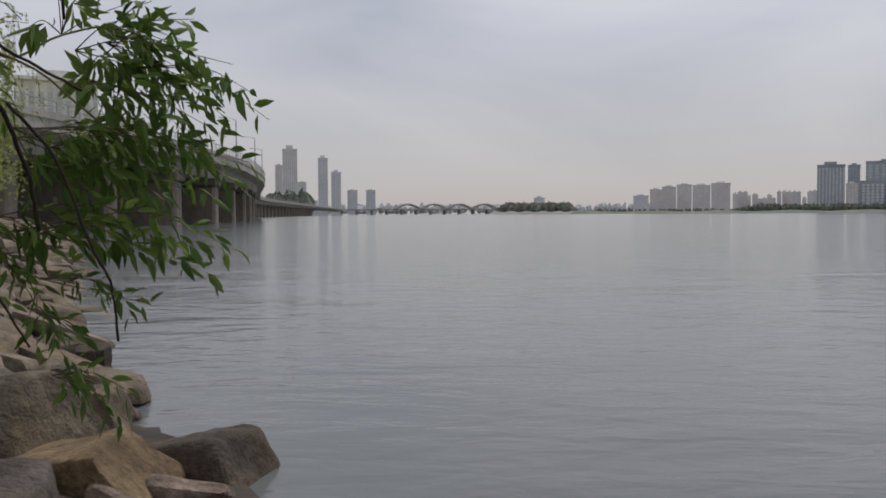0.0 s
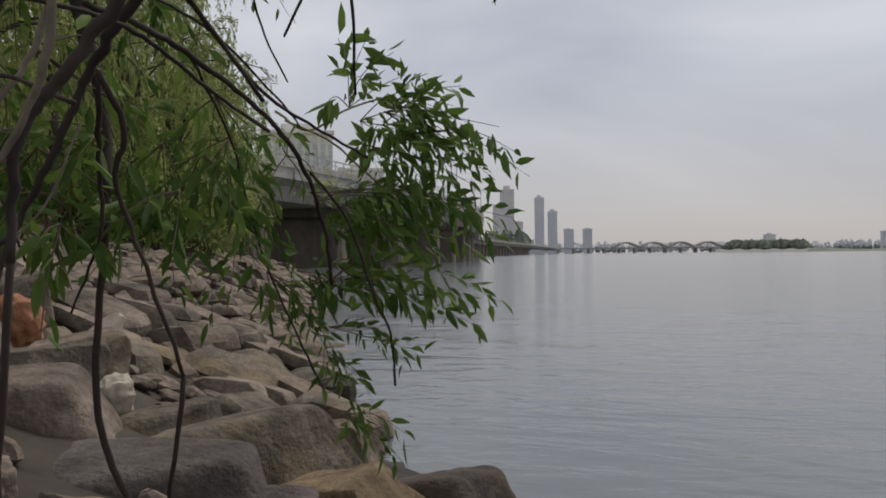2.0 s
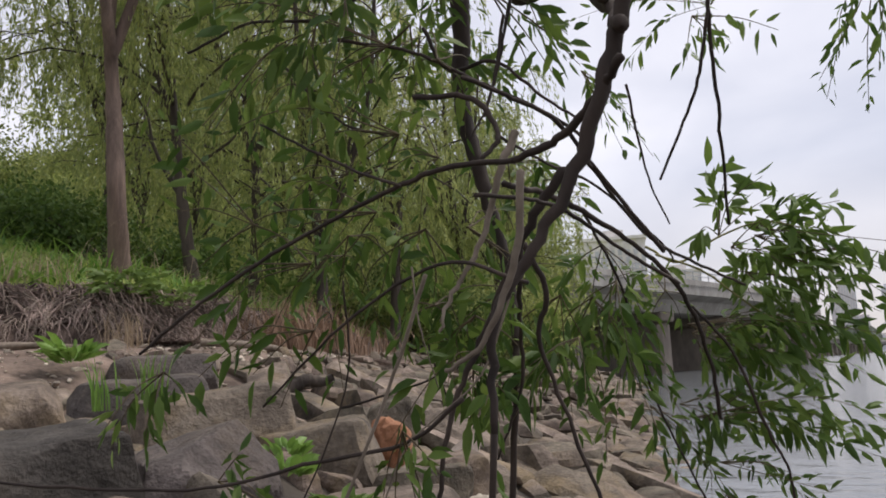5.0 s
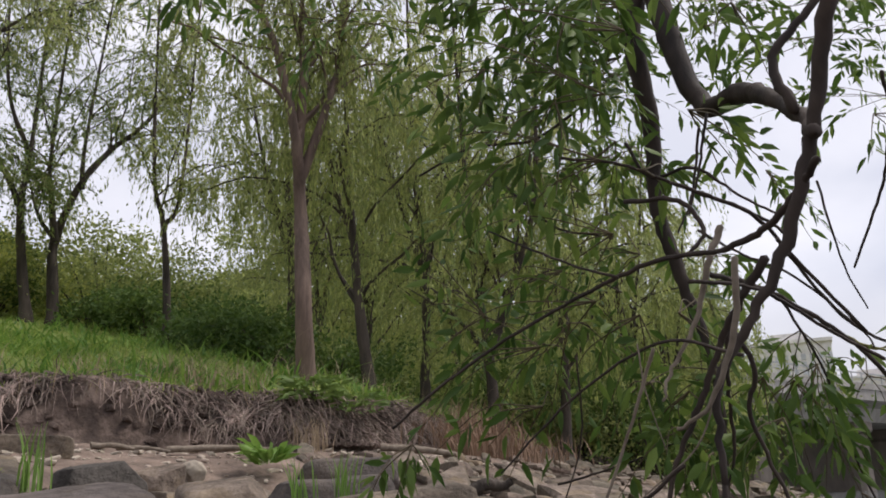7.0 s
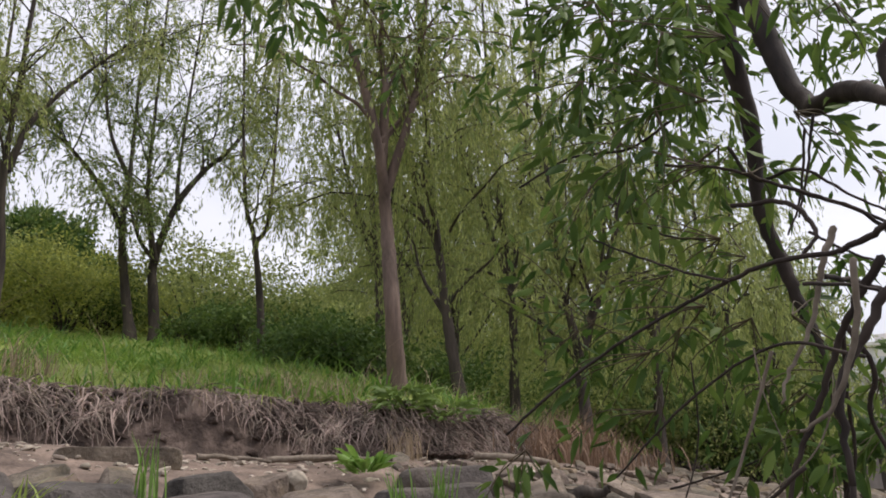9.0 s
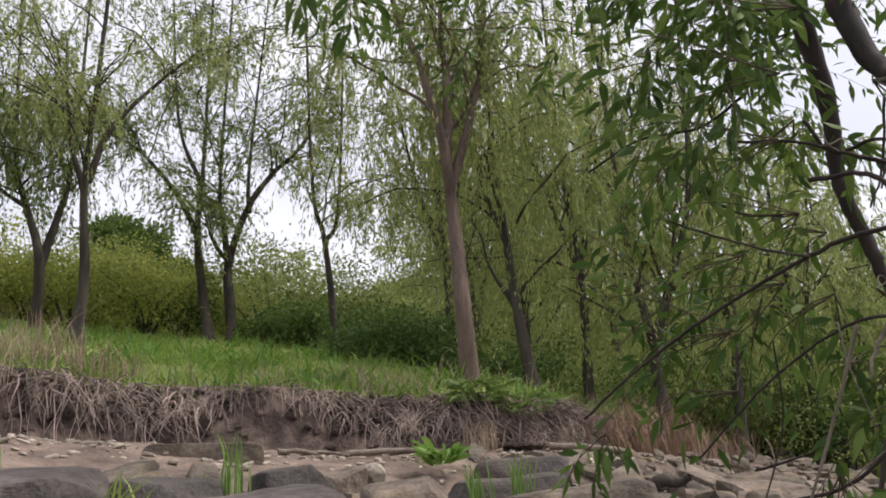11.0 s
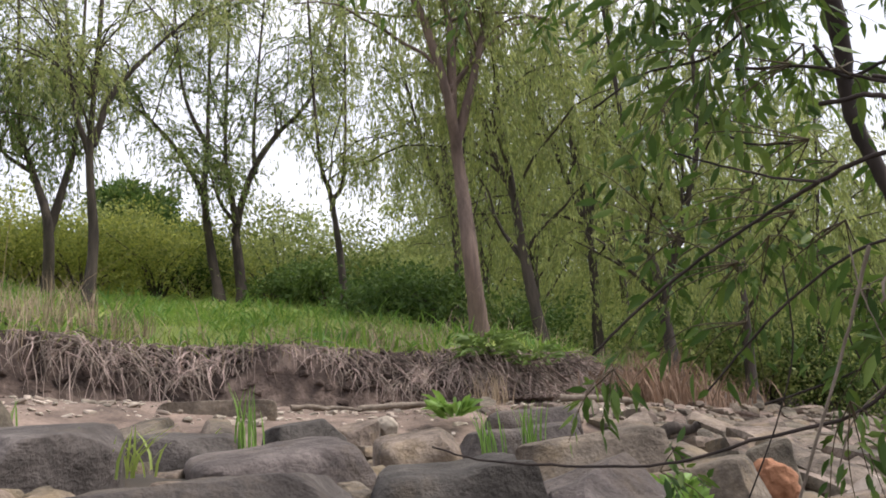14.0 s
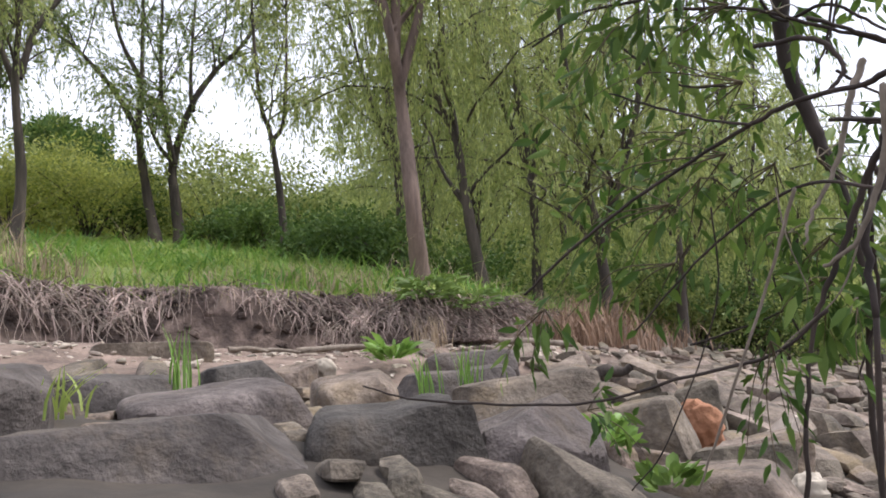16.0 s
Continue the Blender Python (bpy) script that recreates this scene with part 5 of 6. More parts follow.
limb([(-0.84, 0.85, 1.55), (-0.87, 1.03, 1.55), (-0.86, 1.23, 1.53), (-0.83, 1.44, 1.44), (-0.87, 1.61, 1.42)], 0.0028, 0.0021, M_BARK_NEAR, "branch")
limb([(-0.97, 0.85, 1.76), (-0.93, 0.86, 1.68), (-0.84, 0.86, 1.67), (-0.77, 0.87, 1.60), (-0.71, 0.87, 1.55)], 0.0039, 0.0020, M_BARK_NEAR, "branch")
limb([(-1.29, 0.83, 1.78), (-1.15, 0.83, 1.64), (-1.00, 0.78, 1.57)], 0.0027, 0.0022, M_BARK_NEAR, "branch")
limb([(-0.99, 0.72, 1.00), (-0.96, 0.76, 1.10), (-0.88, 0.83, 1.19), (-0.83, 0.85, 1.31)], 0.0013, 0.0017, M_TWIG_PALE, "dead_twig")
limb([(-0.83, 0.62, 1.33), (-0.83, 0.63, 1.26), (-0.82, 0.65, 1.18)], 0.0014, 0.0008, M_TWIG_PALE, "dead_twig")
limb([(-0.87, 0.77, 1.16), (-0.97, 0.76, 1.10), (-1.13, 0.71, 1.07), (-1.27, 0.64, 1.04), (-1.44, 0.52, 1.05), (-1.56, 0.43, 1.07), (-1.65, 0.38, 1.10)], 0.0035, 0.0019, M_BARK_NEAR, "branch")
limb([(-0.77, 0.57, 1.31), (-0.84, 0.59, 1.20), (-0.91, 0.58, 1.06), (-0.98, 0.56, 0.91)], 0.0027, 0.0018, M_TWIG_PALE, "branch")
limb([(-0.92, 0.59, 1.32), (-0.98, 0.65, 1.18), (-1.10, 0.64, 0.97), (-1.19, 0.64, 0.89)], 0.0014, 0.0012, M_BARK_NEAR, "branch")
limb([(-1.45, 0.74, 1.82), (-1.33, 0.79, 1.86), (-1.21, 0.85, 1.85), (-1.10, 0.87, 1.88)], 0.0026, 0.0035, M_BARK_NEAR, "branch")
limb([(-0.78, 0.68, 1.58), (-0.76, 0.77, 1.57), (-0.74, 0.86, 1.55), (-0.73, 0.96, 1.49), (-0.68, 1.07, 1.37)], 0.0034, 0.0035, M_BARK_NEAR, "branch")
limb([(-0.77, 0.68, 1.42), (-0.74, 0.75, 1.42), (-0.72, 0.83, 1.41), (-0.68, 0.91, 1.36), (-0.63, 0.99, 1.31)], 0.0032, 0.0029, M_BARK_NEAR, "branch")
limb([(-0.72, 0.70, 1.46), (-0.65, 0.69, 1.47), (-0.58, 0.67, 1.51), (-0.54, 0.64, 1.53)], 0.0050, 0.0060, M_BARK_NEAR, "branch")
limb([(-0.72, 0.70, 1.46), (-0.83, 0.70, 1.47), (-0.93, 0.71, 1.46), (-1.07, 0.69, 1.42), (-1.24, 0.64, 1.34), (-1.37, 0.59, 1.25)], 0.0043, 0.0027, M_BARK_NEAR, "branch")
limb([(-0.91, 0.70, 1.46), (-1.00, 0.71, 1.50), (-1.09, 0.70, 1.55), (-1.19, 0.69, 1.61)], 0.0027, 0.0018, M_BARK_NEAR, "branch")
limb([(-0.70, 0.68, 1.30), (-0.84, 0.69, 1.34), (-1.01, 0.68, 1.27), (-1.17, 0.67, 1.16)], 0.0031, 0.0017, M_BARK_NEAR, "branch")
limb([(-0.64, 0.58, 1.41), (-0.66, 0.59, 1.32), (-0.70, 0.58, 1.23), (-0.74, 0.56, 1.20)], 0.0051, 0.0025, M_TWIG_PALE, "dead_twig")
limb([(-0.77, 0.80, 1.73), (-0.80, 0.80, 1.63), (-0.82, 0.79, 1.56)], 0.0029, 0.0016, M_BARK_NEAR, "hanging_twig")
limb([(-0.69, 1.00, 1.63), (-0.74, 1.18, 1.52), (-0.77, 1.34, 1.46)], 0.0022, 0.0016, M_BARK_NEAR, "hanging_twig")
limb([(-0.91, 0.74, 1.60), (-0.82, 0.76, 1.58), (-0.78, 0.76, 1.52), (-0.79, 0.73, 1.48)], 0.0046, 0.0035, M_BARK_NEAR, "branch")
limb([(-1.04, 0.72, 1.72), (-0.94, 0.78, 1.69), (-0.85, 0.83, 1.63), (-0.75, 0.88, 1.56), (-0.70, 0.88, 1.51)], 0.0031, 0.0029, M_BARK_NEAR, "branch")
limb([(-0.82, 0.86, 1.74), (-0.84, 0.84, 1.61), (-0.85, 0.80, 1.54)], 0.0027, 0.0017, M_BARK_NEAR, "branch")
rooted(-0.96, 0.81, 0.98, 0.0045)
rooted(-0.77, 0.99, 0.96, 0.0040)
rooted(-0.70, 0.59, 1.13, 0.0042)
rooted(-0.99, 1.11, 1.24, 0.0062)
spray((-1.00, 0.95, 2.12), [(-1.15, 0.88, 2.18), (-1.33, 0.89, 2.25), (-1.52, 0.91, 2.29), (-1.28, 0.93, 2.12), (-1.27, 1.14, 2.14), (-1.34, 0.80, 2.06), (-1.44, 0.76, 2.27)], 13, 0.065)
spray((-1.00, 0.91, 1.98), [(-1.11, 0.86, 2.06), (-1.32, 0.93, 2.01), (-1.48, 0.97, 2.04), (-1.23, 0.94, 1.94), (-1.23, 1.11, 2.00), (-1.03, 0.91, 2.07)], 13, 0.065)
spray((-0.98, 0.91, 2.19), [(-1.18, 0.81, 2.23), (-1.24, 1.00, 2.22), (-1.21, 1.15, 2.33), (-1.28, 0.80, 2.27), (-1.17, 1.16, 2.20), (-1.20, 0.86, 2.15)], 13, 0.065)
limb([(-0.96, 1.67, 1.47), (-0.90, 1.72, 1.43), (-0.82, 1.76, 1.48), (-0.73, 1.80, 1.51), (-0.64, 1.84, 1.49)], 0.0032, 0.0017, M_TWIG_GREEN, "shoot")
limb([(-0.94, 1.68, 1.45), (-0.85, 1.75, 1.40), (-0.75, 1.82, 1.30), (-0.65, 1.87, 1.25)], 0.0032, 0.0017, M_TWIG_GREEN, "shoot")
spray((-0.82, 1.78, 1.49), [(-0.79, 1.64, 1.62), (-0.77, 1.79, 1.67), (-0.85, 1.94, 1.60), (-0.70, 1.76, 1.61), (-0.72, 1.91, 1.59), (-0.83, 1.66, 1.48)], 9, 0.075, single=True)
spray((-0.74, 1.81, 1.50), [(-0.61, 1.74, 1.55), (-0.57, 1.90, 1.55), (-0.63, 2.05, 1.53), (-0.64, 1.83, 1.46), (-0.57, 2.00, 1.47), (-0.46, 1.81, 1.43)], 9, 0.072, single=True)
spray((-0.70, 1.84, 1.43), [(-0.42, 1.85, 1.37), (-0.42, 2.00, 1.33), (-0.52, 2.13, 1.39), (-0.52, 1.91, 1.31), (-0.58, 2.04, 1.41), (-0.58, 1.82, 1.34)], 9, 0.070, single=True)
spray((-0.78, 1.82, 1.40), [(-0.62, 1.76, 1.30), (-0.71, 1.88, 1.29), (-0.63, 2.06, 1.29), (-0.54, 1.86, 1.26), (-0.53, 2.01, 1.29), (-0.72, 1.73, 1.33), (-0.81, 1.83, 1.40)], 10, 0.072, single=True)
spray((-0.75, 1.82, 1.45), [(-0.63, 1.70, 1.37), (-0.62, 1.84, 1.42), (-0.75, 1.96, 1.37), (-0.62, 1.76, 1.50), (-0.79, 1.86, 1.44)], 10, 0.070, single=True)
spray((-0.76, 1.86, 1.49), [(-0.56, 1.83, 1.42), (-0.65, 1.97, 1.36), (-0.57, 2.14, 1.40), (-0.68, 1.87, 1.46), (-0.63, 2.05, 1.32), (-0.48, 1.86, 1.31)], 13, 0.062)
spray((-0.80, 1.80, 1.46), [(-0.67, 1.76, 1.52), (-0.67, 1.93, 1.42), (-0.80, 2.05, 1.41), (-0.62, 1.86, 1.49), (-0.81, 1.98, 1.33)], 11, 0.062)
spray((-0.88, 1.68, 1.28), [(-0.44, 1.88, 1.22), (-0.50, 2.02, 1.17), (-0.59, 2.15, 1.13), (-0.64, 1.91, 1.13), (-0.76, 2.02, 1.14)], 26, 0.062)
spray((-0.87, 1.68, 1.26), [(-0.77, 1.79, 1.15), (-0.87, 1.91, 1.20), (-0.84, 2.07, 1.24), (-0.66, 1.90, 1.20), (-0.62, 2.06, 1.22)], 25, 0.062)
spray((-0.86, 1.80, 1.25), [(-0.52, 1.91, 1.22), (-0.63, 2.04, 1.16), (-0.77, 2.15, 1.24), (-0.76, 1.92, 1.18), (-0.87, 2.03, 1.26)], 24, 0.062)
spray((-0.88, 1.68, 1.07), [(-0.46, 1.82, 1.02), (-0.53, 1.95, 0.95), (-0.64, 2.08, 0.97), (-0.54, 1.88, 1.03)], 22, 0.062)
spray((-0.86, 1.69, 1.06), [(-0.63, 1.78, 1.01), (-0.72, 1.90, 1.02), (-0.82, 2.02, 1.02), (-0.62, 1.86, 1.06), (-0.84, 1.94, 1.01)], 17, 0.062)
spray((-0.91, 1.67, 1.10), [(-0.80, 1.67, 1.05), (-0.81, 1.82, 1.07), (-0.81, 1.97, 1.08), (-0.85, 1.73, 1.02)], 16, 0.065)
spray((-0.84, 1.69, 0.97), [(-0.62, 1.73, 0.91), (-0.70, 1.84, 0.87), (-0.80, 1.96, 0.90), (-0.78, 1.75, 0.95), (-0.74, 1.91, 0.92)], 9, 0.050)
spray((-0.83, 1.69, 0.90), [(-0.75, 1.67, 0.85), (-0.85, 1.78, 0.81), (-0.82, 1.93, 0.75), (-0.86, 1.70, 0.85)], 7, 0.045)
spray((-0.81, 1.68, 0.77), [(-0.65, 1.69, 0.73), (-0.70, 1.80, 0.64), (-0.82, 1.92, 0.71), (-0.72, 1.73, 0.69), (-0.84, 1.83, 0.69)], 9, 0.055)
spray((-0.99, 1.46, 1.86), [(-0.91, 1.47, 1.66), (-0.92, 1.59, 1.75), (-1.02, 1.67, 1.84), (-0.97, 1.47, 1.80), (-0.93, 1.69, 1.69), (-0.94, 1.44, 1.71)], 10, 0.048)
spray((-0.41, 1.70, 2.01), [(-0.53, 1.62, 1.76), (-0.51, 1.75, 1.84), (-0.49, 1.93, 1.75), (-0.43, 1.71, 1.78), (-0.56, 1.84, 1.78), (-0.40, 1.63, 1.81)], 15, 0.040)
spray((-0.23, 1.73, 1.98), [(-0.25, 1.66, 1.75), (-0.23, 1.79, 1.82), (-0.27, 1.91, 1.90)], 10, 0.040)
spray((-0.75, 1.53, 1.94), [(-0.74, 1.44, 1.81), (-0.73, 1.58, 1.84), (-0.72, 1.70, 1.92), (-0.58, 1.54, 1.86)], 9, 0.048)
spray((-0.92, 1.29, 1.33), [(-1.04, 1.32, 1.19), (-1.05, 1.46, 1.11), (-1.04, 1.60, 1.05), (-0.87, 1.48, 1.01), (-0.85, 1.62, 1.01), (-0.88, 1.41, 1.13)], 18, 0.057)
spray((-0.89, 1.29, 1.43), [(-1.06, 1.40, 1.36), (-1.07, 1.56, 1.24), (-1.06, 1.71, 1.30), (-0.91, 1.57, 1.18), (-0.92, 1.71, 1.10)], 16, 0.057)
spray((-0.93, 1.18, 1.33), [(-1.05, 1.20, 1.25), (-1.08, 1.33, 1.14), (-1.22, 1.37, 1.12), (-0.99, 1.31, 1.05), (-0.99, 1.44, 0.99)], 13, 0.055)
spray((-0.87, 1.54, 1.35), [(-0.92, 1.54, 1.26), (-0.90, 1.70, 1.29), (-0.91, 1.85, 1.18), (-0.89, 1.61, 1.41), (-1.05, 1.69, 1.41)], 6, 0.055)
spray((-0.96, 1.62, 1.10), [(-0.85, 1.61, 0.98), (-0.84, 1.76, 0.88), (-0.93, 1.86, 0.78), (-0.78, 1.69, 0.79), (-0.96, 1.79, 0.90)], 14, 0.048)
spray((-1.02, 1.17, 1.60), [(-1.09, 1.45, 1.59), (-1.22, 1.56, 1.51), (-1.21, 1.71, 1.57), (-1.06, 1.55, 1.58), (-1.29, 1.57, 1.61)], 14, 0.057)
spray((-1.07, 1.01, 1.59), [(-1.34, 1.12, 1.63), (-1.41, 1.27, 1.57), (-1.45, 1.42, 1.52), (-1.43, 1.15, 1.59), (-1.40, 1.29, 1.77)], 10, 0.060)
spray((-1.25, 0.98, 1.59), [(-1.55, 1.06, 1.59), (-1.64, 1.19, 1.50), (-1.82, 1.19, 1.56), (-1.57, 1.19, 1.40), (-1.78, 1.10, 1.59)], 10, 0.060)
spray((-1.25, 0.90, 1.42), [(-1.54, 0.97, 1.36), (-1.67, 1.02, 1.42), (-1.71, 1.19, 1.33), (-1.45, 1.18, 1.37), (-1.50, 1.32, 1.31)], 9, 0.060)
spray((-1.19, 1.09, 1.44), [(-1.44, 1.23, 1.36), (-1.43, 1.43, 1.35), (-1.44, 1.59, 1.43), (-1.46, 1.32, 1.25), (-1.46, 1.51, 1.23)], 9, 0.057)
spray((-1.25, 1.13, 1.90), [(-1.39, 1.14, 1.79), (-1.34, 1.34, 1.88), (-1.37, 1.50, 1.90), (-1.16, 1.39, 1.87), (-1.55, 1.24, 1.90), (-1.09, 1.37, 1.80)], 18, 0.057)
spray((-1.45, 0.95, 1.85), [(-1.64, 1.00, 1.79), (-1.69, 1.18, 1.80), (-1.73, 1.30, 1.93), (-1.69, 1.09, 1.73), (-1.66, 1.31, 1.85)], 10, 0.060)
spray((-0.87, 0.86, 1.18), [(-0.84, 0.78, 1.15), (-0.87, 0.86, 1.12), (-0.90, 0.94, 1.15), (-0.86, 0.81, 1.03)], 4, 0.048)
spray((-1.46, 0.81, 1.02), [(-1.32, 0.81, 0.99), (-1.42, 0.85, 0.94), (-1.45, 0.98, 0.89), (-1.40, 0.81, 1.07)], 9, 0.050)
spray((-0.82, 0.66, 1.86), [(-1.00, 0.75, 1.99), (-1.14, 0.76, 2.10), (-1.30, 0.81, 2.10), (-1.21, 0.62, 2.06), (-1.20, 0.87, 2.01), (-1.02, 0.79, 1.91)], 9, 0.060)
spray((-0.88, 0.67, 1.77), [(-1.11, 0.75, 1.87), (-1.27, 0.76, 1.94), (-1.41, 0.75, 2.04), (-1.35, 0.57, 1.94), (-1.37, 0.78, 1.90), (-1.16, 0.75, 1.80)], 9, 0.060)
spray((-0.92, 0.70, 1.67), [(-1.15, 0.81, 1.72), (-1.29, 0.83, 1.80), (-1.44, 0.85, 1.84), (-1.25, 0.84, 1.66), (-1.23, 1.01, 1.70), (-1.30, 0.61, 1.80)], 6, 0.060)
spray((-0.94, 0.74, 1.55), [(-1.16, 0.86, 1.56), (-1.32, 0.88, 1.62), (-1.44, 0.90, 1.72), (-1.27, 0.87, 1.52), (-1.26, 1.05, 1.51), (-1.31, 0.70, 1.62)], 6, 0.060)
spray((-0.99, 0.74, 1.44), [(-1.20, 0.86, 1.43), (-1.35, 0.89, 1.49), (-1.50, 0.93, 1.46), (-1.44, 0.73, 1.39), (-1.40, 0.96, 1.40), (-1.18, 0.89, 1.38)], 6, 0.060)
spray((-1.08, 0.69, 1.37), [(-1.34, 0.76, 1.31), (-1.49, 0.79, 1.28), (-1.62, 0.84, 1.25), (-1.36, 0.84, 1.26), (-1.50, 0.86, 1.38)], 6, 0.060)
spray((-0.93, 0.78, 1.41), [(-1.15, 0.92, 1.33), (-1.16, 1.08, 1.30), (-1.28, 1.16, 1.24), (-1.06, 1.05, 1.35), (-1.31, 1.04, 1.34)], 6, 0.060)
spray((-0.78, 0.76, 1.73), [(-0.83, 1.01, 1.72), (-0.87, 1.14, 1.70), (-0.97, 1.23, 1.74), (-0.81, 1.09, 1.72), (-0.87, 1.17, 1.82)], 9, 0.060)
spray((-0.76, 0.63, 1.95), [(-0.98, 0.73, 2.05), (-1.11, 0.73, 2.15), (-0.95, 1.08, 2.08), (-0.83, 0.98, 1.93), (-0.81, 1.09, 2.03), (-0.81, 0.88, 1.98)], 9, 0.060)
spray((-0.67, 0.74, 1.87), [(-0.81, 0.94, 1.88), (-0.81, 1.07, 1.94), (-0.80, 1.18, 2.03), (-0.76, 1.06, 1.85)], 9, 0.060)
spray((-0.88, 0.82, 1.41), [(-0.98, 1.04, 1.30), (-0.99, 1.18, 1.24), (-1.02, 1.31, 1.34), (-0.90, 1.14, 1.38), (-1.03, 1.22, 1.38)], 9, 0.060)
spray((-0.89, 0.84, 1.28), [(-1.03, 1.02, 1.18), (-1.05, 1.16, 1.13), (-1.05, 1.30, 1.18), (-1.09, 1.05, 1.22)], 9, 0.060)
spray((-0.87, 0.75, 1.65), [(-0.98, 0.97, 1.60), (-1.00, 1.09, 1.67), (-1.17, 1.12, 1.73), (-1.09, 0.93, 1.74)], 9, 0.060)
spray((-1.68, 0.21, 2.38), [(-1.66, 0.10, 2.20), (-1.79, 0.22, 2.23), (-1.89, 0.34, 2.28), (-1.68, 0.30, 2.19), (-1.75, 0.37, 2.31), (-1.68, 0.14, 2.15), (-1.78, 0.11, 2.30), (-1.83, 0.34, 2.36)], 14, 0.070)
spray((-1.35, 0.62, 1.22), [(-1.35, 0.52, 1.14), (-1.42, 0.63, 1.10), (-1.55, 0.65, 1.09), (-1.36, 0.61, 1.16), (-1.42, 0.71, 1.18)], 8, 0.048)
spray((-1.22, 0.70, 1.45), [(-1.36, 0.66, 1.49), (-1.44, 0.78, 1.43), (-1.47, 0.94, 1.39), (-1.28, 0.85, 1.40), (-1.50, 0.73, 1.62), (-1.36, 0.59, 1.64)], 7, 0.056)
spray((-1.04, 0.73, 1.41), [(-1.17, 0.75, 1.34), (-1.21, 0.88, 1.29), (-1.21, 1.02, 1.37), (-1.07, 0.90, 1.37), (-1.28, 0.91, 1.21)], 7, 0.053)
spray((-1.10, 0.71, 1.27), [(-1.24, 0.71, 1.21), (-1.30, 0.82, 1.15), (-1.30, 0.98, 1.17), (-1.32, 0.71, 1.24), (-1.45, 0.76, 1.21)], 6, 0.053)
spray((-0.95, 0.82, 1.30), [(-1.05, 0.86, 1.26), (-1.05, 1.01, 1.23), (-1.16, 1.08, 1.17), (-1.00, 0.96, 1.26), (-1.18, 0.99, 1.20)], 6, 0.050)
spray((-0.94, 0.72, 1.12), [(-0.90, 0.75, 1.06), (-0.99, 0.81, 0.99), (-1.11, 0.85, 0.93), (-0.98, 0.75, 0.91), (-1.00, 0.86, 0.94)], 10, 0.040)
spray((-1.20, 0.78, 1.89), [(-1.38, 0.72, 1.86), (-1.49, 0.87, 1.80), (-1.54, 1.04, 1.78), (-1.50, 0.81, 1.68), (-1.40, 1.05, 1.82), (-1.25, 0.96, 1.64)], 7, 0.056)
spray((-0.95, 0.79, 1.74), [(-1.16, 0.86, 1.74), (-1.19, 1.04, 1.68), (-1.39, 1.08, 1.64), (-1.11, 1.00, 1.69), (-1.21, 1.03, 1.86)], 7, 0.056)
# 0.08 sprays: overhead crown out of view, added to shade the stones below
spray((-1.89, 0.97, 3.06), [(-2.37, 0.36, 3.05), (-1.31, 1.39, 3.27), (-2.28, 1.02, 2.97), (-2.35, 0.42, 2.94), (-1.29, 1.43, 3.29), (-1.47, 0.54, 2.99), (-1.71, 1.30, 3.32)], 20, 0.08)
spray((0.04, 0.91, 3.25), [(0.28, 0.92, 3.10), (0.00, 0.34, 3.56), (0.55, 0.98, 3.18), (0.61, 1.01, 3.52), (0.53, 0.92, 3.24), (0.18, 0.82, 3.09), (-0.23, 1.35, 3.02)], 20, 0.08)
spray((-2.46, 2.85, 2.95), [(-2.41, 2.81, 2.91), (-1.76, 2.43, 2.95), (-2.88, 3.04, 2.87), (-2.66, 3.20, 2.89), (-2.38, 3.42, 2.76), (-3.07, 2.48, 3.16), (-2.30, 2.49, 2.90)], 20, 0.08)
spray((-2.07, 2.25, 2.74), [(-1.79, 2.81, 3.06), (-1.74, 2.90, 2.50), (-2.36, 2.90, 2.95), (-2.19, 2.87, 2.86), (-1.62, 1.96, 2.60), (-2.15, 1.74, 2.72), (-1.42, 2.02, 2.49)], 20, 0.08)
spray((-2.47, 1.21, 3.41), [(-2.66, 0.92, 3.21), (-1.79, 1.10, 3.28), (-3.08, 0.59, 3.26), (-2.22, 0.72, 3.18), (-2.48, 0.86, 3.75), (-2.99, 1.25, 3.62), (-2.59, 1.89, 3.44)], 20, 0.08)
spray((-1.87, 2.08, 2.73), [(-1.98, 1.73, 3.02), (-1.41, 2.08, 2.50), (-2.22, 1.72, 2.61), (-2.25, 2.60, 2.57), (-2.50, 2.68, 2.82), (-1.19, 1.94, 3.02), (-1.66, 2.49, 2.93)], 20, 0.08)
spray((-1.12, 0.93, 2.89), [(-0.59, 1.49, 3.19), (-1.35, 1.15, 3.12), (-0.92, 1.38, 2.96), (-0.90, 1.19, 2.80), (-0.53, 1.57, 2.68), (-0.46, 1.58, 3.04), (-1.75, 1.49, 2.72)], 20, 0.08)
spray((0.31, 3.00, 2.75), [(-0.16, 3.19, 2.85), (0.65, 3.60, 2.64), (-0.39, 3.59, 2.51), (0.83, 2.46, 2.99), (0.70, 3.53, 2.83), (0.84, 2.58, 2.91), (0.07, 3.55, 2.97)], 20, 0.08)
spray((-1.19, 2.50, 2.72), [(-1.84, 2.63, 2.77), (-0.67, 2.65, 2.56), (-1.38, 2.87, 2.79), (-1.87, 2.97, 2.97), (-1.77, 2.56, 2.70), (-0.78, 2.23, 2.61), (-1.20, 3.15, 2.53)], 20, 0.08)
spray((-2.26, 2.84, 3.50), [(-2.24, 2.74, 3.76), (-1.87, 2.23, 3.78), (-2.68, 2.56, 3.75), (-2.37, 3.25, 3.35), (-1.73, 2.38, 3.34), (-2.26, 2.61, 3.57), (-1.69, 3.13, 3.25)], 20, 0.08)
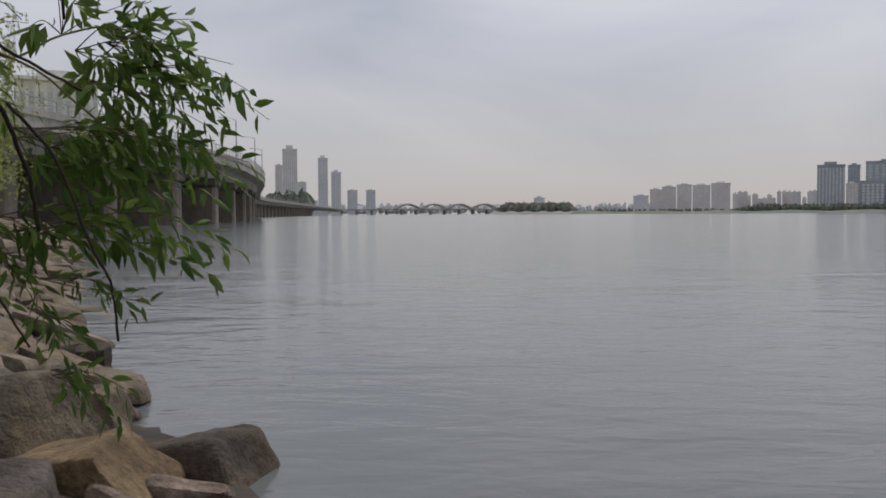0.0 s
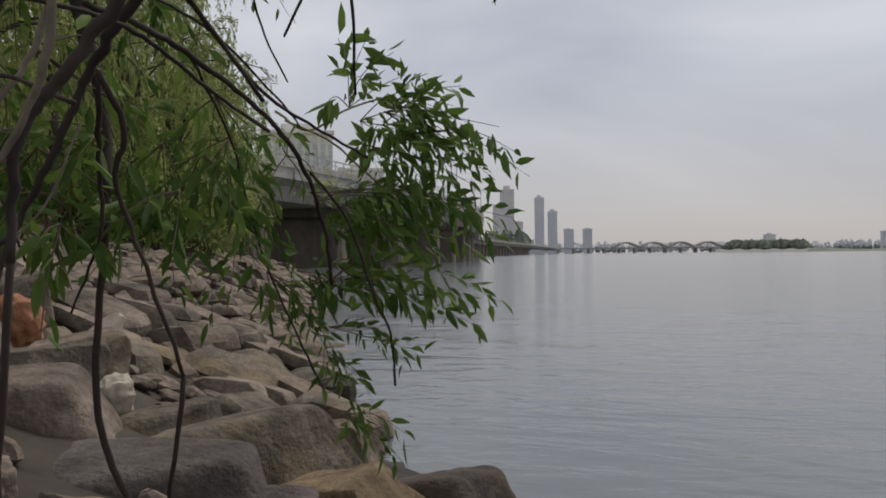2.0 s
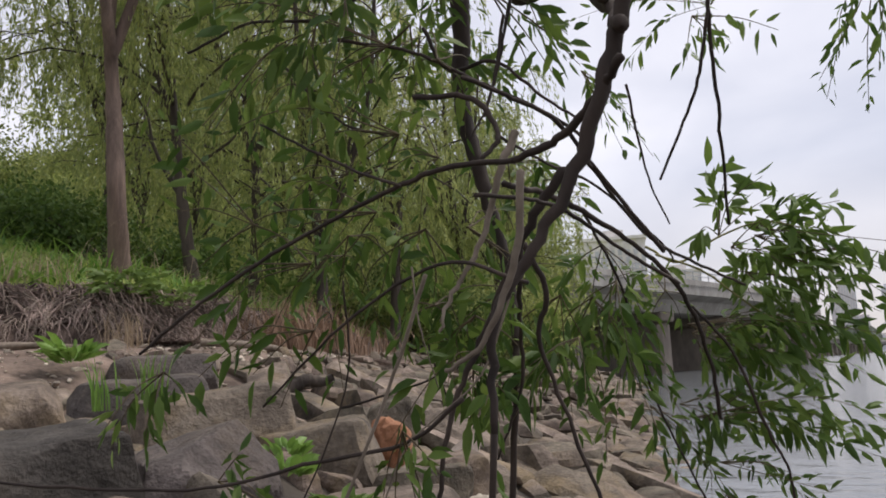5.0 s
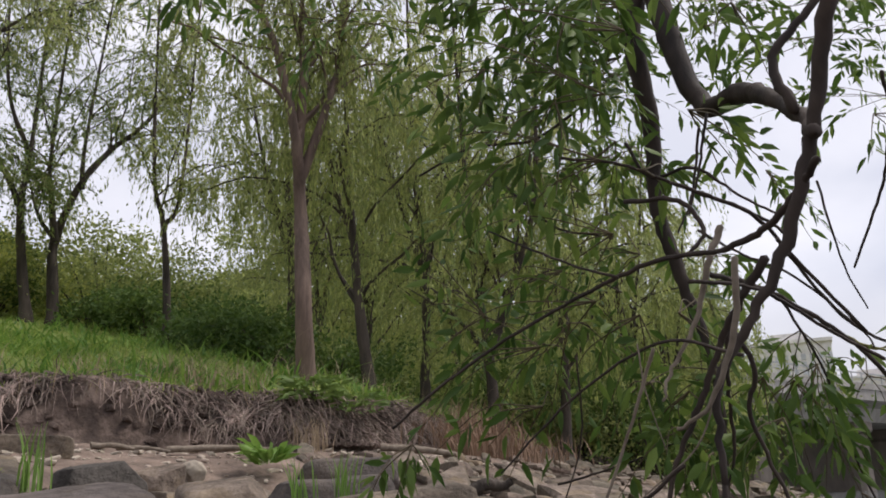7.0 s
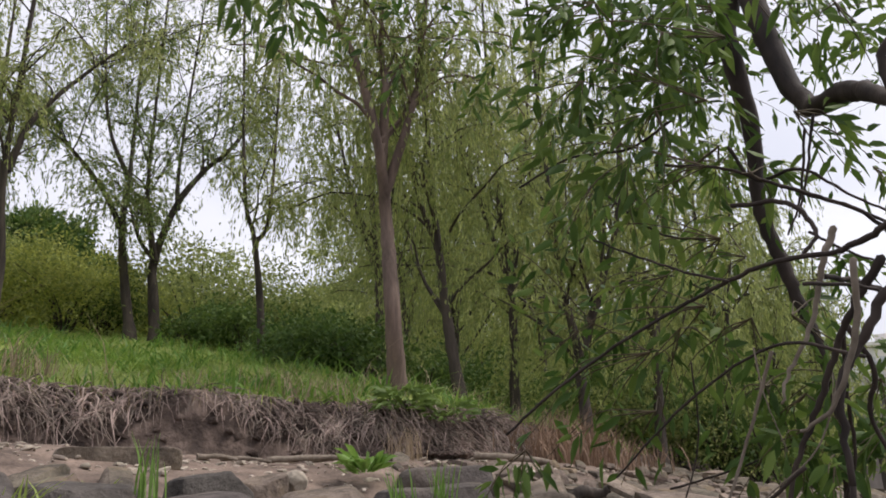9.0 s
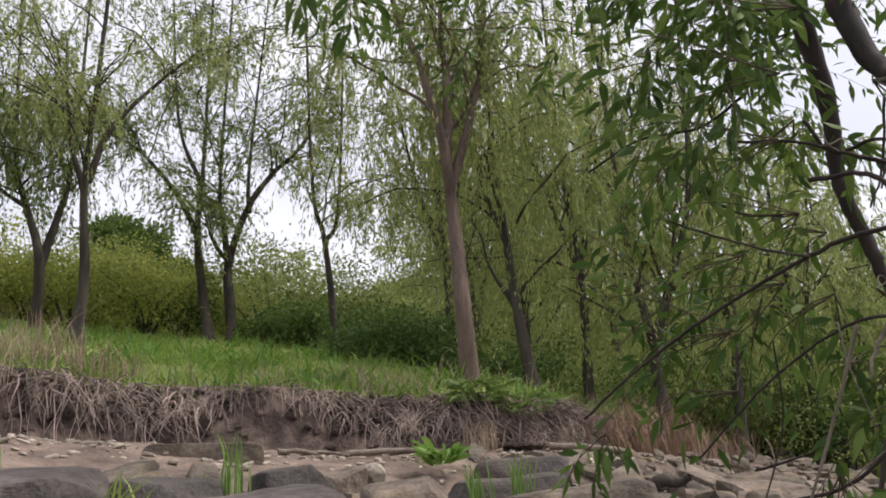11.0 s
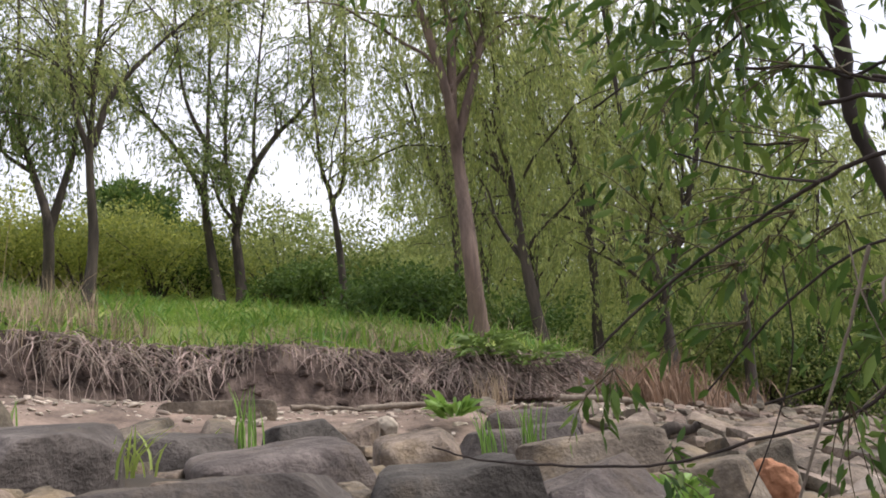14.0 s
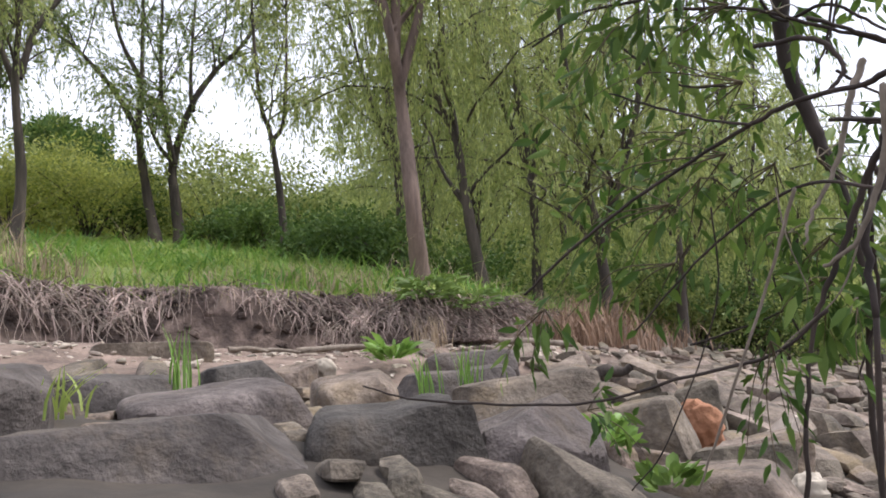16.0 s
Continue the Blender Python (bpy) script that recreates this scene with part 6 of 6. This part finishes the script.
spray((-1.66, 2.56, 3.14), [(-1.36, 2.54, 2.93), (-2.02, 3.05, 3.10), (-1.29, 3.24, 3.26), (-1.42, 2.72, 3.08), (-1.09, 2.52, 3.43), (-1.94, 3.08, 3.36), (-1.51, 2.48, 2.97)], 20, 0.08)
spray((-0.29, 1.90, 3.30), [(-0.80, 1.32, 3.13), (0.15, 1.45, 3.59), (-0.47, 2.01, 3.26), (-0.12, 1.33, 3.29), (0.32, 1.46, 3.44), (-0.53, 1.62, 3.06), (-0.96, 2.53, 3.54)], 20, 0.08)
spray((-0.20, 3.51, 3.56), [(-0.67, 3.62, 3.61), (-0.09, 4.12, 3.76), (0.46, 2.97, 3.70), (0.05, 3.85, 3.68), (0.27, 3.23, 3.86), (-0.33, 3.64, 3.85), (0.09, 3.24, 3.45)], 20, 0.08)
spray((-1.62, 2.86, 3.60), [(-1.06, 2.72, 3.59), (-1.18, 2.55, 3.59), (-2.30, 2.41, 3.67), (-1.35, 3.02, 3.57), (-0.99, 3.03, 3.44), (-2.23, 3.52, 3.94), (-1.03, 3.00, 3.53)], 20, 0.08)
spray((-2.33, 1.53, 2.90), [(-1.73, 2.08, 3.12), (-2.82, 1.16, 2.83), (-1.70, 1.06, 3.12), (-2.07, 1.59, 3.23), (-2.66, 1.56, 2.74), (-2.89, 0.87, 2.84), (-2.86, 0.91, 3.25)], 20, 0.08)
spray((-1.73, 3.80, 3.33), [(-1.41, 4.02, 3.65), (-1.20, 4.11, 3.42), (-1.46, 4.12, 3.41), (-1.73, 3.32, 3.59), (-1.75, 3.20, 3.18), (-1.21, 3.46, 3.32), (-1.48, 4.31, 3.28)], 20, 0.08)
spray((-1.44, 2.12, 2.73), [(-0.91, 1.45, 3.05), (-1.93, 1.64, 2.98), (-0.99, 1.75, 2.81), (-1.47, 2.43, 2.59), (-0.98, 2.82, 2.90), (-0.85, 2.74, 2.70), (-0.95, 2.59, 2.83)], 20, 0.08)
spray((-2.28, 2.83, 3.52), [(-2.55, 3.03, 3.81), (-2.14, 2.18, 3.65), (-2.62, 3.33, 3.67), (-2.55, 3.38, 3.65), (-2.50, 3.30, 3.81), (-1.73, 3.37, 3.67), (-2.00, 2.98, 3.59)], 20, 0.08)
spray((0.36, 1.87, 2.77), [(0.66, 1.87, 2.85), (0.50, 1.52, 2.64), (-0.24, 2.27, 3.07), (0.64, 1.33, 3.11), (0.82, 1.88, 2.52), (0.84, 2.04, 2.90), (-0.31, 2.20, 2.54)], 20, 0.08)
spray((-1.17, 1.12, 3.02), [(-0.62, 1.47, 3.26), (-1.45, 0.97, 3.14), (-1.82, 1.00, 3.36), (-0.81, 1.63, 2.95), (-0.90, 1.53, 3.20), (-1.25, 0.67, 2.78), (-0.62, 1.73, 2.94)], 20, 0.08)
spray((-0.33, 2.07, 3.26), [(0.15, 1.82, 3.39), (-0.67, 2.08, 3.03), (-0.66, 1.77, 3.56), (-0.85, 2.43, 3.07), (0.35, 1.60, 3.07), (-0.74, 2.67, 3.42), (0.21, 2.06, 3.08)], 20, 0.08)
spray((-1.58, 2.24, 3.59), [(-2.05, 1.88, 3.85), (-2.12, 2.90, 3.52), (-1.48, 2.47, 3.89), (-2.17, 2.73, 3.45), (-1.27, 1.58, 3.80), (-2.02, 1.83, 3.36), (-1.82, 2.00, 3.93)], 20, 0.08)
spray((-0.78, 1.91, 3.59), [(-1.24, 1.51, 3.91), (-0.15, 2.17, 3.93), (-1.40, 2.48, 3.76), (-0.54, 2.39, 3.40), (-1.20, 1.40, 3.63), (-0.71, 1.97, 3.56), (-0.44, 2.39, 3.80)], 20, 0.08)
spray((-2.49, 1.15, 2.90), [(-2.85, 1.25, 2.76), (-2.31, 0.93, 2.87), (-2.20, 1.77, 2.76), (-2.70, 1.82, 2.77), (-3.15, 0.72, 3.14), (-2.16, 1.76, 2.95), (-3.13, 0.88, 3.08)], 20, 0.08)
spray((-1.42, 1.10, 3.04), [(-1.47, 0.90, 3.06), (-1.93, 0.44, 3.26), (-1.10, 0.99, 2.86), (-1.71, 1.18, 3.32), (-1.45, 1.77, 3.10), (-1.87, 1.26, 3.15), (-1.28, 1.42, 2.80)], 20, 0.08)
spray((-1.29, 3.48, 2.82), [(-1.93, 3.04, 2.75), (-1.38, 3.22, 2.96), (-1.75, 3.26, 2.98), (-1.23, 4.12, 3.14), (-1.63, 3.25, 2.90), (-1.23, 3.29, 3.09), (-1.71, 3.44, 2.65)], 20, 0.08)
spray((-1.08, 0.64, 2.07), [(-1.15, 0.55, 2.02), (-1.16, 0.53, 2.03), (-1.15, 0.81, 1.97), (-1.15, 0.54, 1.93), (-1.11, 0.49, 1.98), (-1.16, 0.83, 1.97)], 11, 0.062)
spray((-0.96, 0.68, 1.95), [(-0.92, 0.67, 1.86), (-1.11, 0.82, 1.88), (-0.95, 0.76, 1.93), (-0.93, 0.62, 1.79), (-1.11, 0.77, 2.01), (-0.92, 0.69, 1.80)], 11, 0.062)
spray((-0.97, 0.83, 2.11), [(-1.04, 1.03, 2.07), (-0.96, 0.88, 1.99), (-0.96, 0.76, 1.96), (-1.01, 0.70, 1.89), (-1.10, 0.71, 1.98), (-1.01, 0.81, 1.99)], 11, 0.062)
spray((-1.16, 0.67, 1.94), [(-1.10, 0.72, 1.86), (-1.23, 0.56, 1.79), (-1.22, 0.61, 1.78), (-1.14, 0.59, 1.72), (-1.36, 0.64, 1.94), (-1.15, 0.64, 1.85)], 11, 0.062)
spray((-1.02, 0.71, 1.83), [(-1.03, 0.53, 1.68), (-1.18, 0.89, 1.74), (-0.96, 0.62, 1.60), (-1.22, 0.77, 1.71), (-1.16, 0.75, 1.69), (-0.96, 0.66, 1.71)], 7, 0.062)
spray((-1.07, 0.99, 2.00), [(-1.12, 0.93, 1.93), (-0.97, 0.89, 1.83), (-1.28, 0.99, 2.01), (-1.08, 0.84, 1.87), (-1.01, 0.96, 1.85)], 11, 0.062)
spray((-0.96, 1.06, 1.34), [(-1.01, 0.87, 1.30), (-0.88, 0.90, 1.27), (-1.11, 1.21, 1.29), (-1.14, 1.08, 1.24), (-1.03, 1.02, 1.16)], 11, 0.062)
spray((-0.91, 1.20, 1.25), [(-0.92, 0.99, 1.16), (-1.05, 1.31, 1.19), (-0.82, 1.04, 1.14), (-0.95, 1.05, 1.19), (-0.96, 1.02, 1.10)], 11, 0.062)
spray((-0.97, 0.95, 1.23), [(-1.11, 0.89, 1.09), (-1.01, 1.11, 1.15), (-1.04, 1.02, 1.10), (-0.94, 0.83, 1.18), (-1.05, 1.10, 1.08)], 11, 0.062)
spray((-0.88, 1.32, 1.36), [(-1.02, 1.39, 1.25), (-0.92, 1.32, 1.21), (-0.87, 1.23, 1.23), (-0.80, 1.18, 1.18), (-0.89, 1.40, 1.19)], 11, 0.062)
spray((-1.15, 0.78, 1.79), [(-1.20, 0.61, 1.59), (-1.04, 0.72, 1.60), (-1.29, 0.74, 1.68), (-1.12, 0.74, 1.59), (-1.18, 0.57, 1.58)], 7, 0.062)

# ---- grass, roots and herbs ----
def blades(points, heights, widths, lean, r, droop=0.4):
    """Grass blades: narrow, bent strips of two quads and a tip."""
    n = len(points)
    a = r.uniform(0, 2 * np.pi, n)
    side = np.stack([np.cos(a), np.sin(a), 0 * a], -1) * (np.asarray(widths) / 2)[:, None]
    bend = r.normal(size=(n, 3)) * np.array([1, 1, 0]) * (lean * np.asarray(heights))[:, None]
    h = np.asarray(heights)[:, None] * np.array([[0, 0, 1.0]])
    m = points + h * 0.55 + bend * 0.35
    t = points + h * (1 - droop * 0.3) + bend
    v = np.stack([points - side, points + side, m + side * 0.75, m - side * 0.75, t], 1).reshape(-1, 3)
    q = np.arange(n)[:, None] * 5
    f = np.concatenate([q + np.array([[0, 1, 2]]), q + np.array([[0, 2, 3]]), q + np.array([[3, 2, 4]])])
    return v, f


def grass_on_bank():
    r = np.random.default_rng(8)
    for name, mat, n, hh, wd, lean, label, wr, cat in (
            ("grass", M_GRASS, 70000, 0.16, 0.014, 0.8, "fresh green grass on the bank slope", (0.3, 11), "grass"),
            ("weeds", M_HERB, 34000, 0.24, 0.045, 0.9, "broad-leaved green weeds in the grass", (0.45, 9), "weeds"),
            ("dry_grass", M_STRAW, 19000, 0.40, 0.011, 0.4, "straw-coloured dry grass stalks along the bank edge", (0.15, 2.4), "grass")):
        x, y = r.uniform(-32, -7, n * 3), r.uniform(-7, 26, n * 3)
        z, v, w = land(x, y)
        near = np.hypot(x, y) < 14 + 12 * r.random(n * 3) ** 2
        patch = np.sin(x * 1.1 + 2 * np.sin(y * 0.7)) * np.sin(y * 1.3 + x * 0.4) + 0.6 * r.normal(size=n * 3)
        ok = (w > wr[0]) & (w < wr[1]) & near & (patch > (-0.6 if name == "grass" else 0.2))
        if name == "dry_grass":
            ok &= (w < 0.9) | (r.random(n * 3) < 0.3)
        p = np.stack([x, y, z - 0.01], -1)[ok][:n]
        tall = r.uniform(0.5, 1.35, len(p)) * (1 + 0.9 * (r.random(len(p)) < 0.06))
        if name == "dry_grass":
            tall *= np.where((p[:, 1] < 0.6), 2.0, 1.0)
        vv, ff = blades(p, hh * tall, wd * r.uniform(0.7, 1.3, len(p)), lean, r)
        tagged(new(name, mesh_from(name, vv, ff, mat, smooth=False)), label, cat, kind="stuff")


grass_on_bank()


def hanging_roots():
    """Dead roots and last year's stalks hanging down the face of the earth step."""
    r = np.random.default_rng(12)
    pieces = []
    line = smooth_path([(-9.5, -7), (-10, 0.35), (-9.3, 3.6), (-8.6, 5.9), (-9.6, 8.2)], 40)
    seg = np.gradient(line, axis=0)
    seg /= np.linalg.norm(seg, axis=1, keepdims=True)
    inl = np.stack([-seg[:, 1], seg[:, 0]], -1)
    for k in range(5200):
        i = r.integers(len(line))
        start_w = r.uniform(0.12, 0.55)
        x, y = line[i] + inl[i] * start_w + seg[i] * r.normal() * 0.2
        z = float(land(x, y)[0]) + r.uniform(-0.02, 0.05)
        L = r.uniform(0.12, 0.8) ** 1.15 * (1.25 if y < 2 else 0.85)
        d = np.array([*(-inl[i] * r.uniform(0.3, 0.9) + seg[i] * r.normal() * 0.55), r.uniform(-0.5, 0.35)])
        p, out = np.array([x, y, z]), []
        for s in range(6):
            out.append(p.copy())
            d = d + np.array([0, 0, -0.32]) + r.normal(size=3) * 0.22
            d /= np.linalg.norm(d)
            p = p + d * L / 5
            p[2] = max(p[2], float(FOOT) + r.uniform(0.0, 0.05))
        pieces.append(tube(out, np.linspace(r.uniform(0.005, 0.012) + 0.012 * r.random() ** 4, 0.002, 6), 4))
    me = mesh_from("hanging_roots", *join(pieces), M_ROOT, smooth=False)
    tagged(new("hanging_roots", me), "tangle of dead brown roots and stalks hanging over the earth step", "roots", kind="stuff")


def earth_clods():
    """Crumbled clods and turf lumps along the face and foot of the earth step."""
    r = np.random.default_rng(14)
    pieces = []
    while len(pieces) < 700:
        x, y = r.uniform(-11, -8), r.uniform(-7, 9)
        z, v, w = (float(q) for q in land(x, y))
        if not -0.35 < w < 0.5:
            continue
        s = r.uniform(0.05, 0.2) * (0.6 if w < 0 else 1)
        bv, bf = _lo[r.integers(len(_lo))]
        mm = np.array(pose(x, y, z - s * 0.1, r.uniform(-40, 40), r.uniform(-40, 40), r.uniform(0, 360)) @ Matrix.Diagonal((s * 1.3, s, s * 1.4, 1)))
        pieces.append((bv @ mm[:3, :3].T + mm[:3, 3], bf))
    tagged(new("earth_clods", mesh_from("earth_clods", *join(pieces), M_EARTH, smooth=False)), "crumbled dark earth clods along the eroded step", "earth", kind="stuff")


earth_clods()
FOOT = 1.70
hanging_roots()


def tuft(x, y, height, n, mat, label, width=0.014, lean=0.16, name="grass_tuft", category="grass tuft", spread=0.05, seed=0, lift=0.0):
    r = np.random.default_rng(seed + int(abs(x) * 100))
    z = float(land(x, y)[0]) + lift
    thing = empty(name, (x, y, z), label, category, "plants among the stones")
    for k in range(n):
        h = height * r.uniform(0.55, 1.1)
        p = r.normal(size=3) * (spread, spread, 0)
        a = r.uniform(0, 2 * np.pi)
        out = np.array([math.cos(a), math.sin(a), 0]) * lean * h * r.uniform(0.4, 1.8)
        side = np.array([math.cos(a + 1.2), math.sin(a + 1.2), 0]) * width / 2
        rows = [(0, 0.8), (0.35, 1.0), (0.7, 0.75), (1.0, 0.08)]
        v = []
        for t, w in rows:
            c = p + np.array([0, 0, h * t * (1 - 0.12 * t)]) + out * t * t + np.array([0, 0, -0.03])
            v += [c - side * w, c + np.cross(side, (0, 0, 1)) * 0.3, c + side * w]
        f = []
        for q in range(3):
            f += [[q * 3, q * 3 + 1, q * 3 + 4, q * 3 + 3], [q * 3 + 1, q * 3 + 2, q * 3 + 5, q * 3 + 4]]
        child("blade", mesh_from("blade", v, f, mat), thing)


tuft(-5.38, 1.11, 0.44, 18, M_HERB, "upright green iris tuft between grey boulders", seed=1, lift=0.18)
tuft(-5.09, 2.72, 0.36, 16, M_HERB, "green iris tuft growing among flat stones", seed=2, lift=0.16)
tuft(-4.91, 2.98, 0.38, 16, M_HERB, "green iris tuft growing among flat stones", seed=3, lift=0.19)
tuft(-4.35, 0.12, 0.26, 18, M_GRASS, "bright green grass tuft in a gap between boulders", seed=4, spread=0.09, lean=0.5, lift=0.08)
tuft(-4.75, 0.25, 0.22, 14, M_GRASS, "bright green grass tuft in a gap between boulders", seed=5, spread=0.1, lean=0.5, lift=0.08)
tuft(-6.5, -0.25, 0.34, 14, M_HERB, "green iris tuft on the sandy strip", seed=6)
tuft(-6.6, 1.05, 0.14, 16, M_GRASS, "low grass tuft on gravel", seed=7, spread=0.12, lean=0.8)
tuft(-5.8, 0.0, 0.12, 16, M_GRASS, "low grass tuft on gravel", seed=8, spread=0.15, lean=0.8)


def leafy_herb(x, y, z, n, length, width, mat, label, seed, name="herb", rise=0.5, drop=0.2, radius=0.05):
    """A rosette of broad leaves on short stalks."""
    r = np.random.default_rng(seed)
    thing = empty(name, (x, y, z), label, "plant", "plants among the stones")
    for k in range(n):
        a = r.uniform(0, 2 * np.pi)
        up = rise * r.uniform(0.4, 1.6)
        way = np.array([[math.cos(a), math.sin(a), up]])
        base = np.array([[math.cos(a) * radius * r.random(), math.sin(a) * radius * r.random(), radius * 0.6 * r.random()]])
        L = length * r.uniform(0.6, 1.15)
        v, f = leaf_cloud(base, way, [L], [L * width], r, droop=drop)
        child("leaf", mesh_from("leaf", v, f, mat), thing)


leafy_herb(-7.0, 3.55, 1.42, 60, 0.26, 0.30, M_HERB, "bright yellow-green leafy herb clump on the sand", 31, rise=0.8, radius=0.18)
leafy_herb(-2.95, 2.32, 0.78, 26, 0.12, 0.4, M_HERB, "small bright green herb sprouting between boulders", 32, rise=1.0, radius=0.08)
leafy_herb(-2.55, 2.25, 0.62, 30, 0.13, 0.45, M_LEAF_NEAR, "dark green leafy weed between boulders", 33, rise=0.9, radius=0.12)
leafy_herb(-3.2, 2.55, 0.82, 24, 0.10, 0.4, M_HERB, "small bright green herb beside the slab", 34, rise=1.2, radius=0.1)
_x, _y = polar(57.2, 10.35)
leafy_herb(_x, _y, 2.28, 170, 0.22, 0.28, M_LEAF_DARK, "dense green shrub overhanging the earth step", 35, rise=0.5, drop=0.5, radius=0.42)
_x, _y = polar(54.2, 10.8)
leafy_herb(_x, _y, 2.15, 120, 0.22, 0.28, M_LEAF_DARK, "dense green shrub overhanging the earth step", 36, rise=0.5, drop=0.5, radius=0.4)
_x, _y = polar(57.0, 9.95)
tuft(_x, _y, 0.5, 60, M_STRAW, "hanging sheaf of straw-coloured dead grass", width=0.01, lean=0.2, name="dead_grass", category="dry grass", spread=0.12, seed=9)


for _k, (_az, _d, _h) in enumerate(((88.5, 10.7, 0.62), (86.5, 10.6, 0.75), (84.8, 10.8, 0.8), (83.0, 10.7, 0.6), (87.4, 11.2, 0.7), (90.2, 10.7, 0.7), (81.0, 10.8, 0.5), (64.6, 11.2, 0.45), (62.2, 11.0, 0.45), (66.8, 11.6, 0.4), (71.5, 11.0, 0.35))):
    _x, _y = polar(_az, _d)
    tuft(_x, _y, _h, 46, M_STRAW, "tall straw-coloured dry grass tussock on the bank edge", width=0.013, lean=0.32, name="dry_tussock", category="dry grass", spread=0.17, seed=40 + _k)


for _k, (_az, _d, _h) in enumerate(((44.2, 12.6, 0.7), (45.4, 12.2, 0.9), (46.4, 12.8, 1.0), (47.3, 12.1, 0.9), (48.4, 12.4, 0.7), (46.0, 11.7, 0.6), (43.0, 13.2, 0.6), (49.6, 11.9, 0.5), (41.2, 14.5, 0.6))):
    _x, _y = polar(_az, _d)
    tuft(_x, _y, _h, 60, M_RUST, "rusty brown dry reed tussock on the eroded bank", width=0.022, lean=0.4, name="dry_reeds", category="dry grass", spread=0.3, seed=60 + _k)


def driftwood(points, r0, r1, mat, label, name="driftwood"):
    p = smooth_path(points, 6)
    v, f = tube(p, np.linspace(r0, r1, len(p)), 8, 0.12, int(r0 * 1000))
    at = p[0]
    ob = new(name, mesh_from(name, v - at, f, mat))
    ob.location = at
    tagged(ob, label, "driftwood")


for az, d, L, rr, tilt in ((66.5, 8.9, 1.1, 0.035, 4), (69.5, 8.7, 0.5, 0.025, -8), (52.5, 10.2, 1.0, 0.05, 2), (71, 8.5, 0.4, 0.03, 15), (63.5, 9.1, 0.6, 0.02, -12)):
    _x, _y = polar(az, d)
    _t = radians(az + tilt)
    _z = float(land(_x, _y)[0]) + rr + 0.03
    _x2, _y2 = _x + L * math.cos(_t), _y + L * math.sin(_t)
    _z2 = float(land(_x2, _y2)[0]) + rr + 0.03
    driftwood([(_x, _y, _z), ((_x + _x2) / 2, (_y + _y2) / 2 + 0.03, (_z + _z2) / 2 + 0.02), (_x2, _y2, _z2)], rr, rr * 0.6, M_TWIG_PALE, "bleached driftwood stick on the sand")
driftwood([(-5.55, 4.70, 1.08), (-5.45, 4.80, 1.18), (-5.38, 4.95, 1.16), (-5.3, 5.0, 1.2)], 0.07, 0.03, M_BARK, "dark knotted driftwood stump on the stones")
